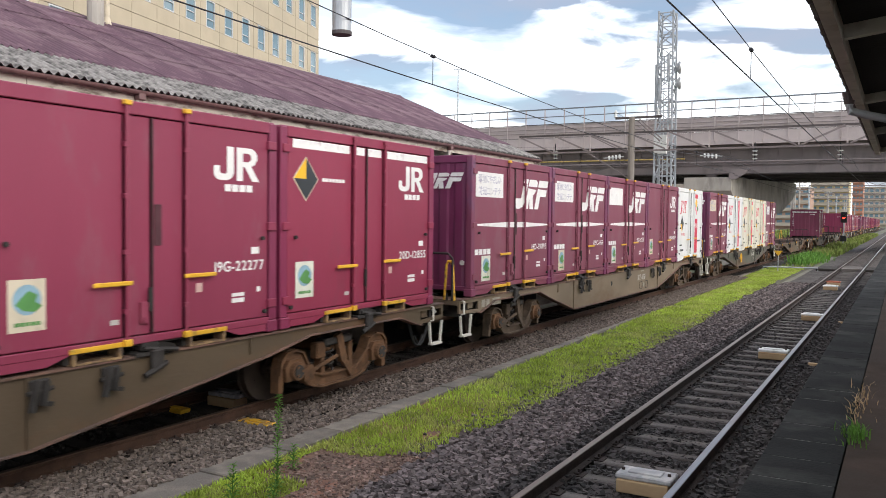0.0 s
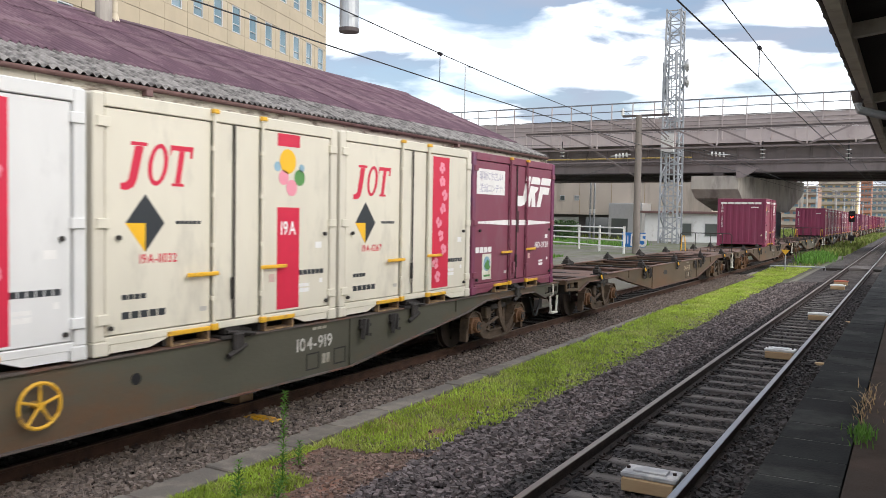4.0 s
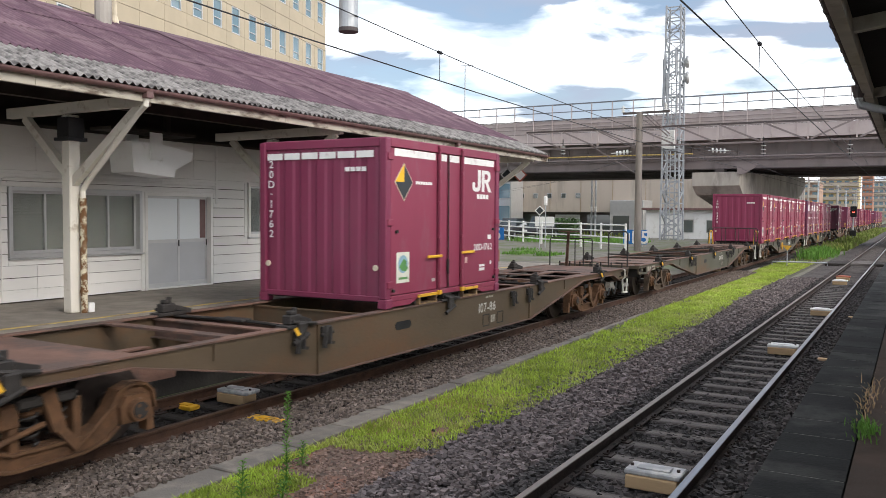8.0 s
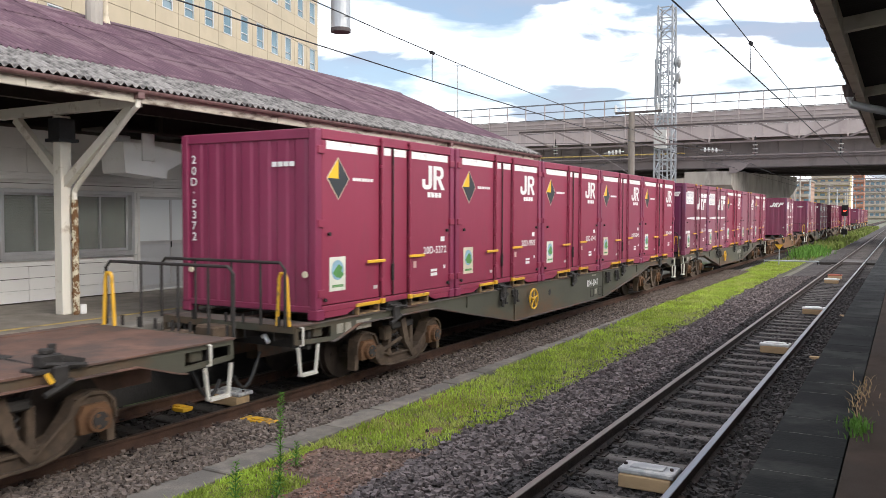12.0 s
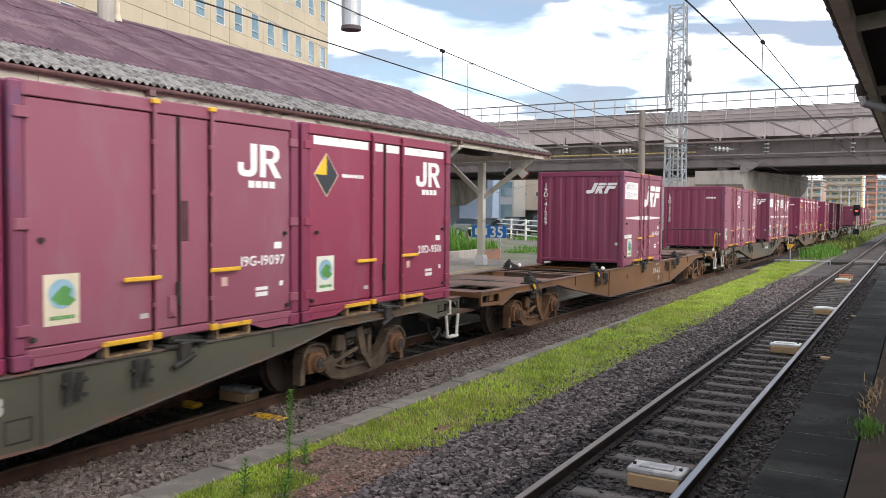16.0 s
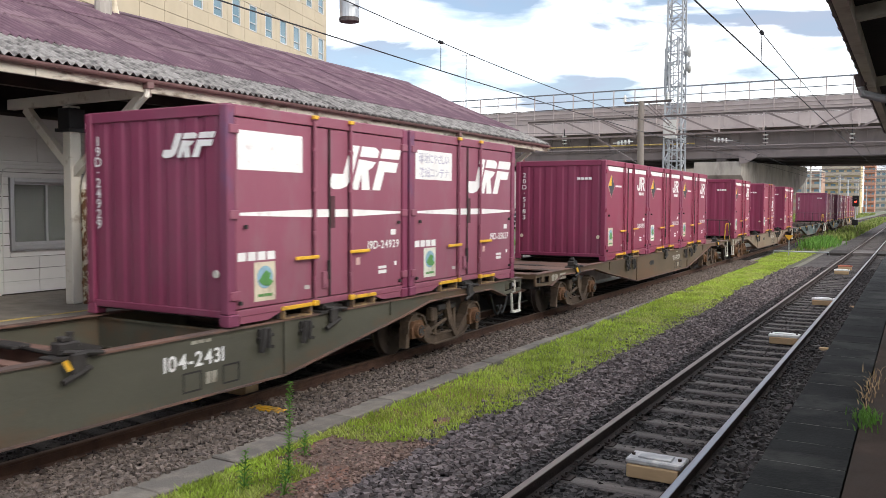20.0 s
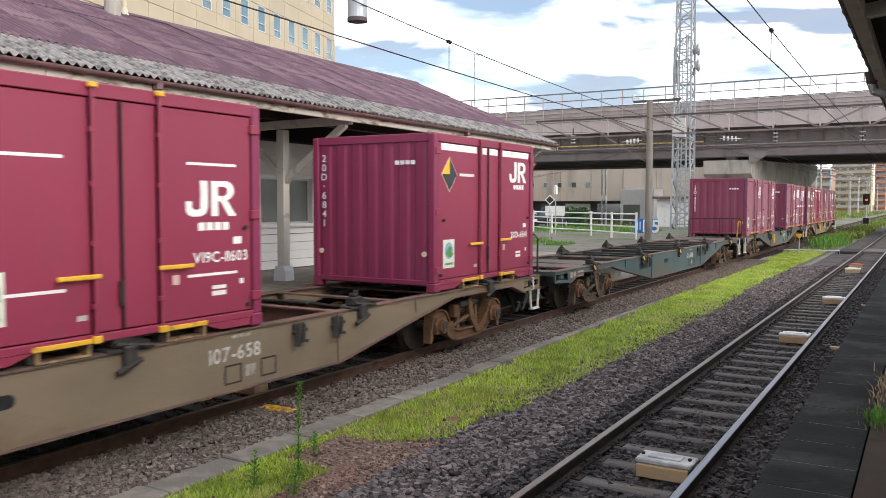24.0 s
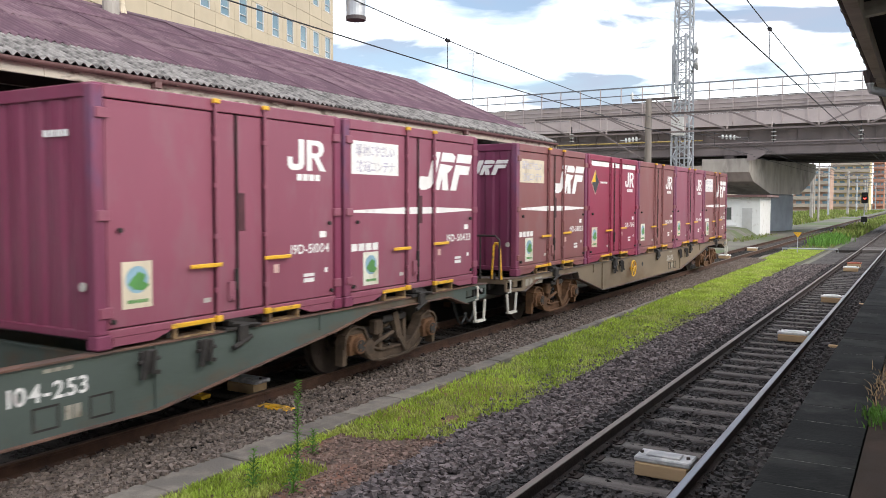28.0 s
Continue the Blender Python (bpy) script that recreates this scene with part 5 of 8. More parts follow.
    for s in range(storeys):
        z = 1.0 + s * h
        bm = bmesh.new()
        bbox(bm, x0, x1, -1.3, -1.2, z - 0.1, z + 1.05)
        part("balcony", bm, band, t)
        bm = bmesh.new()
        bbox(bm, x0, x1, -1.2, 0, z - 0.1, z + 0.05)
        part("floor_slab", bm, band, t)
        for b in range(bays):
            bm = bmesh.new()
            bbox(bm, x0 + (b + 0.18) * w, x0 + (b + 0.82) * w, -0.06, 0.0, z + 0.1, z + 0.1 + 0.72 * h)
            part("window", bm, M["hotel_glass"], t)
    return t


M["flat_band"] = surf("flat_band", (0.36, 0.31, 0.25), 0.8, var=0.06, scale=0.3, bump=0)
M["flat_yellow"] = surf("yellow_render", (0.56, 0.45, 0.24), 0.8, var=0.06, scale=0.3, bump=0)
M["flat_orange"] = surf("orange_render", (0.42, 0.20, 0.13), 0.8, var=0.06, scale=0.3, bump=0)
M["flat_brown"] = surf("brown_render", (0.42, 0.27, 0.20), 0.8, var=0.08, scale=0.3, bump=0)
flats("apartment_building", "tall yellow block of flats with pale balconies", -31.6, -18.2, 345, 19.2, 7, 5, M["flat_yellow"], M["flat_band"])
flats("apartment_building", "tall orange block of flats", -20.3, -16.0, 410, 22.6, 8, 3, M["flat_orange"], M["flat_orange"])
flats("apartment_building", "long brown block of flats with pale balconies", -52, -27.5, 300, 13.6, 5, 9, M["flat_brown"], M["flat_band"])
flats("apartment_building", "pale low block of flats far behind", -20, -4, 520, 22, 6, 6, M["beige"], M["flat_band"])
for x0, x1, y, top in ((-52, -39, 190, 6.0), (-38, -29, 215, 5.0), (-75, -54, 205, 7.5)):
    t = thing("low_building", "low white building with a grey roof beyond the tracks", "building", pose(0, y, 0))
    bm = bmesh.new()
    bbox(bm, x0, x1, 0, 9, GROUND, top)
    part("wall", bm, M["white"], t)
    bm = bmesh.new()
    prism(bm, [(x0 - 0.4, top), (x1 + 0.4, top), (x1 - 1.2, top + 1.5), (x0 + 1.2, top + 1.5)], "y", -0.4, 9.4)
    part("roof", bm, M["steel"], t)
    for k in range(4):
        a = x0 + (k + 0.2) * (x1 - x0) / 4
        bm = bmesh.new()
        bbox(bm, a, a + 0.6 * (x1 - x0) / 4, -0.06, 0.0, 1.2, 2.6)
        part("window", bm, M["win_dark"], t)

# catenary masts down the line
for i, y in enumerate((112, 142, 172, 205, 240, 280, 325)):
    t = thing("catenary_mast", "concrete mast pair with a lattice beam over the tracks", "mast", pose(0, y, 0), "catenary masts")
    for x in (-15.2 - 0.4 * (i % 3), 2.6):
        bm = bmesh.new()
        rod(bm, (x, 0, GROUND), (x, 0, 9.4), 0.2, 10, 0.16)
        part("pole", bm, M["concrete"] if i % 2 else M["steel"], t)
    for z in (6.9, 7.7):
        bm = bmesh.new()
        bar(bm, (-15.6, 0, z), (2.6, 0, z), 0.09, 0.09)
        part("chord", bm, M["girder"], t)
    for k in range(10):
        bm = bmesh.new()
        a = -15.6 + k * 1.82
        bar(bm, (a, 0, 6.9 if k % 2 else 7.7), (a + 1.82, 0, 7.7 if k % 2 else 6.9), 0.06, 0.06)
        part("lattice_bar", bm, M["girder"], t)
for i, (x, y, h) in enumerate(((-22.5, 118, 8.5), (-26.0, 150, 9), (-13.2, 128, 8), (-17.8, 160, 9), (-20.2, 188, 9.5), (-24.5, 132, 7.5), (-13.9, 190, 9), (-12.4, 225, 9))):
    t = thing("utility_pole", "grey concrete utility pole with cross arms", "pole", pose(x, y, 0), "utility poles")
    bm = bmesh.new()
    rod(bm, (0, 0, GROUND), (0, 0, h), 0.17, 10, 0.12)
    part("shaft", bm, M["concrete"], t)
    for z in (0.4, 1.1):
        bm = bmesh.new()
        bar(bm, (-0.9, 0, h - z), (0.9, 0, h - z), 0.09, 0.09)
        part("cross_arm", bm, M["steel"], t)

for x in (-33.95, -33.45):
    t = thing("steel_pole", "plain grey steel pole with a white band", "pole", pose(x, 95.0, 0), "twin poles")
    bm = bmesh.new()
    rod(bm, (0, 0, GROUND), (0, 0, 9.0), 0.12, 10, 0.10)
    part("shaft", bm, M["steel"], t)
    bm = bmesh.new()
    rod(bm, (0, 0, 2.9), (0, 0, 3.4), 0.13, 10)
    part("band", bm, M["white"], t)
t = thing("notice_board", "blank white notice board on two steel legs", "board", pose(-23.2, 55.0, 0))
bm = bmesh.new()
bbox(bm, -0.75, 0.75, -0.02, 0.02, 1.55, 2.25, 0.006)
part("panel", bm, M["white"], t)
for x in (-0.6, 0.6):
    bm = bmesh.new()
    rod(bm, (x, 0.04, 0.38), (x, 0.04, 2.25), 0.03, 8)
    part("leg", bm, M["steel"], t)

# colour-light signal
M["lamp_red"] = bpy.data.materials.new("red_lamp")
M["lamp_red"].use_nodes = True
lamp_b = M["lamp_red"].node_tree.nodes["Principled BSDF"]
lamp_b.inputs["Base Color"].default_value = (0.6, 0.02, 0.02, 1)
lamp_b.inputs["Emission Color"].default_value = (1.0, 0.06, 0.04, 1)
lamp_b.inputs["Emission Strength"].default_value = 4.0
t = thing("railway_signal", "colour-light railway signal showing red on a grey post", "signal", pose(-5.72, 100, 0))
bm = bmesh.new()
rod(bm, (0, 0.15, GROUND), (0, 0.15, 3.3), 0.08, 10)
part("post", bm, M["steel"], t)
bm = bmesh.new()
bbox(bm, -0.33, 0.33, 0.0, 0.1, 2.35, 3.55, 0.08)
part("backplate", bm, M["black"], t)
bm = bmesh.new()
rod(bm, (0, -0.02, 2.95), (0, 0.0, 2.95), 0.15, 16)
part("red_lamp", bm, M["lamp_red"], t, "glowing red lamp")
bm = bmesh.new()
rod(bm, (0, -0.2, 3.06), (0, 0.0, 3.1), 0.17, 12)
part("hood", bm, M["black"], t)
bm = bmesh.new()
bbox(bm, -0.3, 0.3, -0.1, 0.3, 0.3, 0.9, 0.03)
part("control_box", bm, M["black"], t)

# ---- parked cars behind the fence ----
M["tyre"] = M["rubber"]
CAR_TONES = {"black": (0.02, 0.02, 0.025), "white": (0.72, 0.72, 0.72), "silver": (0.38, 0.40, 0.42), "dark blue": (0.03, 0.045, 0.09), "dark grey": (0.07, 0.07, 0.075)}
for nm, c in CAR_TONES.items():
    M["car_" + nm] = surf("car_" + nm.replace(" ", "_"), c, 0.25, 0.2, var=0.04, bump=0)
M["car_glass"] = glass("car_glass", (0.03, 0.04, 0.045), 0.04)
M["tail_lamp"] = surf("tail_lamp", (0.45, 0.02, 0.02), 0.3, var=0.05, bump=0)


def car(x, y, turn, tone, tall=1.5, long=4.2):
    t = thing("car", "parked %s car in the yard behind the fence" % tone, "car", pose(x, y, YARD_Z, 0, 0, turn), "parked cars")
    h = long / 2
    bm = bmesh.new()
    prism(bm, [(-h, 0.35), (-h + 0.05, 0.75), (-h + 0.25, 0.92), (-0.9, 1.0), (h - 0.2, 0.98), (h, 0.75), (h, 0.35)], "x", -0.84, 0.84)
    bmesh.ops.bevel(bm, geom=bm.edges[:], offset=0.06, segments=2, affect="EDGES")
    part("body", bm, M["car_" + tone], t)
    bm = bmesh.new()
    v = [bm.verts.new(p) for p in ((-0.78, -1.0, 0.97), (0.78, -1.0, 0.97), (0.78, h - 0.25, 0.97), (-0.78, h - 0.25, 0.97), (-0.62, -0.35, tall - 0.05), (0.62, -0.35, tall - 0.05), (0.62, h - 0.75, tall - 0.05), (-0.62, h - 0.75, tall - 0.05))]
    for f in ((0, 1, 5, 4), (1, 2, 6, 5), (2, 3, 7, 6), (3, 0, 4, 7), (4, 5, 6, 7)):
        bm.faces.new([v[i] for i in f])
    part("cabin_glass", bm, M["car_glass"], t, "dark glazed cabin")
    bm = bmesh.new()
    bbox(bm, -0.62, 0.62, -0.38, h - 0.72, tall - 0.06, tall, 0.03)
    part("roof", bm, M["car_" + tone], t)
    for sx in (-1, 1):
        for yy in (-h + 0.75, h - 0.75):
            bm = bmesh.new()
            rod(bm, (sx * 0.68, yy, 0.31), (sx * 0.86, yy, 0.31), 0.31, 16)
            w = part("wheel", bm, M["tyre"], t)
            bm = bmesh.new()
            rod(bm, (sx * 0.86, yy, 0.31), (sx * 0.87, yy, 0.31), 0.2, 12)
            part("rim", bm, M["alu"], w)
        bm = bmesh.new()
        bbox(bm, sx * 0.62 - 0.14, sx * 0.62 + 0.14, -h - 0.01, -h + 0.03, 0.62, 0.76, 0.01)
        part("headlight", bm, M["white"], t)
        bm = bmesh.new()
        bbox(bm, sx * 0.66 - 0.12, sx * 0.66 + 0.12, h - 0.03, h + 0.01, 0.68, 0.88, 0.01)
        part("tail_light", bm, M["tail_lamp"], t)


YARD_Z = 0.42
for x, y, a, tone, tall, long in ((-36.5, 60, 70, "white", 1.55, 4.3), (-33.0, 62.5, 75, "silver", 1.5, 4.2), (-31.0, 60.5, 8, "black", 1.5, 4.3), (-28.7, 61.0, 4, "dark grey", 1.65, 4.3), (-26.3, 61.6, 6, "black", 1.5, 4.3),
                                  (-28.9, 67.5, 5, "dark blue", 1.8, 4.4)):
    car(x, y, a, tone, tall, long)
t = thing("hedge", "dark green clipped hedge beside the car park", "hedge", pose(-26.0, 66, YARD_Z))
bm = bmesh.new()
rd = random.Random(5)
for k in range(900):
    c = Vector((rd.uniform(-1.2, 1.2), rd.uniform(-0.5, 0.5), rd.uniform(0.02, 1.65)))
    a = Vector((rd.uniform(-1, 1), rd.uniform(-1, 1), rd.uniform(-0.6, 1))).normalized() * 0.16
    b = a.cross(Vector((rd.uniform(-1, 1), rd.uniform(-1, 1), 1)).normalized()) * 0.7
    bm.faces.new([bm.verts.new(c + q) for q in (-a, b, a, -b)])
M["hedge"] = surf("hedge_leaves", (0.045, 0.09, 0.025), 0.7, var=0.3, scale=4, bump=0, per_piece=0.4, island=True)
part("leaves", bm, M["hedge"], t)
bm = bmesh.new()
bbox(bm, -1.05, 1.05, -0.35, 0.35, -0.05, 1.45, 0.05)
part("inner_branches", bm, M["hedge"], t)

# ---- signs ----
def diamond_sign(x, y, z, size, face, edge, post_z, label):
    t = thing("diamond_sign", label, "sign", pose(x, y, z, 0, 0, 12))
    bm = bmesh.new()
    prism(bm, [(-size, 0), (0, -size), (size, 0), (0, size)], "y", -0.012, 0.0)
    part("border", bm, edge, t)
    bm = bmesh.new()
    s = size * 0.78
    prism(bm, [(-s, 0), (0, -s), (s, 0), (0, s)], "y", -0.018, -0.0125)
    part("plate", bm, face, t)
    bm = bmesh.new()
    rod(bm, (0, 0.02, 0), (0, 0.02, post_z - z), 0.02, 8)
    part("hanger" if post_z > z else "post", bm, M["steel"], t)


diamond_sign(-10.44, 21.9, 3.58, 0.21, M["ink"], M["alu"], 4.1, "black diamond sign with a pale border hung from the canopy")
diamond_sign(-10.03, 21.9, 3.57, 0.21, M["alu"], M["red_case2"] if "red_case2" in M else M.setdefault("red_case2", surf("dull_red_edge", (0.30, 0.07, 0.05), 0.6, var=0.1, bump=0)), 4.1, "pale diamond sign with a dull red border hung from the canopy")
diamond_sign(-19.3, 45.0, 2.64, 0.30, M["ink"], M["white"], 0.4, "black diamond sign with a white border on a post")
t = thing("short_signal", "small white signal head on a thin post", "signal", pose(-19.1, 45.4, 0))
bm = bmesh.new()
rod(bm, (0, 0, 0.3), (0, 0, 3.6), 0.03, 8)
part("post", bm, M["steel"], t)
bm = bmesh.new()
bbox(bm, -0.09, 0.09, -0.1, 0.1, 2.95, 3.5, 0.03)
part("head", bm, M["white"], t)


# ---- yard behind the platform end ----
YARD = 0.42
bm = bmesh.new()
prism(bm, [(-70, GROUND - 0.1), (-11.6, GROUND - 0.1), (-12.6, YARD - 0.12), (-13.6, YARD), (-70, YARD)], "y", 23.5, 72)
solid("yard", bm, surf("yard_gravel", (0.15, 0.14, 0.12), 0.95, var=0.3, scale=2, bump=0.5, bscale=22, second=(0.10, 0.12, 0.055), amount=0.5, sscale=0.35),
      "grey gravel yard with weeds behind the platform", "yard", "structure")


def yard_spots(n, x0, x1, y0, y1, z=YARD):
    return np.stack([rng.uniform(x0, x1, n), rng.uniform(y0, y1, n), np.full(n, z)], -1)


blades("yard_grass", M["weed"], np.concatenate([yard_spots(3600, -17.5, -14.2, 24.9, 29, PLAT + 0.15), yard_spots(1500, -22, -17.0, 29, 34), yard_spots(2000, -26, -16.5, 54, 60)]), (0.12, 0.55),
       "tall green grass and weeds in the yard", "grass", 0.5, 0.018)
blades("yard_tufts", M["weed"], np.concatenate([yard_spots(420, -17.8, -16.6, 36.5, 39.5), yard_spots(380, -15.9, -15.0, 36.2, 38.4), yard_spots(160, -19.5, -18.2, 41, 43)]), (0.06, 0.24), "low tufts of grass on the gravel", "grass", 0.8, 0.014)
blades("bed_weeds", M["weed"], np.concatenate([yard_spots(1100, -21.5, -17.2, 29.0, 33.5), yard_spots(350, -18.0, -15.6, 26.5, 29.5, PLAT + 0.15)]), (0.5, 1.25), "tall leafy weeds growing behind the planter", "weeds", 0.45, 0.035)
blades("trackside_weeds", M["meadow"], np.concatenate([yard_spots(700, -6.4, -4.7, 52, 70, GROUND), yard_spots(600, -12.8, -10.6, 58, 74, GROUND)]), (0.08, 0.25), "thin green weeds beside the track", "weeds", 0.6, 0.02)
blades("trackside_bush", M["weed"], np.stack([rng.normal(-5.5, 0.42, 1500), rng.normal(60, 2.6, 1500), np.full(1500, GROUND)], -1), (0.25, 0.85), "dark green bushy weeds beside the track", "weeds", 0.6, 0.03)
blades("far_meadow", M["meadow"], np.concatenate([yard_spots(9000, -60, -13.2, 95, 170, GROUND), yard_spots(3000, -6.6, -4.4, 70, 190, GROUND), yard_spots(4000, -30, -11, 170, 300, GROUND)]), (0.25, 0.8), "rough tall grass beyond the bridge", "grass", 0.5, 0.09)

# planter wall at the platform end
t = thing("planter_wall", "low concrete wall holding a weedy bed at the platform end", "low wall")
bm = bmesh.new()
bbox(bm, -17.6, -13.95, 23.95, 24.13, PLAT - 0.05, PLAT + 0.21, 0.015)
part("wall", bm, M["concrete"], t)
bm = bmesh.new()
bbox(bm, -14.13, -13.951, 24.131, 27.2, PLAT - 0.35, PLAT + 0.208, 0.015)
part("wall", bm, M["concrete"], t)
bm = bmesh.new()
bbox(bm, -17.5, -14.131, 24.131, 29, YARD - 0.2, PLAT + 0.16)
part("bed", bm, M["soil"], t)

# dark pipe frame at the corner of the building
t = thing("pipe_rack", "cluster of upright rusty pipes at the corner of the station", "pipes")
for k, (x, y, r, top) in enumerate(((-14.25, 22.9, 0.03, 3.2), (-14.15, 23.0, 0.045, 3.1), (-14.0, 23.05, 0.04, 3.3), (-13.85, 23.1, 0.045, 3.15), (-13.78, 22.7, 0.03, 3.6), (-13.62, 23.2, 0.05, 3.9))):
    bm = bmesh.new()
    rod(bm, (x, y, PLAT - 0.03), (x, y, top), r, 8)
    part("pipe", bm, (M["black"], M["tan_plate"], M["rail_rust"])[k % 3], t)
for z in (2.68, 3.06):
    bm = bmesh.new()
    bar(bm, (-14.3, 22.88, z), (-13.58, 23.1, z), 0.04, 0.05)
    part("cross_bar", bm, M["black"], t)
bm = bmesh.new()
tube(bm, [(-13.55, 23.3, 3.4), (-13.55, 23.3, 1.3), (-13.5, 23.25, 0.95), (-13.42, 23.1, 0.87)], 0.02, 6)
part("cable", bm, M["black"], t)
t = thing("air_conditioner", "white outdoor air conditioner unit at the station corner", "air conditioner", pose(-13.75, 21.2, PLAT))
bm = bmesh.new()
bbox(bm, -0.4, 0.4, -0.15, 0.15, 0.03, 0.68, 0.02)
part("case", bm, M["white"], t)
for k in range(9):
    bm = bmesh.new()
    bbox(bm, -0.36, 0.2, -0.165, -0.151, 0.10 + k * 0.06, 0.125 + k * 0.06)
    part("grille_slat", bm, M["alu"], t)

# ---- white fence ----
fence = thing("fence", "white painted tubular steel fence round the yard", "fence")
FENCE = [Vector((x, y, YARD)) for x, y in ((-37.0, 70.5), (-32.0, 63.6), (-27.0, 57.0), (-24.3, 53.7), (-21.6, 50.7), (-17.9, 48.2), (-15.9, 46.2), (-13.8, 44.2))]
for p in FENCE:
    bm = bmesh.new()
    bar(bm, p - Vector((0, 0, 0.1)), p + Vector((0, 0, 1.52)), 0.10, 0.10)
    part("post", bm, M["white"], fence)
for z in (0.35, 0.72, 1.08, 1.42):
    for p, q in zip(FENCE, FENCE[1:]):
        bm = bmesh.new()
        rod(bm, p + Vector((0, 0, z)), q + Vector((0, 0, z)), 0.04, 8)
        part("rail", bm, M["white"], fence)

# ---- number boards ----
def number_board(x, y, z, w, h, turn, words, label, blocks):
    t = thing("number_board", label, "sign", pose(x, y, z, 0, 0, turn))
    bm = bmesh.new()
    bbox(bm, -w / 2, w / 2, -0.02, 0.0, -h / 2, h / 2, 0.004)
    part("panel", bm, M["blue"], t)
    bm = bmesh.new()
    letters(bm, words, Matrix.Translation((w * (0.22 if blocks else 0.1), -0.022, -h * 0.44)) @ Matrix.Rotation(math.radians(90), 4, "X"), h * 1.25)
    part("number", bm, M["letter"], t)
    if blocks:
        bm = bmesh.new()
        for a, b in ((-0.42, -0.33), (-0.26, -0.22), (-0.12, -0.06)):
            bbox(bm, a * w, b * w, -0.024, -0.021, -h * 0.28, h * 0.28)
        part("worn_writing", bm, M["letter"], t)
    bm = bmesh.new()
    for s in (-0.3, 0.3):
        rod(bm, (s * w, 0.03, YARD - z - 0.4), (s * w, 0.03, h / 2), 0.025, 8)
    part("stake", bm, M["steel"], t)


# ---- white hut by the bridge pier ----
hut = thing("equipment_hut", "white rendered equipment hut with a brown flat roof", "hut", pose(-15.2, 70.5, 0))
bm = bmesh.new()
bbox(bm, -5.0, -1.9, 0, 5.2, GROUND, 2.85)
bbox(bm, -0.9, 3.6, 0, 5.2, GROUND, 2.85)
bbox(bm, -1.9, -0.9, 0, 5.2, 2.1, 2.85)
bbox(bm, -1.9, -0.9, 0, 5.2, GROUND, 0.9)
bbox(bm, -1.9, -0.9, 0.2, 5.2, 0.9, 2.1)
part("wall", bm, M["white"], hut)
bm = bmesh.new()
bbox(bm, -5.4, 4.2, -0.5, 5.6, 2.85, 3.05, 0.02)
part("roof", bm, M["gutter"], hut)
for a, b in ((-1.86, -0.94), (0.1, 1.4)):
    bm = bmesh.new()
    bbox(bm, a, b, -0.03, 0.02, 0.95, 2.05)
    w = part("window", bm, M["alu"], hut)
    bm = bmesh.new()
    bbox(bm, a + 0.06, b - 0.06, -0.04, -0.031, 1.0, 2.0)
    part("pane", bm, M["win_dark"], w)
bm = bmesh.new()
bbox(bm, 2.2, 3.0, -0.03, 0.02, GROUND, 1.95)
part("door", bm, M["alu"], hut)
for x in (-2.6, 0.9):
    bm = bmesh.new()
    bbox(bm, x, x + 0.9, -0.42, -0.08, GROUND, 0.55, 0.03)
    part("air_unit", bm, M["alu"], hut)

# ---- yellow triangle marker and its frame ----
t = thing("track_marker", "yellow triangular track marker on a thin post", "sign", pose(-5.75, 46.5, 0))
bm = bmesh.new()
prism(bm, [(-0.22, 0.86), (0.22, 0.86), (0.0, 0.58)], "y", -0.02, 0.02)
part("plate", bm, M["yellow"], t)
bm = bmesh.new()
rod(bm, (0, 0.03, GROUND - 0.05), (0, 0.03, 0.7), 0.025, 8)
part("post", bm, M["steel"], t)
t = thing("low_barrier", "low white tubular frame beside the crossing", "barrier")
bm = bmesh.new()
tube(bm, [(-6.6, 47.3, GROUND), (-6.6, 47.3, -0.05), (-3.9, 47.6, -0.05), (-3.9, 47.6, GROUND)], 0.035, 8)
part("frame_tube", bm, M["steel"], t)

# ---- board crossing over the near track ----
cross = thing("board_crossing", "dark timber crossing boards over the track", "crossing", None, "", "structure")
for k in range(7):
    bm = bmesh.new()
    bbox(bm, XN - 0.5, XN + 0.5, 47.6 + k * 0.4, 47.97 + k * 0.4, -0.16, -0.02, 0.01)
    part("board", bm, M["sleeper"], cross)
bm = bmesh.new()
bbox(bm, -4.0, XN - 0.64, 47.6, 50.4, GROUND, -0.06, 0.03)
bbox(bm, XN + 0.64, -0.75, 47.6, 50.4, GROUND, -0.03, 0.03)
part("approach", bm, M["sleeper_dark"], cross)

# ---- beacons in the track ----
M["timber_new"] = surf("new_timber", (0.52, 0.36, 0.20), 0.8, var=0.15, scale=4, bump=0.2, stretch=(0.3, 3, 1))
M["beacon"] = surf("beacon_case", (0.42, 0.42, 0.43), 0.6, var=0.2, scale=8, bump=0.2, second=(0.62, 0.60, 0.58), amount=0.4, sscale=6)


def beacon(x, y, tone):
    t = thing("track_beacon", "grey track beacon on a pale timber block between the rails", "beacon", pose(x, y, 0), "track beacons")
    bm = bmesh.new()
    bbox(bm, -0.245, 0.245, -0.14, 0.12, -0.16, -0.035, 0.008)
    part("timber_block", bm, M["timber_new"], t)
    bm = bmesh.new()
    bbox(bm, -0.26, 0.27, -0.12, 0.17, -0.033, 0.018, 0.012)
    bbox(bm, -0.16, 0.16, -0.06, 0.10, 0.018, 0.034, 0.008)
    part("case", bm, tone, t)
    for s in (-0.22, 0.22):
        bm = bmesh.new()
        rod(bm, (s, 0.02, 0.016), (s, 0.02, 0.04), 0.018, 6)
        part("bolt", bm, M["rail_dark"], t)


beacon(-2.06, 7.62, M["beacon"])
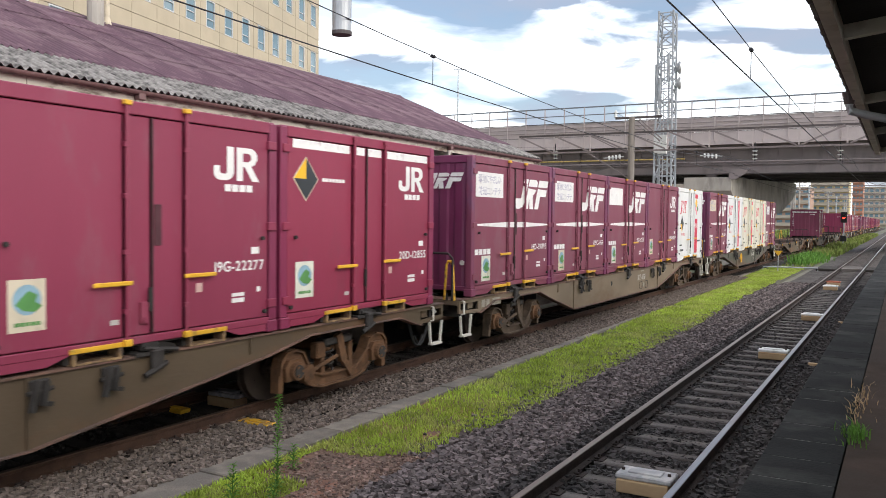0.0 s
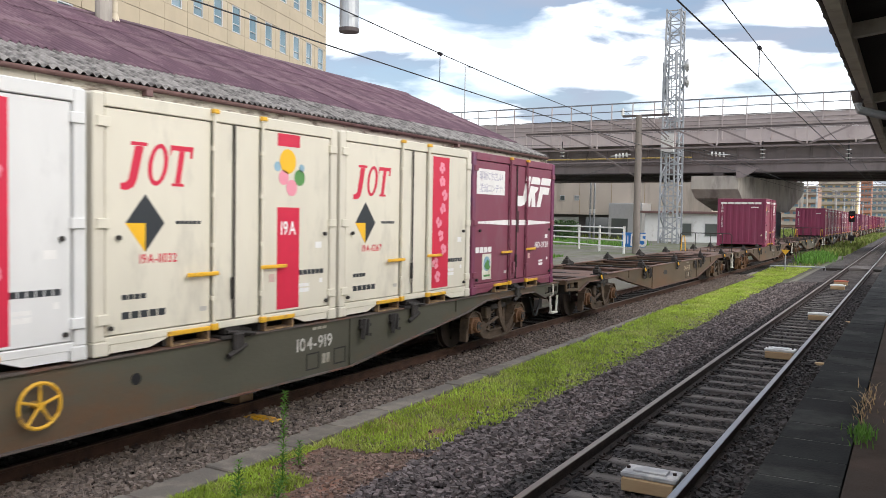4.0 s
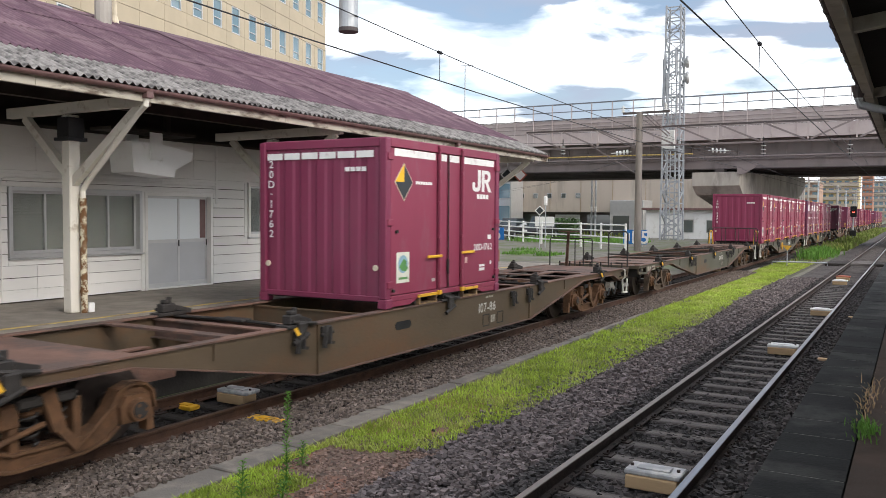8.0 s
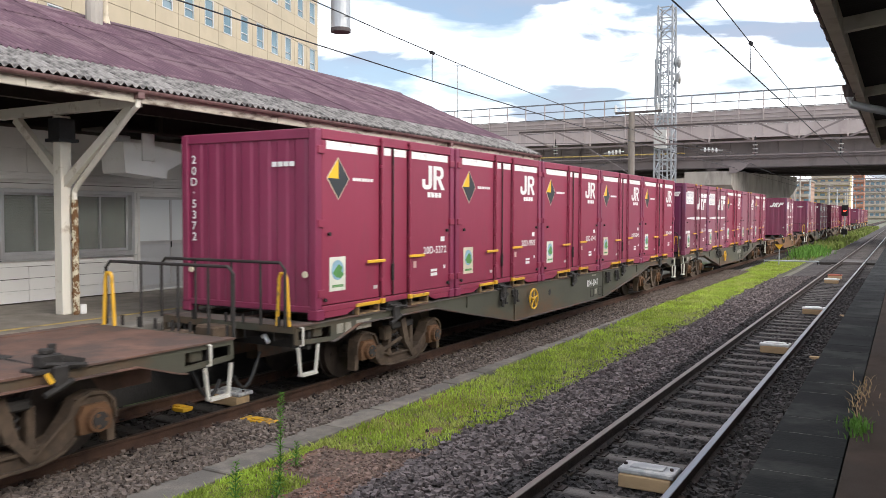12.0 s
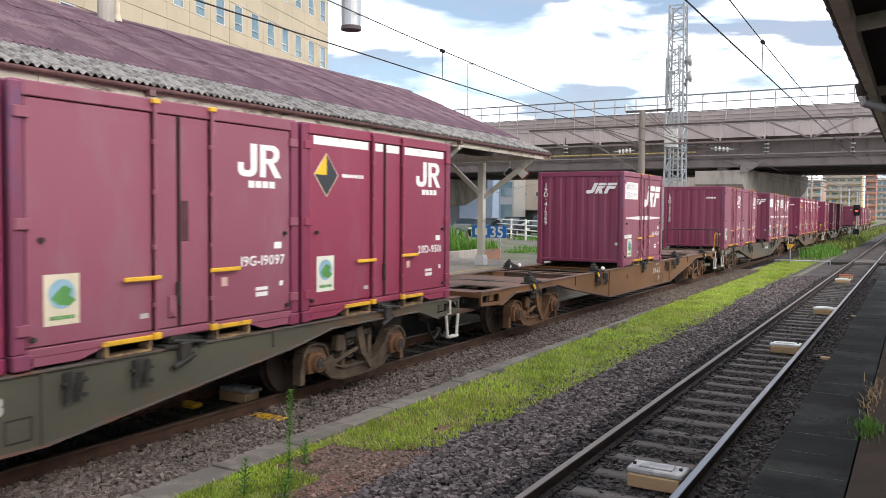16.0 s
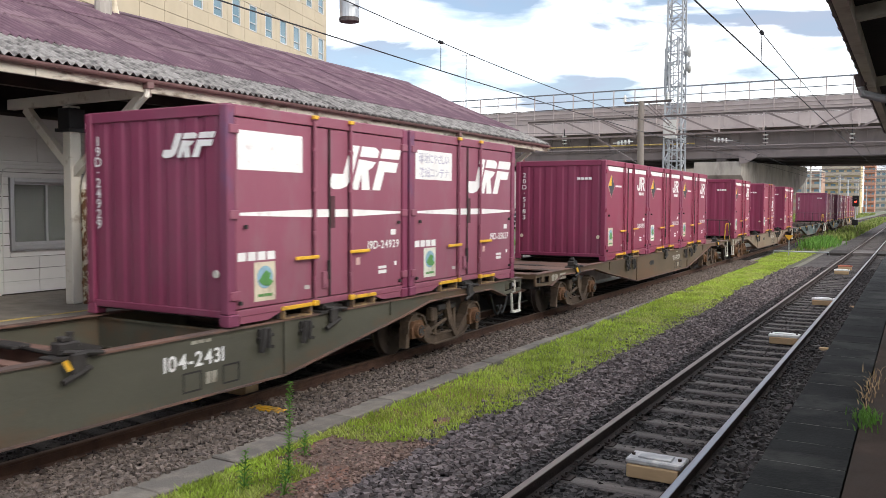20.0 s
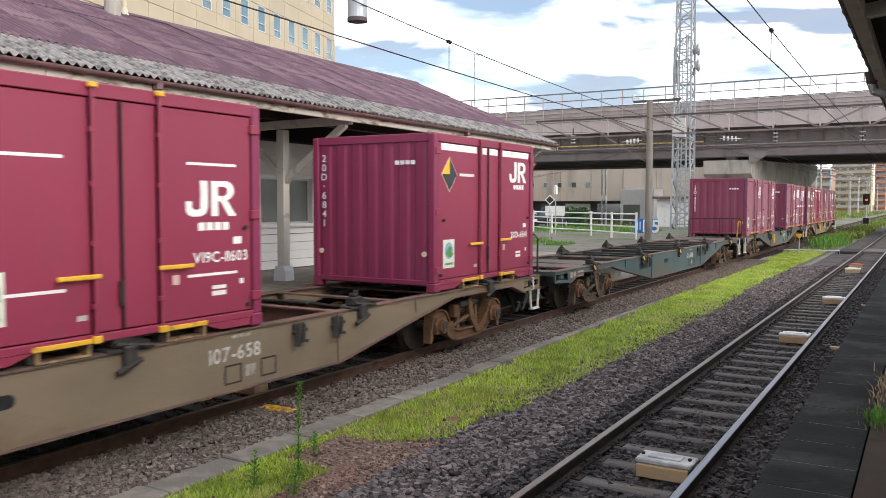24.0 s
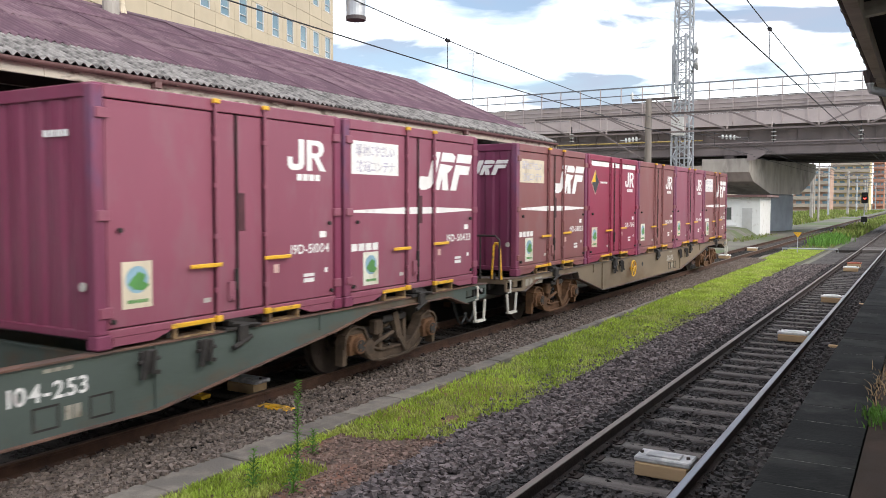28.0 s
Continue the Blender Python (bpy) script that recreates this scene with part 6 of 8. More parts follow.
beacon(-2.06, 16.35, M["white"])
beacon(-2.02, 23.3, M["white"])
M["red_case"] = surf("red_case", (0.45, 0.13, 0.08), 0.6, var=0.2, scale=6, bump=0.1)
beacon(-2.4, 36.6, M["red_case"])
beacon(-2.35, 34.2, M["white"])
beacon(XC - 0.1, 8.15, M["beacon"])
beacon(XC - 0.1, 39.0, M["white"])
beacon(XC - 0.1, 46.0, M["white"])
for x, y, c in ((-1.30, 15.95, "timber_new"), (-6.92, 7.62, "yellow"), (XC - 0.55, 7.6, "yellow"), (-1.25, 23.0, "timber_new")):
    t = thing("timber_offcut" if c == "timber_new" else "yellow_marker", "small pale timber block on the ballast" if c == "timber_new" else "small faded yellow marker plate on the ballast", "block")
    bm = bmesh.new()
    if c == "yellow":
        bbox(bm, x - 0.24, x + 0.24, y - 0.09, y + 0.09, -0.19, -0.135, 0.008)
        bbox(bm, x - 0.10, x + 0.15, y - 0.05, y + 0.05, -0.135, -0.12, 0.005)
    else:
        bbox(bm, x - 0.12, x + 0.12, y - 0.06, y + 0.06, -0.19, -0.11, 0.008)
    part("block", bm, M[c], t)

# ---- weeds near the camera ----
def weed_plant(name, x, y, z, h, n, spread, label, leaf=(0.012, 0.09)):
    t = thing(name, label, "weed", pose(x, y, z))
    bm = bmesh.new()
    rod(bm, (0, 0, -0.03), (0.01, 0.015, h), 0.006, 6, 0.002)
    part("stem", bm, M["weed"], t)
    bm = bmesh.new()
    rd = random.Random(int(1000 * abs(x)))
    for k in range(n):
        u = 0.08 + 0.92 * k / n
        a = k * 2.4 + rd.uniform(-0.3, 0.3)
        L = leaf[1] * (1.15 - 0.6 * u) * rd.uniform(0.8, 1.2) * spread
        d = Vector((math.cos(a), math.sin(a), 0))
        s = Vector((-d.y, d.x, 0)) * leaf[0]
        b = Vector((0.01 * u, 0.015 * u, h * u))
        pts = [b, b + d * L * 0.5 + s + Vector((0, 0, 0.4 * L)), b + d * L + Vector((0, 0, 0.3 * L)), b + d * L * 0.5 - s + Vector((0, 0, 0.4 * L))]
        bm.faces.new([bm.verts.new(p) for p in pts])
    part("leaves", bm, M["weed"], t)


weed_plant("tall_weed", -5.16, 5.96, GROUND, 0.99, 150, 0.85, "single tall green weed standing in the grass strip")
weed_plant("tall_weed", -5.3, 5.5, GROUND, 0.42, 46, 1.2, "bushy green weed at the near end of the grass")
weed_plant("tall_weed", -4.9, 5.6, GROUND, 0.25, 40, 1.3, "bushy green weed at the near end of the grass")
weed_plant("tall_weed", -5.5, 6.6, GROUND, 0.3, 40, 1.2, "small leafy weed by the kerb")
blades("platform_tuft", M["weed"], np.stack([rng.normal(-0.27, 0.05, 130), rng.normal(6.72, 0.13, 130), np.full(130, PLAT - 0.01)], -1), (0.04, 0.13), "tuft of green grass growing in the platform joint", "weeds", 0.9, 0.005)
blades("platform_dry_grass", M["timber_new"], np.stack([rng.normal(-0.28, 0.05, 90), rng.normal(7.8, 0.45, 90), np.full(90, PLAT - 0.01)], -1), (0.03, 0.12), "dry straw-coloured grass in the platform joint", "weeds", 1.0, 0.004)


# ---- goods train ----
PITCH, SLOT = 20.4, 3.7815
CL, CW, CH, DECK = 3.715, 2.45, 2.515, 1.02
# side colour, end colour, dirt; end colour darkened for weaker light there
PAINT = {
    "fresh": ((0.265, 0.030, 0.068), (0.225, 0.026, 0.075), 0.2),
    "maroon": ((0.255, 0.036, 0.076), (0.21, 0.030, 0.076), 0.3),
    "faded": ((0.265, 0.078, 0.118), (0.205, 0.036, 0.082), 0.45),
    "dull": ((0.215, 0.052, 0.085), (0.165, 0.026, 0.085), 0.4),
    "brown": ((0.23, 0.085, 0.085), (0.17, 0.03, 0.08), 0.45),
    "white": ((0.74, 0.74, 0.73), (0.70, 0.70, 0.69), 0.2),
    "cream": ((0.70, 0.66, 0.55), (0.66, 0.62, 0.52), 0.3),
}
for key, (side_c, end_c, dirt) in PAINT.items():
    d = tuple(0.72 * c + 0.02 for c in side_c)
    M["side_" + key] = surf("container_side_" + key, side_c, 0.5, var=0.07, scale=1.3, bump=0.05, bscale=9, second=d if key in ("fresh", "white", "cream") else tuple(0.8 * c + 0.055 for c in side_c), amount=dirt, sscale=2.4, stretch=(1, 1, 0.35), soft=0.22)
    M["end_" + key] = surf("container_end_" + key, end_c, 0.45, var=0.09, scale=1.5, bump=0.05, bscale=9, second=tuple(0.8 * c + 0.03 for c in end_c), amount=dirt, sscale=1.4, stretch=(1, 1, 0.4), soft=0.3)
WAGON = {
    "olive": (0.082, 0.078, 0.056), "tan": (0.20, 0.15, 0.10), "rusty": (0.098, 0.068, 0.040), "orange": (0.175, 0.082, 0.033),
    "green": (0.082, 0.105, 0.092), "teal": (0.058, 0.088, 0.090),
}
for key, c in WAGON.items():
    M["sill_" + key] = surf("wagon_" + key, c, 0.7, var=0.14, scale=1.4, bump=0.12, bscale=22, second=(0.145, 0.070, 0.032), amount=0.5 if key in ("rusty", "green", "olive") else 0.34, sscale=1.1, stretch=(1, 0.5, 1.2), soft=0.25)
M["deck_rust"] = surf("deck_rust", (0.165, 0.09, 0.066), 0.85, var=0.25, scale=2.5, bump=0.3, bscale=25, second=(0.10, 0.066, 0.054), amount=0.55, sscale=1.6)
M["deck_grey"] = surf("deck_grey", (0.105, 0.085, 0.075), 0.85, var=0.25, scale=2.5, bump=0.3, bscale=25, second=(0.15, 0.075, 0.05), amount=0.45, sscale=1.6)
M["tan_letter"] = surf("tan_lettering", (0.50, 0.42, 0.30), 0.7, var=0.1, scale=6, bump=0, second=(0.28, 0.21, 0.14), amount=0.4, sscale=8)
M["slot_dark"] = surf("slot_dark", (0.075, 0.022, 0.03), 0.7, var=0.2, scale=5, bump=0.1)
M["post_violet"] = surf("bluish_post", (0.20, 0.048, 0.095), 0.5, var=0.15, scale=3, bump=0.05, second=(0.15, 0.06, 0.125), amount=0.2, sscale=2.5, stretch=(1, 1, 0.4))
M["pink_plate"] = surf("pinkish_plate", (0.62, 0.42, 0.38), 0.6, var=0.1, scale=5, bump=0)
M["worn_yellow"] = surf("worn_yellow", (0.30, 0.19, 0.09), 0.75, var=0.25, scale=6, bump=0.2, second=(0.12, 0.075, 0.05), amount=0.55, sscale=5)
SLACK = {0: 0.46, 1: 0.24, 3: -0.3, 4: -0.55, 5: -0.3, 9: 0.095}      # by how much a wagon stands off the even pitch
MOVERS = []          # (thing, distance behind the first wagon's first stance)
CACHE = {}


def shared(key, make, material):
    """A mesh made once for each key and material."""
    k = (key, material.name)
    if k not in CACHE:
        bm = bmesh.new()
        make(bm)
        CACHE[k] = mesh_of(key.split("/")[0], bm, material)
    return CACHE[k]


def yf(u):
    return -CL / 2 + CL * u


def end_wall(bm, s):
    """Ribbed end wall: seven shallow trapezoid ribs between the posts."""
    y = s * (CL / 2 - 0.045)
    ribs, x0, x1, z0, z1 = 7, -CW / 2 + 0.13, CW / 2 - 0.13, 0.17, CH - 0.13
    w = (x1 - x0) / ribs
    xs = [(x0, 0.0)]
    for k in range(ribs):
        a = x0 + k * w
        xs += [(a + 0.12 * w, 0.0), (a + 0.26 * w, 0.017), (a + 0.70 * w, 0.017), (a + 0.84 * w, 0.0)]
    xs.append((x1, 0.0))
    lo = [bm.verts.new((x, y + s * d, z0)) for x, d in xs]
    hi = [bm.verts.new((x, y + s * d, z1)) for x, d in xs]
    lo2 = [bm.verts.new((x, y - s * 0.02, z0)) for x, d in xs]
    hi2 = [bm.verts.new((x, y - s * 0.02, z1)) for x, d in xs]
    for i in range(len(xs) - 1):
        bm.faces.new((lo[i], lo[i + 1], hi[i + 1], hi[i]))
        bm.faces.new((hi[i], hi[i + 1], hi2[i + 1], hi2[i]))
        bm.faces.new((lo[i + 1], lo[i], lo2[i], lo2[i + 1]))


def face_at(x):
    """A matrix for lettering that lies on the train's right side: x' runs along the train, y' upwards."""
    return Matrix(((0, 0, 1, x), (1, 0, 0, 0), (0, 1, 0, 0), (0, 0, 0, 1)))


def flat(bm, pts, x, thick=0.0025):
    """A plain printed shape on the right side: points (y, z)."""
    prism(bm, pts, "x", x, x + thick)


def flat_end(bm, pts, y, thick=0.0025):
    prism(bm, pts, "y", y - thick, y)


def ring_shape(cx, cz, rx, rz, n=20):
    return [(cx + rx * math.cos(2 * math.pi * k / n), cz + rz * math.sin(2 * math.pi * k / n)) for k in range(n)]


def emblem_two(bm, put, x, z, h):
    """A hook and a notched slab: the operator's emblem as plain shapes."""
    w = h * 0.52
    hook = [(0.34, 1.0), (0.52, 1.0), (0.52, 0.22), (0.46, 0.07), (0.34, 0.0), (0.15, 0.0), (0.05, 0.05), (0.0, 0.16), (0.0, 0.42), (0.15, 0.42), (0.15, 0.25), (0.19, 0.19), (0.31, 0.19), (0.34, 0.25)]
    stem = [(0.60, 1.0), (0.60, 0.0), (0.77, 0.0), (0.77, 1.0)]
    bowl = [(0.771, 1.0), (1.02, 1.0), (1.13, 0.91), (1.17, 0.78), (1.17, 0.66), (1.10, 0.52), (1.0, 0.45), (1.23, 0.0), (1.03, 0.0), (0.83, 0.42), (0.771, 0.42), (0.771, 0.58), (0.93, 0.58), (0.99, 0.64), (1.0, 0.72), (0.99, 0.79), (0.93, 0.84), (0.771, 0.84)]
    for s in (hook, stem, bowl):
        put(bm, [(x + u * h * 1.55, z + v * h) for u, v in s])


def emblem_three(bm, put, x, z, w, h):
    """Slanted hook and two slanted slabs, cut through by a thin streak."""
    def sl(u, v):
        return (x + (u + 0.17 * v) / 1.17 * w, z + v * h)
    for s in ([(0.16, 1.0), (0.30, 1.0), (0.30, 0.22), (0.25, 0.06), (0.16, 0.0), (0.07, 0.0), (0.0, 0.10), (0.0, 0.34), (0.16, 0.34)],
              [(0.34, 1.0), (0.56, 1.0), (0.63, 0.92), (0.63, 0.76), (0.34, 0.76)], [(0.34, 0.70), (0.62, 0.66), (0.58, 0.52), (0.53, 0.46), (0.63, 0.0), (0.50, 0.0), (0.44, 0.34), (0.44, 0.0), (0.34, 0.0)],
              [(0.67, 1.0), (1.0, 1.0), (1.0, 0.76), (0.67, 0.76)], [(0.67, 0.70), (1.0, 0.68), (1.0, 0.44), (0.80, 0.44), (0.80, 0.0), (0.67, 0.0)]):
        put(bm, [sl(u, v) for u, v in s])


def bars(bm, put, x, z, w, h, n=4):
    """Writing too small to read: plain bars."""
    step = w / n
    for k in range(n):
        put(bm, [(x + k * step, z), (x + k * step + 0.82 * step, z), (x + k * step + 0.82 * step, z + h), (x + k * step, z + h)])


def container(kind, paint, code, wagon_at, slot, label, plate="white", end_code=None):
    """A five-tonne railway container; its doors are on the side turned to the empty track."""
    t = thing("container", label, "container", pose(XC, 0, DECK), "containers on the train")
    MOVERS.append((t, wagon_at * PITCH + SLACK.get(wagon_at, 0.0) + (slot - 1) * SLOT + CL / 2))
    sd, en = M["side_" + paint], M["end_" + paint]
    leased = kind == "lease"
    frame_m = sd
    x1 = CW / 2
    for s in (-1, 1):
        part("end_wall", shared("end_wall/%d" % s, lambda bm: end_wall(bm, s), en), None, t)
    # corner posts with castings
    for sx in (-1, 1):
        for sy in (-1, 1):
            def post(bm):
                bbox(bm, *sorted((sx * (x1 - 0.13), sx * (x1 - 0.012))), *sorted((sy * (CL / 2 - 0.13), sy * CL / 2)), 0.14, CH - 0.02, 0.012)
                bbox(bm, *sorted((sx * (x1 - 0.16), sx * x1)), *sorted((sy * (CL / 2 - 0.17), sy * CL / 2)), 0.0, 0.14, 0.012)
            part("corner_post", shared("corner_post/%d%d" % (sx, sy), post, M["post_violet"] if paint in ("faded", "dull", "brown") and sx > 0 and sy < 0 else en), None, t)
            for z in (0.30, 1.22, 2.18) if sx > 0 else ():
                def hinge(bm):
                    bbox(bm, x1 - 0.05, x1 + 0.012, *sorted((sy * (CL / 2 - 0.17), sy * (CL / 2 - 0.03))), z, z + 0.10, 0.006)
                part("hinge", shared("hinge/%d %.1f" % (sy, z), hinge, sd), None, t)

    for z0, z1 in ((CH - 0.14, CH - 0.01), (0.10, 0.18)):
        for s in (-1, 1):
            def end_rail(bm):
                bbox(bm, -x1 + 0.13, x1 - 0.13, *sorted((s * (CL / 2 - 0.09), s * (CL / 2 - 0.01))), z0, z1, 0.008)
            part("end_rail", shared("end_rail/%d %.1f" % (s, z0), end_rail, en), None, t)
            def side_rail(bm):
                bbox(bm, *sorted((s * (x1 - 0.10), s * (x1 - 0.015))), -CL / 2 + 0.13, CL / 2 - 0.13, z0, z1, 0.008)
            part("side_rail", shared("side_rail/%d %.1f" % (s, z0), side_rail, sd), None, t)

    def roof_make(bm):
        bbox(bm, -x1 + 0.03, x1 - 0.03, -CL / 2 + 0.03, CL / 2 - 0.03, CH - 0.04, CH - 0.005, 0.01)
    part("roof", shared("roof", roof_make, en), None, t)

    def floor_make(bm):
        bbox(bm, -x1 + 0.05, x1 - 0.05, -CL / 2 + 0.05, CL / 2 - 0.05, 0.08, 0.16)
        for u in (0.24, 0.40, 0.62, 0.77):
            bbox(bm, -x1 + 0.06, x1 - 0.06, yf(u) - 0.03, yf(u) + 0.03, 0.0, 0.08)
    part("floor", shared("floor", floor_make, M["clamp"]), None, t)

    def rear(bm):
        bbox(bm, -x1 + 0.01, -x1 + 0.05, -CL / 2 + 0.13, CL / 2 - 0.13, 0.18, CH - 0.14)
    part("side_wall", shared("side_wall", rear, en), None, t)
    # doors
    for nm, u0, u1 in (("left", 0.040, 0.400), ("mid_a", 0.410, 0.489), ("mid_b", 0.497, 0.605), ("right", 0.615, 0.960)):
        def leaf(bm):
            bbox(bm, x1 - 0.07, x1 - 0.032, yf(u0), yf(u1), 0.19, CH - 0.15, 0.008)
        part("door_panel", shared("door_panel/" + nm, leaf, sd), None, t)
    for u in (0.405, 0.610):
        def lock(bm):
            rod(bm, (x1 + 0.012, yf(u), 0.10), (x1 + 0.012, yf(u), CH - 0.03), 0.021, 8)
            for z in (0.42, 1.0, 1.55, 2.05, CH - 0.075):
                bbox(bm, x1 - 0.02, x1 + 0.03, yf(u) - 0.035, yf(u) + 0.035, z, z + 0.05, 0.006)
        lb = part("lock_bar", shared("lock_bar/%.2f" % u, lock, sd), None, t)

        for z0, z1 in ((0.10, 0.17),) + (() if kind == "diamond" else ((CH - 0.06, CH - 0.01),)):
            def cam_lock(bm):
                bbox(bm, x1 - 0.01, x1 + 0.045, yf(u) - 0.045, yf(u) + 0.045, z0, z1, 0.008)
            part("lock_cam", shared("lock_cam/%.2f %.1f" % (u, z0), cam_lock, M["yellow"]), None, lb, "yellow lock fitting")

        def lever(bm):
            s = -1 if u < 0.5 else 1
            z = 0.70 if u < 0.5 else 0.73
            bbox(bm, x1 + 0.02, x1 + 0.045, *sorted((yf(u) - 0.05 * s, yf(u) + s * 0.40)), z, z + 0.045, 0.008)
        part("handle", shared("handle/%.2f" % u, lever, M["yellow"]), None, lb, "yellow door handle")

    def seam(bm):
        rod(bm, (x1 - 0.012, yf(0.493), 0.2), (x1 - 0.012, yf(0.493), CH - 0.15), 0.010, 6)
        rod(bm, (x1 + 0.005, yf(0.483), 0.42), (x1 + 0.005, yf(0.483), 0.66), 0.022, 8)
    part("door_seal", shared("door_seal", seam, M["clamp"]), None, t)
    # fork pockets and skirt
    for u0, u1 in ((0.245, 0.39), (0.625, 0.765)):
        def pocket(bm):
            a, b = yf(u0), yf(u1)
            bbox(bm, x1 - 0.16, x1 + 0.002, a, a + 0.03, -0.01, 0.10)
            bbox(bm, x1 - 0.16, x1 + 0.002, b - 0.03, b, -0.01, 0.10)
            bbox(bm, x1 - 0.16, x1 + 0.002, a + 0.03, b - 0.03, -0.01, 0.008)
        pk = part("fork_pocket", shared("fork_pocket/%.2f" % u0, pocket, M["worn_yellow"]), None, t, "dirty fork pocket")
        def pocket_top(bm):
            a, b = yf(u0), yf(u1)
            bbox(bm, x1 - 0.16, x1 + 0.006, a - 0.03, b + 0.03, 0.10, 0.148, 0.006)
        part("pocket_top", shared("pocket_top/%.2f" % u0, pocket_top, M["yellow"]), None, pk, "yellow top edge")

    for u0, u1 in ((0.05, 0.245), (0.765, 0.95)):
        def skirt(bm):
            a, b = yf(u0), yf(u1)
            if u0 < 0.5:
                pts = [(a, 0.10), (a, 0.02), (b - 0.25, 0.02), (b, 0.10)]
            else:
                pts = [(a, 0.10), (a + 0.25, 0.02), (b, 0.02), (b, 0.10)]
            prism(bm, pts, "x", x1 - 0.05, x1 - 0.018)
        part("skirt", shared("skirt/%.1f" % u0, skirt, sd), None, t)
    # knobs
    for n, (u, z) in enumerate(((0.075, 1.13), (0.93, 1.13), (0.05, 0.26), (0.94, 0.26))):
        def knob(bm):
            rod(bm, (x1 - 0.02, yf(u), z), (x1 + 0.015, yf(u), z), 0.024, 8)
        part("stud", shared("stud/%d" % n, knob, M["clamp"]), None, t)
    if kind in ("plain", "band"):
        def door_slot(bm):
            bbox(bm, x1 - 0.033, x1 - 0.022, yf(0.503), yf(0.528), 1.08, 1.50, 0.004)
        part("door_slot", shared("door_slot", door_slot, M["slot_dark"]), None, t, "dark slotted guide")

        def latch(bm):
            bbox(bm, x1 - 0.033, x1 + 0.004, yf(0.452), yf(0.478), 0.30, 0.52, 0.006)
            rod(bm, (x1 + 0.004, yf(0.465), 0.34), (x1 + 0.02, yf(0.465), 0.34), 0.03, 8)
        part("latch_box", shared("latch_box", latch, sd), None, t)
    px = x1 - 0.0315
    put = lambda bm, pts: flat(bm, pts, px)
    # printed marks
    lm = M["letter"]

    su, sz = (0.036, -0.11) if kind == "band" else (0.0, 0.0)

    def sticker(bm):
        flat(bm, [(yf(0.082 + su), 0.36 + sz), (yf(0.178 + su), 0.36 + sz), (yf(0.178 + su), 0.82 + sz), (yf(0.082 + su), 0.82 + sz)], px)
    if not leased:
        st = part("sticker", shared("sticker/%.1f" % sz, sticker, M["paper"] if slot % 2 else M["tan_plate"]), None, t, "pale sticker with a green globe")

        def globe(bm):
            flat(bm, ring_shape(yf(0.130 + su), 0.64 + sz, 0.135, 0.135), px + 0.003)
        part("globe_print", shared("globe_print/%.1f" % sz, globe, M["aqua"]), None, st)

        def land(bm):
            flat(bm, [(yf(u + su), z + sz) for u, z in ((0.10, 0.60), (0.12, 0.545), (0.15, 0.53), (0.168, 0.58), (0.15, 0.62), (0.156, 0.68), (0.134, 0.72), (0.115, 0.66))], px + 0.006)
            bars(bm, lambda b2, pts: flat(b2, pts, px + 0.004), yf(0.098 + su), 0.41 + sz, 0.25, 0.035, 5)
        part("land_print", shared("land_print/%.1f" % sz, land, M["green"]), None, st)
    if code and not leased:
        bm = bmesh.new()
        letters(bm, code, face_at(px + 0.002) @ Matrix.Translation((yf(0.836), 0.765, 0)), 0.16, wide=1.06)
        part("number", bm, lm, t, "white container number")

    for n, (u, z, w, h) in enumerate(((0.36, 0.32, 0.10, 0.05), (0.655, 0.56, 0.09, 0.10), (0.80, 0.40, 0.2, 0.05), (0.80, 0.47, 0.2, 0.04), (0.885, 0.95, 0.13, 0.08), (0.91, 0.50, 0.06, 0.06))):
        def small(bm):
            flat(bm, [(yf(u), z), (yf(u) + w, z), (yf(u) + w, z + h), (yf(u), z + h)], px)
        part("label_plate", shared("label_plate/%d" % n, small, M["pink_plate"] if n == 1 else lm if n > 1 else M["letter_worn"]), None, t)
    ye = -CL / 2 + 0.008
    put_e = lambda bm, pts: flat_end(bm, pts, ye)
    if kind in ("plain", "diamond", "low"):
        def em(bm):
            if kind == "low":
                emblem_two(bm, put, yf(0.705), 1.26, 0.38)
                bars(bm, put, yf(0.75), 1.11, 0.46, 0.085, 4)
            else:
                emblem_two(bm, put, yf(0.725), 1.79, 0.38)
                bars(bm, put, yf(0.77), 1.665, 0.46, 0.08, 4)
        part("emblem", shared("emblem/" + kind, em, lm), None, t, "white operator emblem")
    if kind == "diamond":
        def stripe(bm):
            for a, b in ((0.065, 0.385), (0.42, 0.482), (0.502, 0.595), (0.63, 0.945)):
                flat(bm, [(yf(a), 2.25), (yf(b), 2.25), (yf(b), 2.36), (yf(a), 2.36)], px)
        part("top_stripe", shared("top_stripe", stripe, lm), None, t, "white stripe along the top")

        def dia(bm):
            c, z, a, b = yf(0.135), 1.87, 0.255, 0.285
            flat(bm, [(c - a, z), (c, z - b), (c + a, z), (c, z + b)], px - 0.001)
        dm = part("diamond_edge", shared("diamond_edge", dia, M["tan_plate"]), None, t)

        def dia_k(bm):
            c, z, a, b = yf(0.135), 1.87, 0.235, 0.265
            flat(bm, [(c - a, z), (c, z - b), (c, z)], px + 0.003)
            flat(bm, [(c, z - b), (c + a, z), (c, z)], px + 0.003)
            flat(bm, [(c, z), (c + a, z), (c, z + b)], px + 0.003)
        part("diamond_black", shared("diamond_black", dia_k, M["ink"]), None, dm, "black part of the diamond mark")

        def dia_y(bm):
            c, z, a, b = yf(0.135), 1.87, 0.235, 0.265
            flat(bm, [(c - a, z), (c, z), (c, z + b)], px + 0.0035)
        part("diamond_amber", shared("diamond_amber", dia_y, M["amber"]), None, dm, "amber quarter of the diamond mark")

        def tiny(bm):
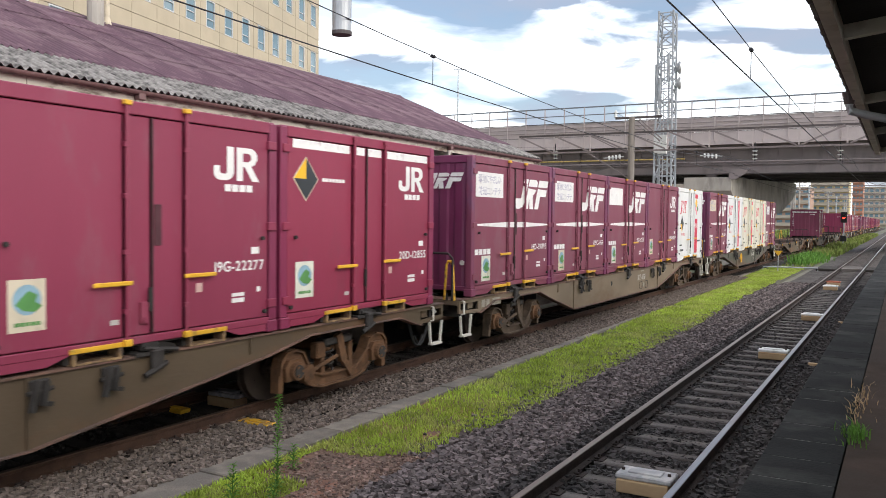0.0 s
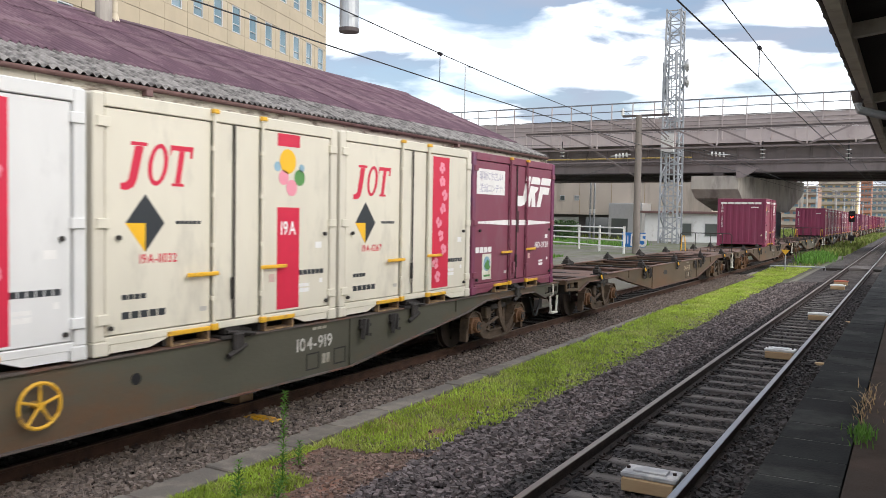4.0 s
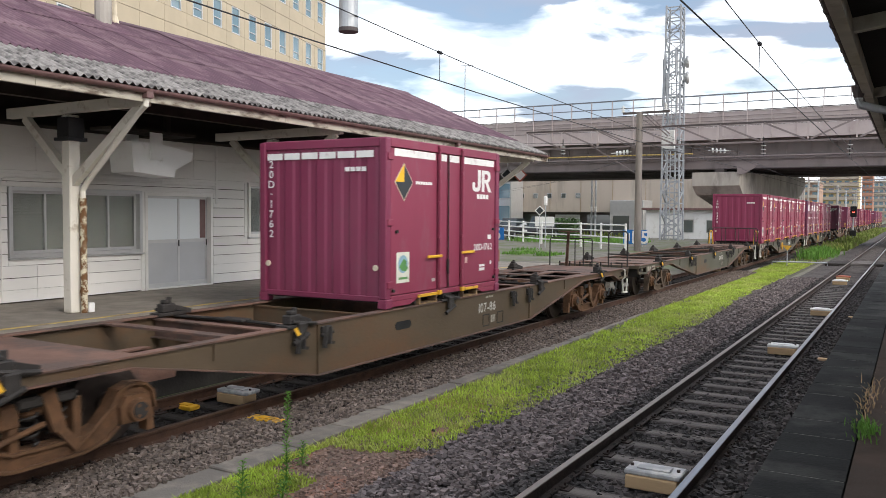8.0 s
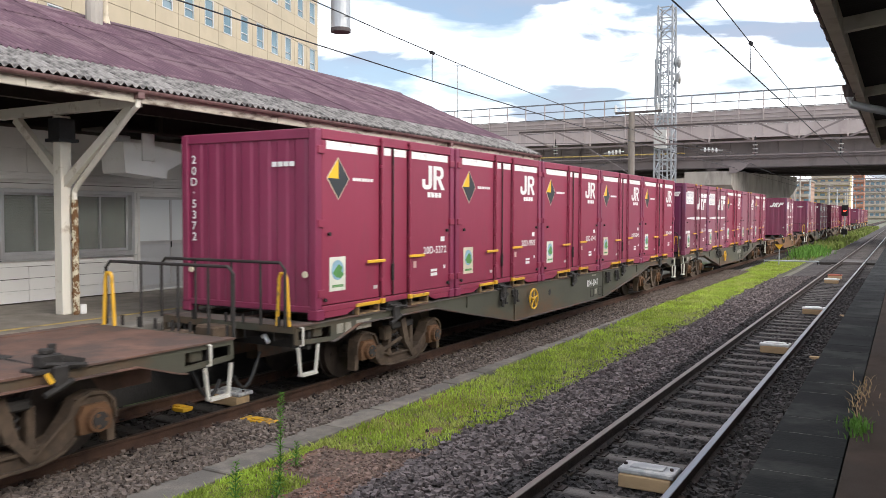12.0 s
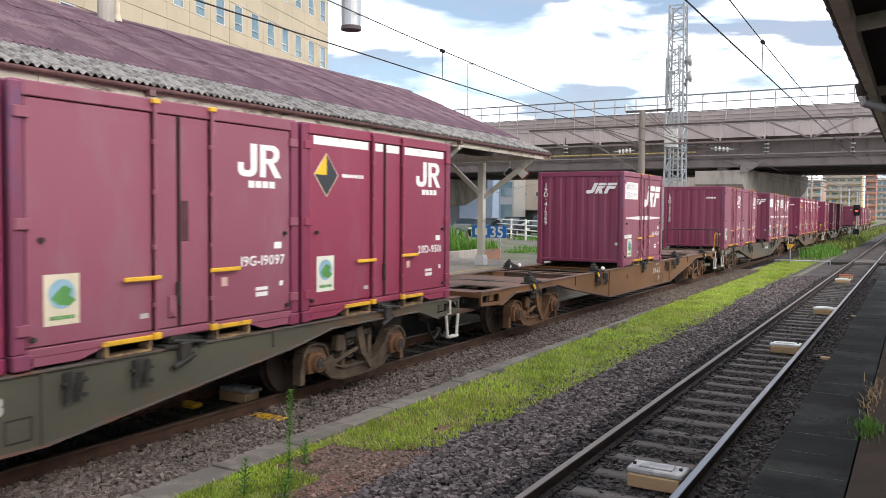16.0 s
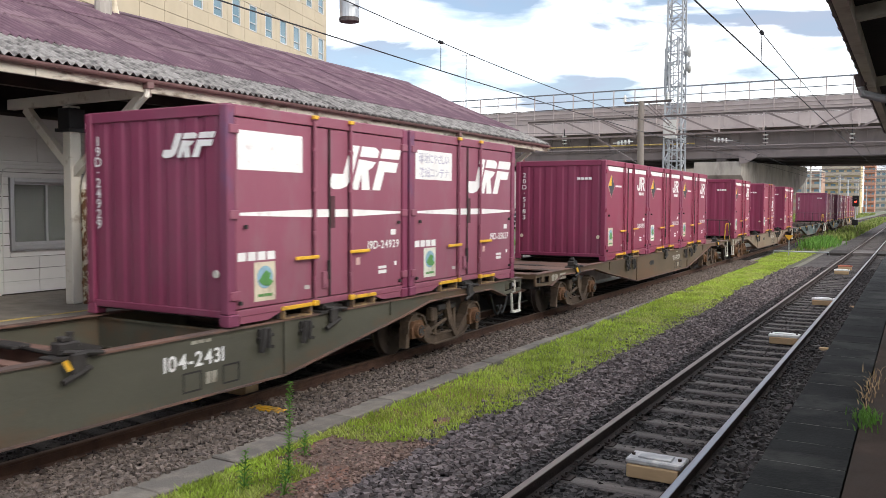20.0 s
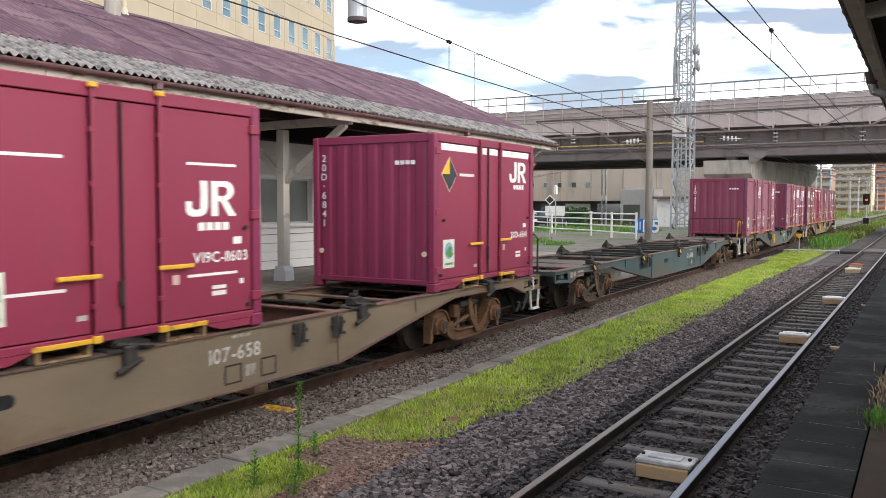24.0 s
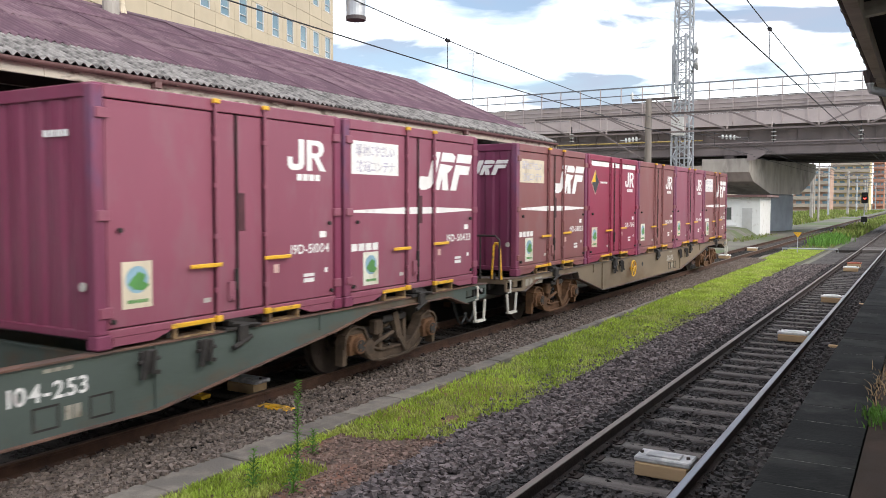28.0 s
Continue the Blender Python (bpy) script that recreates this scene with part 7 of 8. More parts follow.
            bars(bm, put, yf(0.225), 1.85, 0.5, 0.045, 7)
        part("writing_bars", shared("writing_bars", tiny, lm), None, t)
    if kind == "low":
        for a, b, z in ((0.11, 0.33, 1.80), (0.71, 0.90, 1.80), (0.11, 0.33, 0.60), (0.71, 0.90, 0.62)):
            def line(bm):
                flat(bm, [(yf(a), z), (yf(b), z), (yf(b), z + 0.03), (yf(a), z + 0.03)], px)
            part("white_line", shared("white_line/%.1f %.1f" % (a, z), line, lm), None, t)
    if kind == "band":
        def band(bm):
            for a, b, ta, tb in ((0.045, 0.40, 0.3, 1), (0.41, 0.605, 1, 1), (0.615, 0.955, 1, 0.3)):
                flat(bm, [(yf(a), 1.275 - 0.05 * ta), (yf(b), 1.275 - 0.05 * tb), (yf(b), 1.275 + 0.05 * tb), (yf(a), 1.275 + 0.05 * ta)], px)
        part("white_band", shared("white_band", band, lm), None, t, "tapering white band")

        def em3(bm):
            emblem_three(bm, put, yf(0.49), 1.59, 1.74, 0.60)
            bars(bm, put, yf(0.046), 0.735, 0.65, 0.10, 4)
        part("emblem", shared("emblem/band", em3, lm), None, t, "white slanted operator emblem")
        em_end = lambda bm: emblem_three(bm, put_e, 0.16, 1.92, 0.88, 0.28)
        part("end_emblem", shared("end_emblem", em_end, lm), None, t, "white emblem on the end wall")
        pm = M["tan_plate"] if plate == "tan" else M["letter"]

        def pl(bm):
            flat(bm, [(yf(0.048), 1.78), (yf(0.352), 1.78), (yf(0.352), 2.23), (yf(0.048), 2.23)], px)
        pb = part("slogan_plate", shared("slogan_plate", pl, pm), None, t, "pale plate with a faded slogan")
        if plate != "blank":
            def slog(bm):
                for words, z in (("環境にやさしい", 2.05), ("鉄道コンテナ", 1.83)):
                    letters(bm, words, face_at(px + 0.0045) @ Matrix.Translation((yf(0.20), z, 0)), 0.165, gap=0.06, wide=0.90 if len(words) > 6 else 1.02)
            part("slogan", shared("slogan", slog, M["slogan_ink"]), None, pb, "faded slogan lettering")
    elif not leased:
        em_end = lambda bm: bars(bm, put_e, 0.47, 2.02, 0.40, 0.065, 4)
        part("end_writing", shared("end_writing", em_end, lm), None, t)
    if kind == "lease" or plate in ("sakura", "balls"):
        def em_j(bm):
            s = 0.0
            flat(bm, [(yf(0.132), 2.03), (yf(0.160), 2.03), (yf(0.139), 1.71), (yf(0.128), 1.63), (yf(0.106), 1.59), (yf(0.086), 1.60), (yf(0.086), 1.66), (yf(0.100), 1.665), (yf(0.111), 1.70)], px)
            flat(bm, [(yf(0.118), 2.035), (yf(0.172), 2.035), (yf(0.173), 2.07), (yf(0.119), 2.07)], px)
            o, i = ring_shape(yf(0.208), 1.86, 0.125, 0.215, 18), ring_shape(yf(0.208), 1.86, 0.072, 0.17, 18)
            o, i = [[(y + 0.16 * (z - 1.86), z) for y, z in q] for q in (o, i)]
            for k in range(18):
                flat(bm, [o[k], o[(k + 1) % 18], i[(k + 1) % 18], i[k]], px)
            flat(bm, [(yf(0.248), 1.95), (yf(0.258), 2.02), (yf(0.322), 2.02), (yf(0.320), 1.95), (yf(0.330), 1.95), (yf(0.334), 2.07), (yf(0.252), 2.07)], px)
            flat(bm, [(yf(0.266), 1.68), (yf(0.286), 1.68), (yf(0.302), 2.019), (yf(0.282), 2.019)], px)
            flat(bm, [(yf(0.254), 1.65), (yf(0.298), 1.65), (yf(0.298), 1.679), (yf(0.254), 1.679)], px)
        part("emblem", shared("emblem/lease", em_j, M["red"]), None, t, "red leasing emblem")

        def dia(bm):
            c, z, a, b = yf(0.165), 1.27, 0.24, 0.29
            for tri in ([(c - a, z), (c, z), (c, z + b)], [(c, z), (c + a, z), (c, z + b)], [(c, z - b), (c + a, z), (c, z)]):
                flat(bm, tri, px)
        dm = part("diamond_black", shared("diamond_black/j", dia, M["ink"]), None, t)

        def dia_y(bm):
            c, z, a, b = yf(0.165), 1.27, 0.24, 0.29
            flat(bm, [(c - a, z), (c, z - b), (c, z)], px + 0.0005)
        part("diamond_amber", shared("diamond_amber/j", dia_y, M["amber"]), None, dm, "amber quarter of the diamond mark")
        bm = bmesh.new()
        letters(bm, code, face_at(px + 0.002) @ Matrix.Translation((yf(0.21), 0.87, 0)), 0.13, wide=0.9)
        part("number", bm, M["red"], t, "red container number")

        def tiny(bm):
            bars(bm, put, yf(0.27), 1.26, 0.35, 0.035, 6)
            bars(bm, put, yf(0.09), 0.52, 0.30, 0.05, 4)
            bars(bm, put, yf(0.09), 0.33, 0.55, 0.07, 5)
            bars(bm, put, yf(0.80), 0.62, 0.5, 0.06, 6)
        part("writing_bars", shared("writing_bars/j", tiny, M["ink"]), None, t)
        if plate == "sakura":
            def strip(bm):
                flat(bm, [(yf(0.66), 0.22), (yf(0.80), 0.22), (yf(0.80), 2.33), (yf(0.66), 2.33)], px)
            sp = part("red_strip", shared("red_strip/s", strip, M["red"]), None, t, "red vertical strip with pale blossoms")

            def blossom(bm):
                rd = random.Random(3)
                for k in range(9):
                    cx, cz = yf(rd.uniform(0.69, 0.77)), 0.4 + k * 0.22
                    for q in range(5):
                        a = q * 1.257 + rd.random()
                        flat(bm, ring_shape(cx + 0.055 * math.cos(a), cz + 0.055 * math.sin(a), 0.042, 0.042, 7), px + 0.003 + q * 0.0002)
            part("blossoms", shared("blossoms", blossom, M["pink"]), None, sp)
        else:
            def strip(bm):
                flat(bm, [(yf(0.69), 0.22), (yf(0.80), 0.22), (yf(0.80), 1.46), (yf(0.69), 1.46)], px)
            def strip_top(bm):
                flat(bm, [(yf(0.69), 2.20), (yf(0.80), 2.20), (yf(0.80), 2.35), (yf(0.69), 2.35)], px)
            part("red_block", shared("red_block", strip_top, M["red"]), None, t)
            sp = part("red_strip", shared("red_strip/b", strip, M["red"]), None, t, "red vertical strip")
            bm = bmesh.new()
            letters(bm, "19A", face_at(px + 0.003) @ Matrix.Translation((yf(0.745), 1.13, 0)), 0.23, wide=0.8)
            part("strip_number", bm, lm, sp)
            for nm, c in (("amber", [(0.74, 2.02, 0.15)]), ("pink", [(0.72, 1.82, 0.09), (0.76, 1.70, 0.10)]), ("green", [(0.80, 1.83, 0.10)]), ("aqua", [(0.69, 1.95, 0.06), (0.81, 1.95, 0.05)])):
                def ball(bm):
                    for u, z, r in c:
                        flat(bm, ring_shape(yf(u), z, r, r), px + 0.001)
                part("coloured_ball", shared("coloured_ball/" + nm, ball, M[nm]), None, t)
    if end_code:
        bm = bmesh.new()
        letters(bm, end_code.replace("-", "\u00b7"), Matrix.Translation((-0.97, ye - 0.004, 2.10)) @ Matrix.Rotation(math.radians(90), 4, "X"), 0.16, True, wide=1.15, drop=0.97 if kind == "diamond" else 0.80)
        part("end_number", bm, lm, t, "white number down the end wall")
        if end_code == "20D-1762":
            bm = bmesh.new()
            for k in range(6):
                flat_end(bm, [(-1.05 + k * 0.345, 2.22), (-0.74 + k * 0.345, 2.22), (-0.74 + k * 0.345, 2.32), (-1.05 + k * 0.345, 2.32)], ye)
            part("end_stripe", bm, lm, t)

    if kind in ("plain", "band"):
        def end_label(bm):
            prism(bm, ring_shape(1.03, 0.60, 0.045, 0.045, 10), "y", ye - 0.02, ye)
        part("end_label", shared("end_label", end_label, M["letter_worn"]), None, t)
    for x in (-1.03, 1.03) if kind in ("diamond", "low") else ():
        def disc(bm):
            prism(bm, ring_shape(x, 0.60, 0.045, 0.045, 10), "y", ye - 0.02, ye)
        part("end_disc", shared("end_disc/%.0f" % x, disc, M["tan_plate"]), None, t)
    return t


M["slogan_ink"] = surf("faded_blue_ink", (0.42, 0.40, 0.50), 0.6, var=0.15, scale=6, bump=0, second=(0.62, 0.60, 0.60), amount=0.35, sscale=7)

# ---- container wagon ----
WL = 19.6                # frame length
BOG = 7.1                # bogie centre from the middle
SX = 1.19                # outer face of the side sill


KNEES = {0: (-3.2, 2.4), 1: (-4.2, 3.2), 2: (-3.2, 2.2), 4: (-3.4, 3.3), 6: (-3.2, 2.2), 7: (-3.2, 2.2), 11: (-3.4, 3.3), 13: (-3.1, 2.6), 14: (-4.6, 2.6)}      # where the belly begins and ends, by wagon


def sill_outline(ka=-2.87, kb=2.87):
    """The fish-bellied side sill, seen from the side: (y, z)."""
    top, h = 0.985, WL / 2
    low = [(-h + 0.72, 0.72), (-h + 0.80, 0.73), (-h + 1.35, 0.893), (-6.3, 0.893), (min(-5.5, ka - 1.6), 0.74), (ka, 0.335), (kb, 0.335), (5.5, 0.74), (6.3, 0.893), (h - 1.35, 0.893), (h - 0.80, 0.73), (h - 0.72, 0.72)]
    return [(-h + 0.72, top)] + low + [(h - 0.72, top)]


def wagon(k, tone, code, deck, front_rail=False, rear_rail=False, handwheel=True, loaded=(), bogie_tone="bogie", slot_hole=False, worn="letter_worn"):
    t = thing("container_wagon", "%s four-axle container flat wagon with fish-bellied side sills" % {"olive": "dull olive", "tan": "pale tan", "rusty": "rusty brown", "orange": "orange-brown", "green": "grey-green", "teal": "blue-green"}[tone],
              "railway wagon", pose(XC, 0, 0), "wagons of the train")
    MOVERS.append((t, k * PITCH + SLACK.get(k, 0.0) + (5 * SLOT - 0.067) / 2))
    sm = M["sill_" + tone]
    ka, kb = KNEES.get(k, (-2.87, 2.87))
    dm = M["deck_rust"] if deck == "rust" else M["deck_grey"]
    for s in (-1, 1):
        def sill(bm):
            a, b = sorted((s * SX, s * (SX - 0.03)))
            prism(bm, sill_outline(ka, kb), "x", a, b)
        sl = part("side_sill", shared("side_sill/%d %.2f %.2f" % (s, ka, kb), sill, sm), None, t)

        def flange(bm):
            a, b = sorted((s * (SX + 0.03), s * (SX - 0.12)))
            bbox(bm, a, b, -WL / 2, WL / 2, 0.985, 1.005)
            a, b = sorted((s * (SX + 0.05), s * (SX - 0.10)))
            pts = [p for p in sill_outline(ka, kb)[1:-1]]
            for (y0, z0), (y1, z1) in zip(pts, pts[1:]):
                bar(bm, ((a + b) / 2, y0, z0 - 0.008), ((a + b) / 2, y1, z1 - 0.008), 0.15, 0.016)
        part("sill_flange", shared("sill_flange/%d %.2f %.2f" % (s, ka, kb), flange, dm), None, sl, "rusty sill flange")

        for y in (-5.2, ka, kb, 5.2):
            def rib(bm):
                a, b = sorted((s * SX, s * (SX + 0.025)))
                bbox(bm, a, b, y - 0.012, y + 0.012, 0.34 if y in (ka, kb) else 0.79, 0.98)
            part("sill_rib", shared("sill_rib/%d %.1f" % (s, y), rib, sm), None, sl)
    # deck: plates at the ends with cut-outs, open between, cross members of folded plate
    h = WL / 2
    w = SX - 0.03
    PLATES = [(-w, w, -h, -9.35), (-w, -0.98, -9.349, -8.5), (-0.1, 0.1, -9.349, -8.5), (0.98, w, -9.349, -8.5), (-w, w, -8.499, -6.15), (-w, w, -4.86, -4.68),
              (-w, w, 4.68, 4.86), (-w, w, 7.25, h), (-w, -0.85, 6.2, 7.249), (-0.12, 0.12, 6.2, 7.249), (0.85, w, 6.2, 7.249), (-w, w, 5.95, 6.199)]
    for n, (x0, x1, y0, y1) in enumerate(PLATES):
        def plate(bm):
            bbox(bm, x0, x1, y0, y1, 0.967, 0.993)
        part("deck_plate", shared("deck_plate/%d" % n, plate, dm), None, t)
    for e in (-1, 1):
        def beam(bm):
            bbox(bm, -SX + 0.05, SX - 0.05, *sorted((e * (h - 0.36), e * (h - 0.30))), 0.66, 0.966)
            for x in (-0.8, -0.3, 0.3, 0.8):
                bbox(bm, x - 0.012, x + 0.012, *sorted((e * (h - 0.299), e * (h - 0.03))), 0.78, 0.966)
        part("end_beam", shared("end_beam/%d" % e, beam, M["clamp"]), None, t)
        for sx in (-1, 1):
            def end_frame(bm):
                xa, xb = sorted((sx * (SX - 0.04), sx * SX))
                ya, yb = sorted((e * (h - 0.72), e * h))
                bbox(bm, xa, xb, ya, yb, 0.925, 0.985)
                bbox(bm, xa, xb, *sorted((e * (h - 0.05), e * h)), 0.76, 0.925)
                bar(bm, (sx * (SX - 0.02), e * (h - 0.72), 0.75), (sx * (SX - 0.02), e * (h - 0.03), 0.78), 0.04, 0.06)
                bbox(bm, *sorted((sx * (SX - 0.14), sx * (SX - 0.05))), *sorted((e * (h - 0.60), e * (h - 0.42))), 0.80, 0.925, 0.01)
            part("end_frame", shared("end_frame/%d %d" % (e, sx), end_frame, sm), None, t)
        def lip(bm):
            bbox(bm, -SX + 0.03, SX - 0.03, *sorted((e * (h - 0.02), e * (h + 0.005))), 0.90, 0.994)
        part("end_lip", shared("end_lip/%d" % e, lip, sm), None, t)
    for y, wide in ((-3.98, 0.16), (-3.55, 0.16), (-2.05, 0.07), (-0.36, 0.16), (0.30, 0.16), (2.05, 0.07), (3.55, 0.16), (3.98, 0.16)):
        def xm(bm):
            bbox(bm, -w, w, -wide / 2, wide / 2, 0.945, 0.966)
            bbox(bm, -w, w, -0.012, 0.012, 0.60 if wide < 0.1 else 0.72, 0.944)
            bbox(bm, -w, w, -wide / 2, wide / 2, 0.58 if wide < 0.1 else 0.70, 0.599 if wide < 0.1 else 0.719)
        ob = part("cross_member", shared("cross_member/%.2f" % wide, xm, dm if wide > 0.1 else sm), None, t)
        ob.matrix_basis = pose(0, y, 0)
    for x in (-0.24, 0.24):
        for y0, y1 in ((-h + 0.36, -4.9), (4.9, h - 0.36)):
            def spine(bm):
                bbox(bm, x - 0.012, x + 0.012, y0, y1, 0.46, 0.76)
                bbox(bm, x - 0.07, x + 0.07, y0, y1, 0.76, 0.78)
            part("centre_sill", shared("centre_sill/%.1f %.0f" % (x, y0), spine, dm), None, t)
    # one clamp on each side in the middle of every stance, with its linkage
    for n in range(5):
        yc = (n - 2) * SLOT
        for sx in (-1, 1):
            def lockset(bm):
                bbox(bm, -0.10, 0.10, -0.24, 0.24, 0.985, 1.03, 0.008)
                bbox(bm, -0.075, 0.075, -0.15, 0.07, 1.03, 1.15, 0.015)
                bbox(bm, -0.05, 0.06, -0.11, -0.02, 1.15, 1.20, 0.012)
                rod(bm, (-0.02, 0.02, 1.10), (-0.02, 0.02, 1.23), 0.035, 8)
                rod(bm, (sx * 0.09, -0.14, 1.07), (sx * 0.14, 0.26, 1.02), 0.024, 6)
                bar(bm, (0, 0.06, 1.10), (-sx * 0.05, 0.34, 1.02), 0.09, 0.06)
                bbox(bm, *sorted((sx * 0.09, sx * 0.15)), -0.07, 0.08, 0.84, 1.05, 0.015)
                rod(bm, (sx * 0.13, -0.16, 0.80), (sx * 0.13, 0.12, 0.90), 0.03, 8)
            if (n + 1) in loaded and sx < 0:
                continue
            ob = part("twistlock", shared("twistlock/%d" % sx, lockset, M["clamp"]), None, t)
            ob.matrix_basis = pose(sx * (SX - 0.06), yc, 0)
        if (n + 1) not in loaded:
            def link(bm):
                rod(bm, (-SX + 0.1, 0.05, 0.97), (-0.2, 0.10, 0.985), 0.022, 6)
                rod(bm, (0.2, 0.10, 0.985), (SX - 0.1, 0.05, 0.97), 0.022, 6)
                bbox(bm, -0.22, 0.22, 0.0, 0.2, 0.972, 1.01, 0.01)
            ob = part("lock_linkage", shared("lock_linkage", link, M["clamp"]), None, t)
            ob.matrix_basis = pose(0, yc + 0.02, 0)
            def tag(bm):
                bar(bm, (SX + 0.09, -0.015, 1.0), (SX + 0.11, 0.03, 0.91), 0.018, 0.045)
            if n != 3:
                ob = part("lever_tip", shared("lever_tip", tag, M["yellow"]), None, t, "yellow lever tip")
                ob.matrix_basis = pose(0, yc - 0.14, 0)
    for y in (-3.78, -3.25, 2.5, 3.25):
        def side_lock(bm):
            bbox(bm, SX + 0.002, SX + 0.05, -0.10, 0.10, 0.86, 0.95, 0.01)
            bar(bm, (SX + 0.07, -0.04, 0.95), (SX + 0.09, -0.11, 0.68), 0.045, 0.05)
            bar(bm, (SX + 0.06, 0.05, 0.93), (SX + 0.08, 0.0, 0.72), 0.05, 0.06)
            bar(bm, (SX + 0.06, 0.02, 0.74), (SX + 0.07, 0.10, 0.72), 0.05, 0.04)
            rod(bm, (SX + 0.05, -0.13, 0.84), (SX + 0.05, 0.12, 0.86), 0.022, 8)
        ob = part("lock_lever", shared("lock_lever", side_lock, M["clamp"]), None, t)
        ob.matrix_basis = pose(0, y, 0)
    # lettering on the sill
    bm = bmesh.new()
    if code:
        letters(bm, code, face_at(SX + 0.004) @ Matrix.Translation((1.45, 0.67, 0)), 0.225, wide=1.05)
        part("number", bm, M["tan_letter"] if worn == "tan" else M[worn], t, "worn wagon number")
    for y in (1.28, 1.85):
        def marks(bm):
            for a, b, c, d in ((0, 0.26, 0, 0.02), (0, 0.26, 0.20, 0.22), (0, 0.02, 0.02, 0.20), (0.24, 0.26, 0.02, 0.20)):
                bbox(bm, SX + 0.001, SX + 0.005, y + a, y + b, 0.40 + c, 0.40 + d)
        part("record_frame", shared("record_frame/%.1f" % y, marks, M["clamp"]), None, t)
    for n, (y, z, w, h, cells) in enumerate(((1.4, 0.91, 0.3, 0.035, 3), (1.60, 0.45, 0.18, 0.13, 2)) + (((-8.95, 0.80, 0.36, 0.13, 2), (-8.50, 0.80, 0.44, 0.13, 1)) if tone not in ("orange", "rusty") or code == "104-1039" else ())):
        for q in range(cells):
            def small(bm):
                a = y + q * w / cells
                flat(bm, [(a, z), (a + 0.82 * w / cells, z), (a + 0.82 * w / cells, z + h), (a, z + h)], SX + 0.001)
            part("stencil_bar", shared("stencil_bar/%d %d" % (n, q), small, M["letter_faint"]), None, t)
    def hole(bm):
        pts = [(-1.35 + (0.16 if slot_hole else 0.0) * s + 0.062 * math.cos(a), 0.74 + 0.062 * math.sin(a)) for s, lo in ((1, -1.57), (-1, 1.57)) for a in np.linspace(lo, lo + 3.14, 7)]
        prism(bm, pts, "x", SX + 0.0005, SX + 0.004)
    part("sill_hole", shared("sill_hole/%d" % slot_hole, hole, M["black"]), None, t, "dark lightening hole")
    if handwheel:
        hw = thing_part("handwheel", t)
        def wheel_ring(bm):
            pts = [(SX + 0.10, -2.45 + 0.20 * math.cos(a), 0.70 + 0.20 * math.sin(a)) for a in np.linspace(0, 2 * math.pi, 21)]
            tube(bm, pts, 0.018, 6)
        part("rim", shared("rim", wheel_ring, M["yellow"]), None, hw, "yellow brake handwheel rim")
        def spokes(bm):
            for q in range(5):
                a = q * 1.2566 + 0.3
                rod(bm, (SX + 0.10, -2.45, 0.70), (SX + 0.10, -2.45 + 0.19 * math.cos(a), 0.70 + 0.19 * math.sin(a)), 0.015, 6)
            rod(bm, (SX, -2.45, 0.70), (SX + 0.12, -2.45, 0.70), 0.035, 8)
        part("spokes", shared("spokes", spokes, M["yellow"]), None, hw)
    # end railings, steps, couplers
    for e, has in ((-1, front_rail), (1, rear_rail)):
        h = WL / 2
        if has:
            def rail_tube(bm):
                y = e * (h + 0.10)
                if has == 2:
                    tube(bm, [(-1.1, y, 0.99), (-1.1, y, 1.70), (-1.05, y, 1.76), (0.12, y, 1.76), (0.15, y, 1.70), (0.15, y, 0.99)], 0.02, 8)
                    tube(bm, [(0.62, y, 0.99), (0.62, y, 1.90), (0.68, y, 1.97), (1.1, y, 1.97), (1.15, y, 1.90), (1.15, y, 0.40)], 0.022, 8)
                    rod(bm, (0.62, y, 1.35), (1.15, y, 1.35), 0.018, 8)
                else:
                    tube(bm, [(-1.1, y, 0.99), (-1.1, y, 1.72), (-1.02, y, 1.80), (1.02, y, 1.80), (1.1, y, 1.72), (1.1, y, 0.99)], 0.02, 8)
                for x in (-0.35, -0.1) if has == 2 else (-0.45, 0.2, 0.7):
                    rod(bm, (x, y, 0.99), (x, y, 1.78), 0.016, 6)
                for x in (-0.8, -0.5, -0.2, 0.1, 0.4, 0.7, 1.0):
                    bbox(bm, x - 0.016, x + 0.016, y - 0.012, y + 0.012, 0.99, 1.12)
            part("end_railing", shared("end_railing/%d %d" % (e, has), rail_tube, M["clamp"]), None, t, "dark end railing")
            if has == 1:
                for x in (1.0,) if e < 0 else (-0.95,):
                    def grab(bm):
                        y = e * (h + 0.02)
                        tube(bm, [(x - 0.10, y, 0.99), (x - 0.06, y, 1.60), (x - 0.03, y, 1.66), (x + 0.03, y, 1.66), (x + 0.06, y, 1.60), (x + 0.1, y, 0.99)], 0.024, 8)
                    part("grab_rail", shared("grab_rail/%d %.1f" % (e, x), grab, M["yellow"]), None, t, "yellow grab rail")
            else:
                def brake_post(bm):
                    bar(bm, (-0.55, e * (h - 0.02), 0.99), (-0.50, e * (h - 0.02), 1.93), 0.07, 0.05)
                    pts = [(-0.5 + 0.27 * math.cos(a), e * (h - 0.02) + 0.27 * math.sin(a), 1.95) for a in np.linspace(0, 2 * math.pi, 19)]
                    tube(bm, pts, 0.02, 6)
                    for q in range(4):
                        rod(bm, (-0.5, e * (h - 0.02), 1.95), (-0.5 + 0.26 * math.cos(q * 1.57), e * (h - 0.02) + 0.26 * math.sin(q * 1.57), 1.95), 0.015, 6)
                part("brake_post", shared("brake_post", brake_post, M["rail_rust"]), None, t, "rusty brake wheel on a post")
        def steps(bm):
            y = e * (h - 0.24)
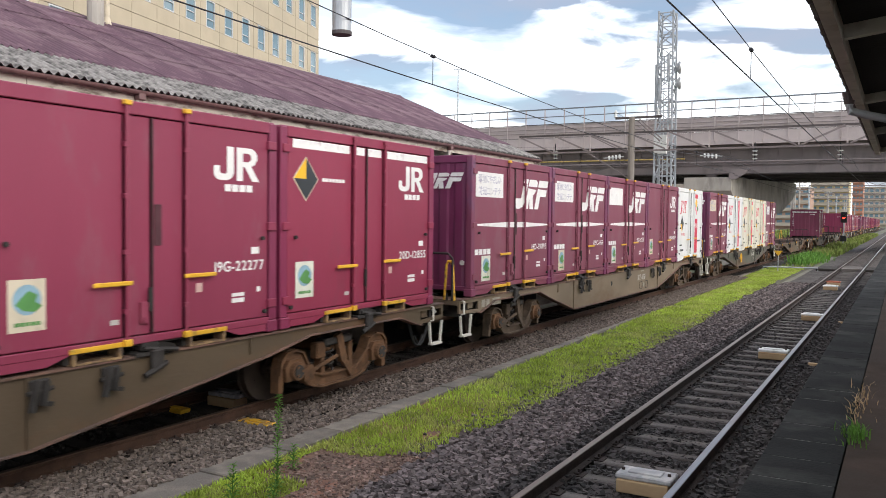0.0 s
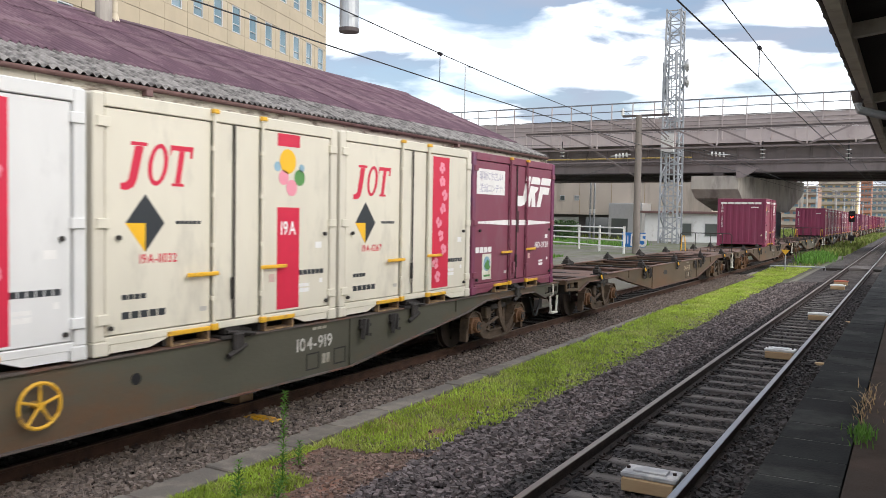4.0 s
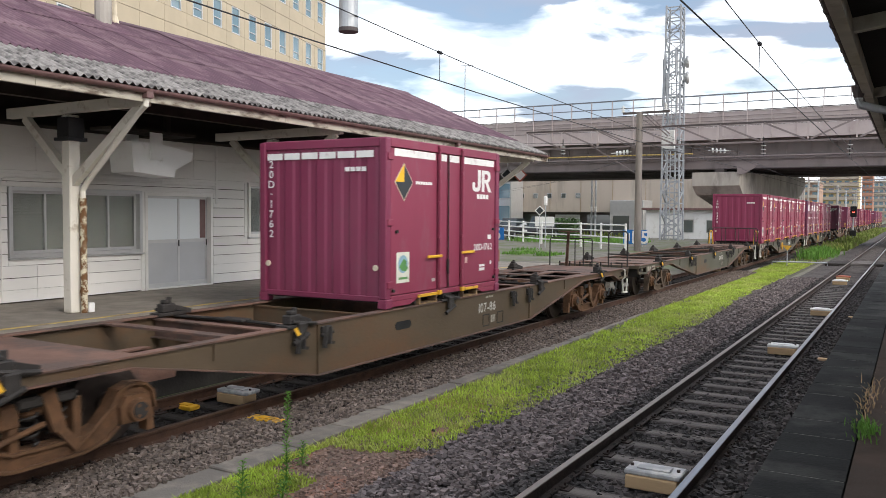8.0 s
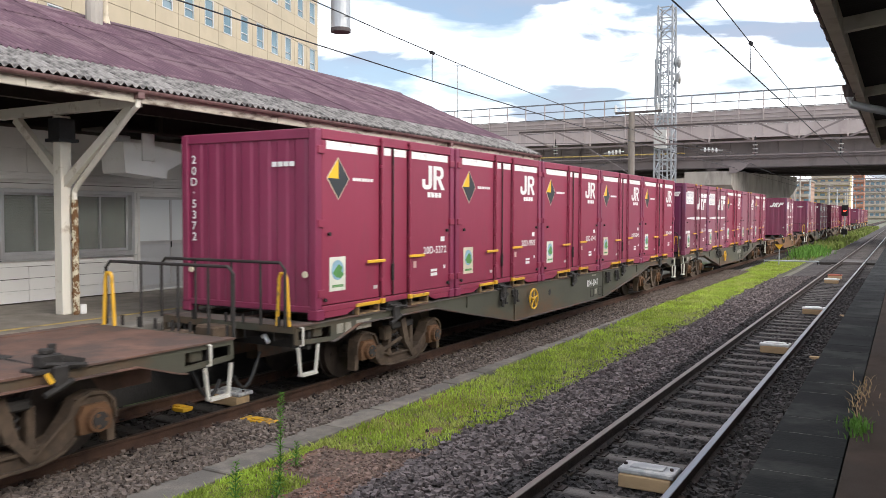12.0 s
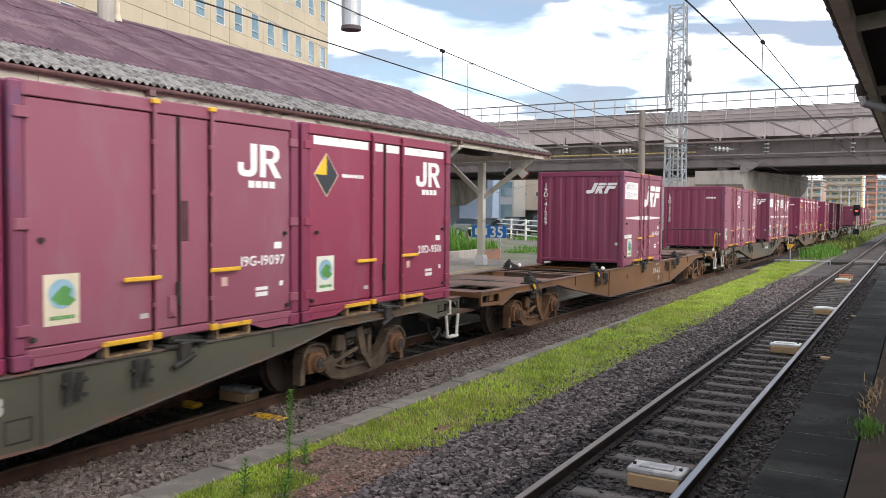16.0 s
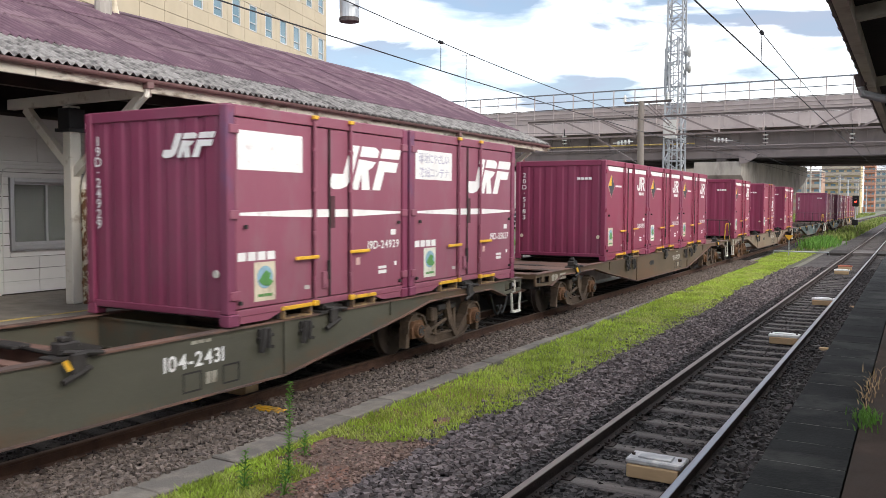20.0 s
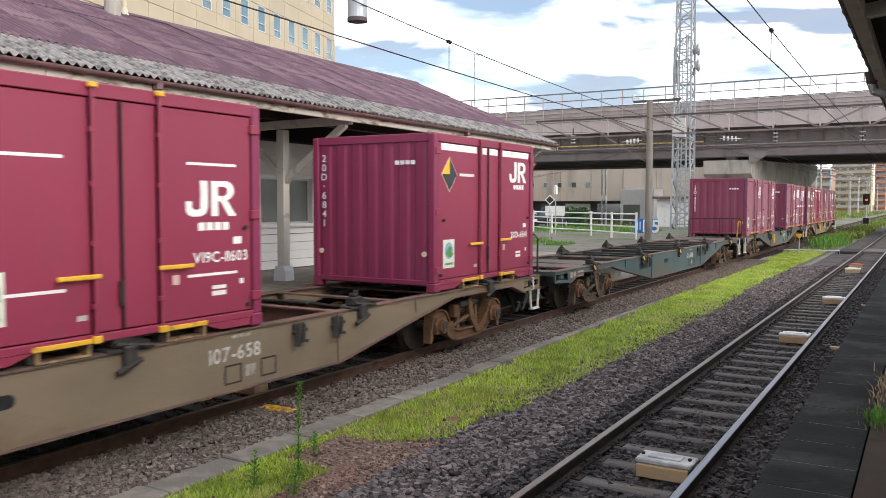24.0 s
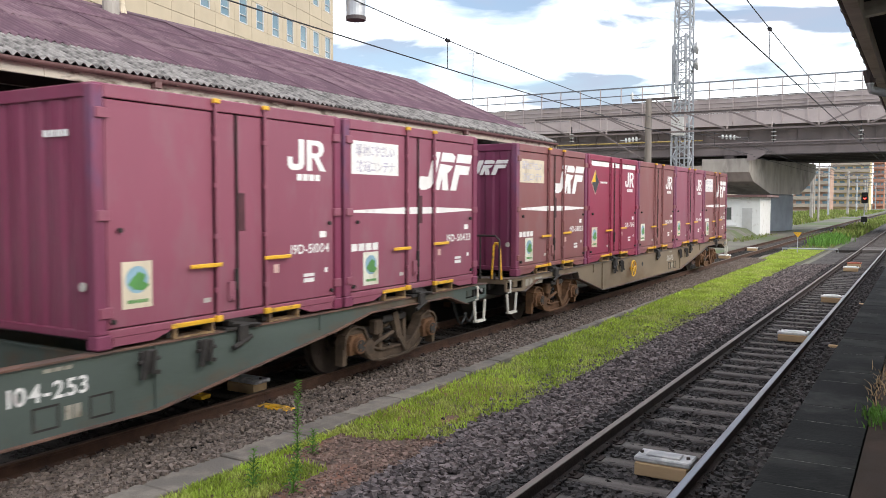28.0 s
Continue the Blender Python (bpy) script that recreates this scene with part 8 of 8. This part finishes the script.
            for a, b in (((-0.20, 0.72), (-0.15, 0.36)), ((-0.15, 0.36), (0.15, 0.36)), ((0.15, 0.36), (0.20, 0.72))):
                bar(bm, (side_x, y + a[0], a[1]), (side_x, y + b[0], b[1]), 0.035 if a[1] != b[1] else 0.09, 0.032)
            tube(bm, [(side_x, y - 0.16, 0.74), (side_x + (0.05 if side_x > 0 else -0.05), y - 0.16, 0.75), (side_x + (0.05 if side_x > 0 else -0.05), y - 0.16, 0.97), (side_x, y - 0.16, 0.98)], 0.017, 6)
        if has or e == 1:
            for side_x in (-SX + 0.0, SX - 0.0):
                part("step", shared("step/%d %.1f" % (e, side_x), steps, M["cream"]), None, t, "worn white painted step iron")
        def coupler(bm):
            y0, y1 = e * (h - 0.1), e * (PITCH / 2 - 0.02)
            bbox(bm, -0.11, 0.11, *sorted((y0 - e * 0.2, y1 - e * 0.12)), 0.74, 0.94, 0.02)
            bbox(bm, -0.19, 0.19, *sorted((y1 - e * 0.26, y1)), 0.70, 0.97, 0.03)
        part("coupler", shared("coupler/%d" % e, coupler, M["bogie"]), None, t)
        def hose(bm):
            y0, y1 = e * (h - 0.05), e * (PITCH / 2 + 0.03)
            pts = [(0.55, y0 + (y1 - y0) * u, 0.62 - 0.42 * math.sin(math.pi * min(1, u * 0.8))) for u in np.linspace(0, 1, 8)]
            tube(bm, pts, 0.024, 8)
        part("brake_hose", shared("brake_hose/%d" % e, hose, M["rubber"]), None, t)
        def cock(bm):
            y = e * (h - 0.16)
            tube(bm, [(0.50, y, 0.80), (0.58, y + e * 0.05, 0.82), (0.66, y + e * 0.07, 0.74)], 0.03, 8)
        part("brake_cock", shared("brake_cock/%d" % e, cock, M["white"]), None, t)
    # bogies
    bt = M[bogie_tone]
    for e in (-1, 1):
        bg = thing_part("bogie", t, pose(0, e * BOG, 0))
        for s in (-1, 1):
            def frame_side(bm):
                x0, x1 = sorted((s * 0.90, s * 1.03))
                up = [(-1.21, 0.42), (-1.18, 0.60), (-1.08, 0.69), (-0.92, 0.71), (-0.76, 0.66), (-0.66, 0.50), (-0.52, 0.36), (-0.34, 0.30)]
                dn = [(-0.36, 0.14), (-0.62, 0.20), (-0.76, 0.30), (-0.78, 0.36), (-1.11, 0.36), (-1.13, 0.17), (-1.21, 0.17)]
                for y0, y1 in ((-0.36, -0.27), (0.27, 0.36)):
                    bbox(bm, x0 + 0.01 * s, x1 + 0.01 * s, y0, y1, 0.28, 0.68, 0.01)
                prism(bm, up + [(-y, z) for y, z in up[::-1]] + [(-y, z) for y, z in dn[::-1]] + dn, "x", x0, x1)
            part("side_frame", shared("side_frame/%d" % s, frame_side, bt), None, bg)
            def frame_rim(bm):
                x = s * 1.035
                up = [(-1.21, 0.42), (-1.18, 0.60), (-1.08, 0.69), (-0.92, 0.71), (-0.76, 0.66), (-0.66, 0.50), (-0.52, 0.36), (-0.34, 0.30), (0.34, 0.30)]
                dn = [(-0.36, 0.15), (-0.62, 0.21), (-0.76, 0.31)]
                up += [(-y, z) for y, z in up[-3::-1]]
                for pts in (up, dn, [(-y, z) for y, z in dn], [(-0.36, 0.15), (0.36, 0.15)]):
                    for p, q in zip(pts, pts[1:]):
                        bar(bm, (x, p[0], p[1] - 0.02), (x, q[0], q[1] - 0.02), 0.07, 0.028)
            for yh in (-0.95, 0.95):
                def hub(bm):
                    rod(bm, (s * 1.15, yh, 0.43), (s * 1.165, yh, 0.43), 0.085, 14)
                part("hub_cap", shared("hub_cap/%d %.0f" % (s, yh), hub, M["clamp"]), None, bg)
            part("frame_rim", shared("frame_rim/%d" % s, frame_rim, bt), None, bg)
            def springs(bm):
                for y in (-0.14, 0.14):
                    pts = [(s * 0.97 + 0.08 * math.cos(a), y + 0.08 * math.sin(a), 0.32 + 0.0135 * a) for a in np.arange(0, 25.2, 0.8)]
                    tube(bm, pts, 0.017, 5)
                bbox(bm, *sorted((s * 0.88, s * 1.08)), -0.30, 0.30, 0.66, 0.76, 0.02)
            part("spring_nest", shared("spring_nest/%d" % s, springs, M["clamp"]), None, bg)
            for y in (-0.95, 0.95):
                def box_ax(bm):
                    prism(bm, [(-0.17, 0.31), (0.17, 0.31), (0.19, 0.48), (0.12, 0.58), (-0.12, 0.58), (-0.19, 0.48)], "x", *sorted((s * 0.98, s * 1.09)))
                    rod(bm, (s * 1.08, 0, 0.43), (s * 1.15, 0, 0.43), 0.125, 16, 0.115)
                    for q in range(3):
                        a = q * 2.094
                        rod(bm, (s * 1.15, 0.06 * math.cos(a), 0.43 + 0.06 * math.sin(a)), (s * 1.17, 0.06 * math.cos(a), 0.43 + 0.06 * math.sin(a)), 0.02, 6)
                ob = part("axle_box", shared("axle_box/%d" % s, box_ax, M["bogie_rust_shaded"]), None, bg)
                ob.matrix_basis = pose(0, y, 0)
            def brake(bm):
                rod(bm, (s * 1.07, -0.66, 0.36), (s * 1.07, -0.05, 0.50), 0.028, 8)
                bar(bm, (s * 1.06, -0.02, 0.80), (s * 1.06, 0.10, 0.42), 0.07, 0.13)
                bar(bm, (s * 1.06, 0.08, 0.46), (s * 1.06, 0.30, 0.20), 0.06, 0.09)
                prism(bm, [(-0.78, 0.28), (-0.60, 0.26), (-0.54, 0.40), (-0.64, 0.48), (-0.80, 0.42)], "x", *sorted((s * 1.03, s * 1.10)))
                rod(bm, (s * 1.06, 0.30, 0.20), (s * 1.06, 0.72, 0.52), 0.022, 8)
                bbox(bm, *sorted((s * 0.92, s * 1.05)), -0.46, -0.26, 0.50, 0.72, 0.02)
            part("brake_rigging", shared("brake_rigging/%d" % s, brake, bt), None, bg)
        def bolster(bm):
            bbox(bm, -1.0, 1.0, -0.2, 0.2, 0.56, 0.76, 0.03)
        part("bolster", shared("bolster", bolster, bt), None, bg)
        for y in (-0.95, 0.95):
            def wheels(bm):
                for s in (-1, 1):
                    rod(bm, (s * 0.525, 0, 0), (s * 0.61, 0, 0), 0.43, 32)
                    rod(bm, (s * 0.50, 0, 0), (s * 0.525, 0, 0), 0.457, 32)
                    rod(bm, (s * 0.60, 0, 0), (s * 0.66, 0, 0), 0.13, 16)
                    for q in range(3):
                        a = q * 2.094
                        rod(bm, (s * 0.605, 0.25 * math.cos(a), 0.25 * math.sin(a)), (s * 0.618, 0.25 * math.cos(a), 0.25 * math.sin(a)), 0.035, 8)
                rod(bm, (-0.95, 0, 0), (0.95, 0, 0), 0.07, 12)
            ws = part("wheelset", shared("wheelset", wheels, M["wheel"]), None, bg)
            ws.matrix_basis = pose(0, y, 0.43)
            WHEELS.append((ws, k, y))
    return t


WHEELS = []
A_20D = "maroon container with white top stripe and amber-black diamond"
A_PLAIN = "plain maroon container with a white emblem"
A_BAND = "purplish maroon container with white band and slogan plate"
A_LEASE = "white container with red emblem and red strip"
TRAIN = [
    # tone, number, deck, front rail, rear rail, handwheel, bogie, long hole, worn lettering, [(slot, kind, paint, code, plate, end number)]
    ("rusty", None, "rust", 0, 0, 0, "bogie_rust_shaded", 0, "letter_worn", [(4, "plain", "maroon", "19G-22277", "", None), (5, "diamond", "fresh", "20D-12855", "", None)]),
    ("tan", "107-1051", "rust", 1, 0, 0, "bogie", 0, "letter_worn", [(1, "band", "dull", "19D-39095", "white", None), (2, "band", "dull", "V19C-1463", "white", None), (3, "band", "dull", "19G-16278", "blank", None), (4, "plain", "dull", "19D-50829", "", None), (5, "lease", "white", "19A-11709", "balls", None)]),
    ("olive", "104-919", "grey", 1, 0, 1, "bogie", 0, "letter_worn", [(1, "band", "dull", "19G-17024", "tan", None), (2, "lease", "white", "19A-12733", "sakura", None), (3, "lease", "cream", "19A-11032", "balls", None), (4, "lease", "cream", "19A-12167", "sakura", None), (5, "band", "dull", "19D-37211", "white", None)]),
    ("rusty", "104-1453", "rust", 0, 1, 0, "bogie", 1, "tan", []),
    ("rusty", "107-86", "rust", 0, 2, 0, "bogie_rust_shaded", 1, "letter_worn", [(3, "diamond", "maroon", "20D-1762", "", "20D-1762")]),
    ("olive", "104-821", "rust", 0, 1, 0, "bogie", 1, "letter_worn", []),
    ("olive", "104-847", "grey", 1, 0, 1, "bogie", 0, "letter", [(1, "diamond", "fresh", "20D-5372", "", "20D-5372"), (2, "diamond", "fresh", "20D-9515", "", None), (3, "diamond", "fresh", "20D-1040", "", None), (4, "diamond", "maroon", "20D-11045", "", None), (5, "diamond", "fresh", "20D-12064", "", None)]),
    ("olive", "104-348", "grey", 1, 0, 1, "bogie", 0, "letter_worn", [(1, "band", "dull", "19D-37091", "white", None), (2, "band", "faded", "19D-38251", "white", None), (3, "diamond", "fresh", "20D-12276", "", None), (4, "plain", "faded", "19G-19097", "", None), (5, "diamond", "maroon", "20D-9501", "", None)]),
    ("orange", "104-1651", "rust", 0, 0, 0, "bogie_rust_shaded", 0, "letter_worn", [(3, "band", "faded", "19D-41269", "white", "19D-41269")]),
    ("olive", "104-2431", "rust", 1, 0, 0, "bogie", 0, "letter", [(1, "plain", "faded", "19D-42720", "", "19D-42720"), (2, "plain", "faded", "19D-49505", "", None), (4, "band", "faded", "19D-24929", "blank", "19D-24929"), (5, "band", "faded", "19D-35037", "white", None)]),
    ("rusty", "104-1039", "rust", 0, 0, 0, "bogie", 1, "letter_worn", [(2, "diamond", "maroon", "20D-5183", "", "20D-5183"), (3, "diamond", "maroon", "20D-10330", "", None), (4, "diamond", "maroon", "20D-10759", "", None)]),
    ("tan", "107-658", "rust", 1, 1, 0, "bogie_rust_shaded", 1, "letter_worn", [(1, "diamond", "fresh", "20D-6687", "", "20D-6687"), (3, "low", "fresh", "V19C-11603", "", "V19C-11603"), (5, "diamond", "fresh", "20D-6841", "", "20D-6841")]),
    ("teal", "104-1146", "grey", 0, 0, 0, "bogie", 1, "letter_worn", []),
    ("green", "104-253", "rust", 1, 0, 1, "bogie", 0, "letter", [(1, "plain", "faded", "19D-42262", "", "19D-42262"), (2, "plain", "faded", "19D-43563", "", None), (4, "plain", "faded", "19D-51004", "", "19D-51004"), (5, "band", "faded", "19D-50423", "white", None)]),
    ("tan", "106-175", "grey", 1, 0, 1, "bogie_rust_shaded", 0, "letter_worn", [(1, "band", "brown", "19D-38023", "tan", None), (2, "diamond", "fresh", "20D-7848", "", None), (3, "plain", "brown", "19D-43896", "", None), (4, "plain", "faded", "19D-41060", "", None), (5, "band", "brown", "19D-36251", "white", None)]),
]
def marker_balls():
    """White ball markers resting on the orange-brown wagon's deck."""
    for n, (x, y) in enumerate(((SX - 0.06, 9.5), (-SX + 0.1, 9.3), (SX - 0.06, 5.68), (SX - 0.06, 6.25), (-SX + 0.1, 5.56), (-SX + 0.1, 6.14))):
        t = thing("ball_marker", "small white ball marker on the wagon deck", "marker", pose(XC + x, 0, 1.0), "ball markers")
        bm = bmesh.new()
        bmesh.ops.create_uvsphere(bm, u_segments=14, v_segments=8, radius=0.05)
        bmesh.ops.translate(bm, verts=bm.verts[:], vec=(0, 0, 0.055))
        part("ball", bm, M["white"], t)
        MOVERS.append((t, 8 * PITCH + y + 9.42 if n < 2 else 8 * PITCH + y))


marker_balls()
for k, (tone, code, deck, fr, rr, hw, bt, hole, worn, load) in enumerate(TRAIN):
    wagon(k, tone, code, deck, fr, rr, hw, [c[0] for c in load], bt, hole, worn)
    for slot, kind, paint, num, plate, endnum in load:
        lab = {"diamond": A_20D, "plain": A_PLAIN, "band": A_BAND, "lease": A_LEASE, "low": "bright maroon container with a low white emblem and thin lines"}[kind]
        if paint == "cream":
            lab = "cream-white container with red emblem and red strip"
        elif paint == "faded":
            lab = "faded " + lab
        elif paint == "brown":
            lab = "brownish faded " + lab
        elif paint == "fresh" and kind == "diamond":
            lab = "bright " + lab
        if plate == "tan":
            lab = "purplish maroon container with white band and yellowed slogan plate"
        container(kind, paint, num, k, slot, lab, plate, endnum)


# ---- boards that need lettering ----
number_board(-13.18, 26.0, 1.73, 1.36, 0.43, 0, "35", "blue board with a white number at the platform end", True)
number_board(-15.0, 50.0, 1.05, 1.5, 0.9, 0, "35", "small blue number board beside the pole", True)

# ---- sleepers ----
sl_me, sl_dark, cl_me = sleeper_mesh(0), sleeper_mesh(1), clip_mesh()
for tr, xs in ((track_near, 0.62), (track_far, 0.62)):
    for i in range(94):
        y = 2.2 + (i - 18) * xs
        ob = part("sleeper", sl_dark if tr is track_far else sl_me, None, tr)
        ob.matrix_basis = pose(random.uniform(-0.03, 0.03), y, random.uniform(-0.006, 0.004), 0, 0, random.uniform(-0.6, 0.6))
        for s in (-0.566, 0.566):
            oc = part("rail_clip", cl_me, None, tr)
            oc.matrix_basis = pose(s, y, 0)
    bm = bmesh.new()
    for i in range(150):
        y = 49.6 + i * 0.62
        bbox(bm, -1.02, 1.02, y - 0.1, y + 0.1, -0.3, -0.155)
    ob = part("far_sleepers", bm, M["sleeper"], tr)
    ob["kind"] = "stuff"


# ---- what moves: seconds, and where the first wagon's first stance is ----
ROWS = [(0, -7.9), (1, -16.78), (2, -25.67), (3, -34.53), (4, -43.4), (5, -52.25), (6, -61.1), (7, -69.95), (8, -78.8), (9, -87.62), (10, -96.42), (11, -105.22), (12, -114.04), (13, -122.95), (14, -131.9), (15, -140.9), (16, -150.03), (17, -159.55), (18, -169.17), (19, -178.75), (20, -188.4), (21, -198.2), (22, -208.15), (23, -218.3), (24, -228.65), (25, -239.25), (26, -249.9), (27, -260.68), (28, -271.7)]


def rolled(t):
    i = min(27, int(t))
    return -(ROWS[i][1] + (ROWS[i + 1][1] - ROWS[i][1]) * (t - i))


def motions():
    for ob, off in MOVERS:
        x, _, z = ob.matrix_basis.translation
        walk(ob, [(t, pose(x, y + off, z)) for t, y in ROWS])
    for ws, k, y in WHEELS:
        # a wheelset turns while it is near enough to be seen turning
        t0 = max(0.0, min(27.0, (k * PITCH + 9 - 40 - 8) / 9.2))
        t1 = min(28.0, t0 + 5.2)
        n = max(1, int((t1 - t0) * 15))
        times = [t0 + (t1 - t0) * i / n for i in range(n + 1)]
        rows = [(t, pose(0, y, 0.43, math.degrees(rolled(t) / 0.43) % 360)) for t in times]
        if t0 > 0.1:
            rows = [(0.0, rows[0][1])] + rows
        if t1 < 27.9:
            rows = rows + [(28.0, rows[-1][1])]
        walk(ws, rows)


motions()
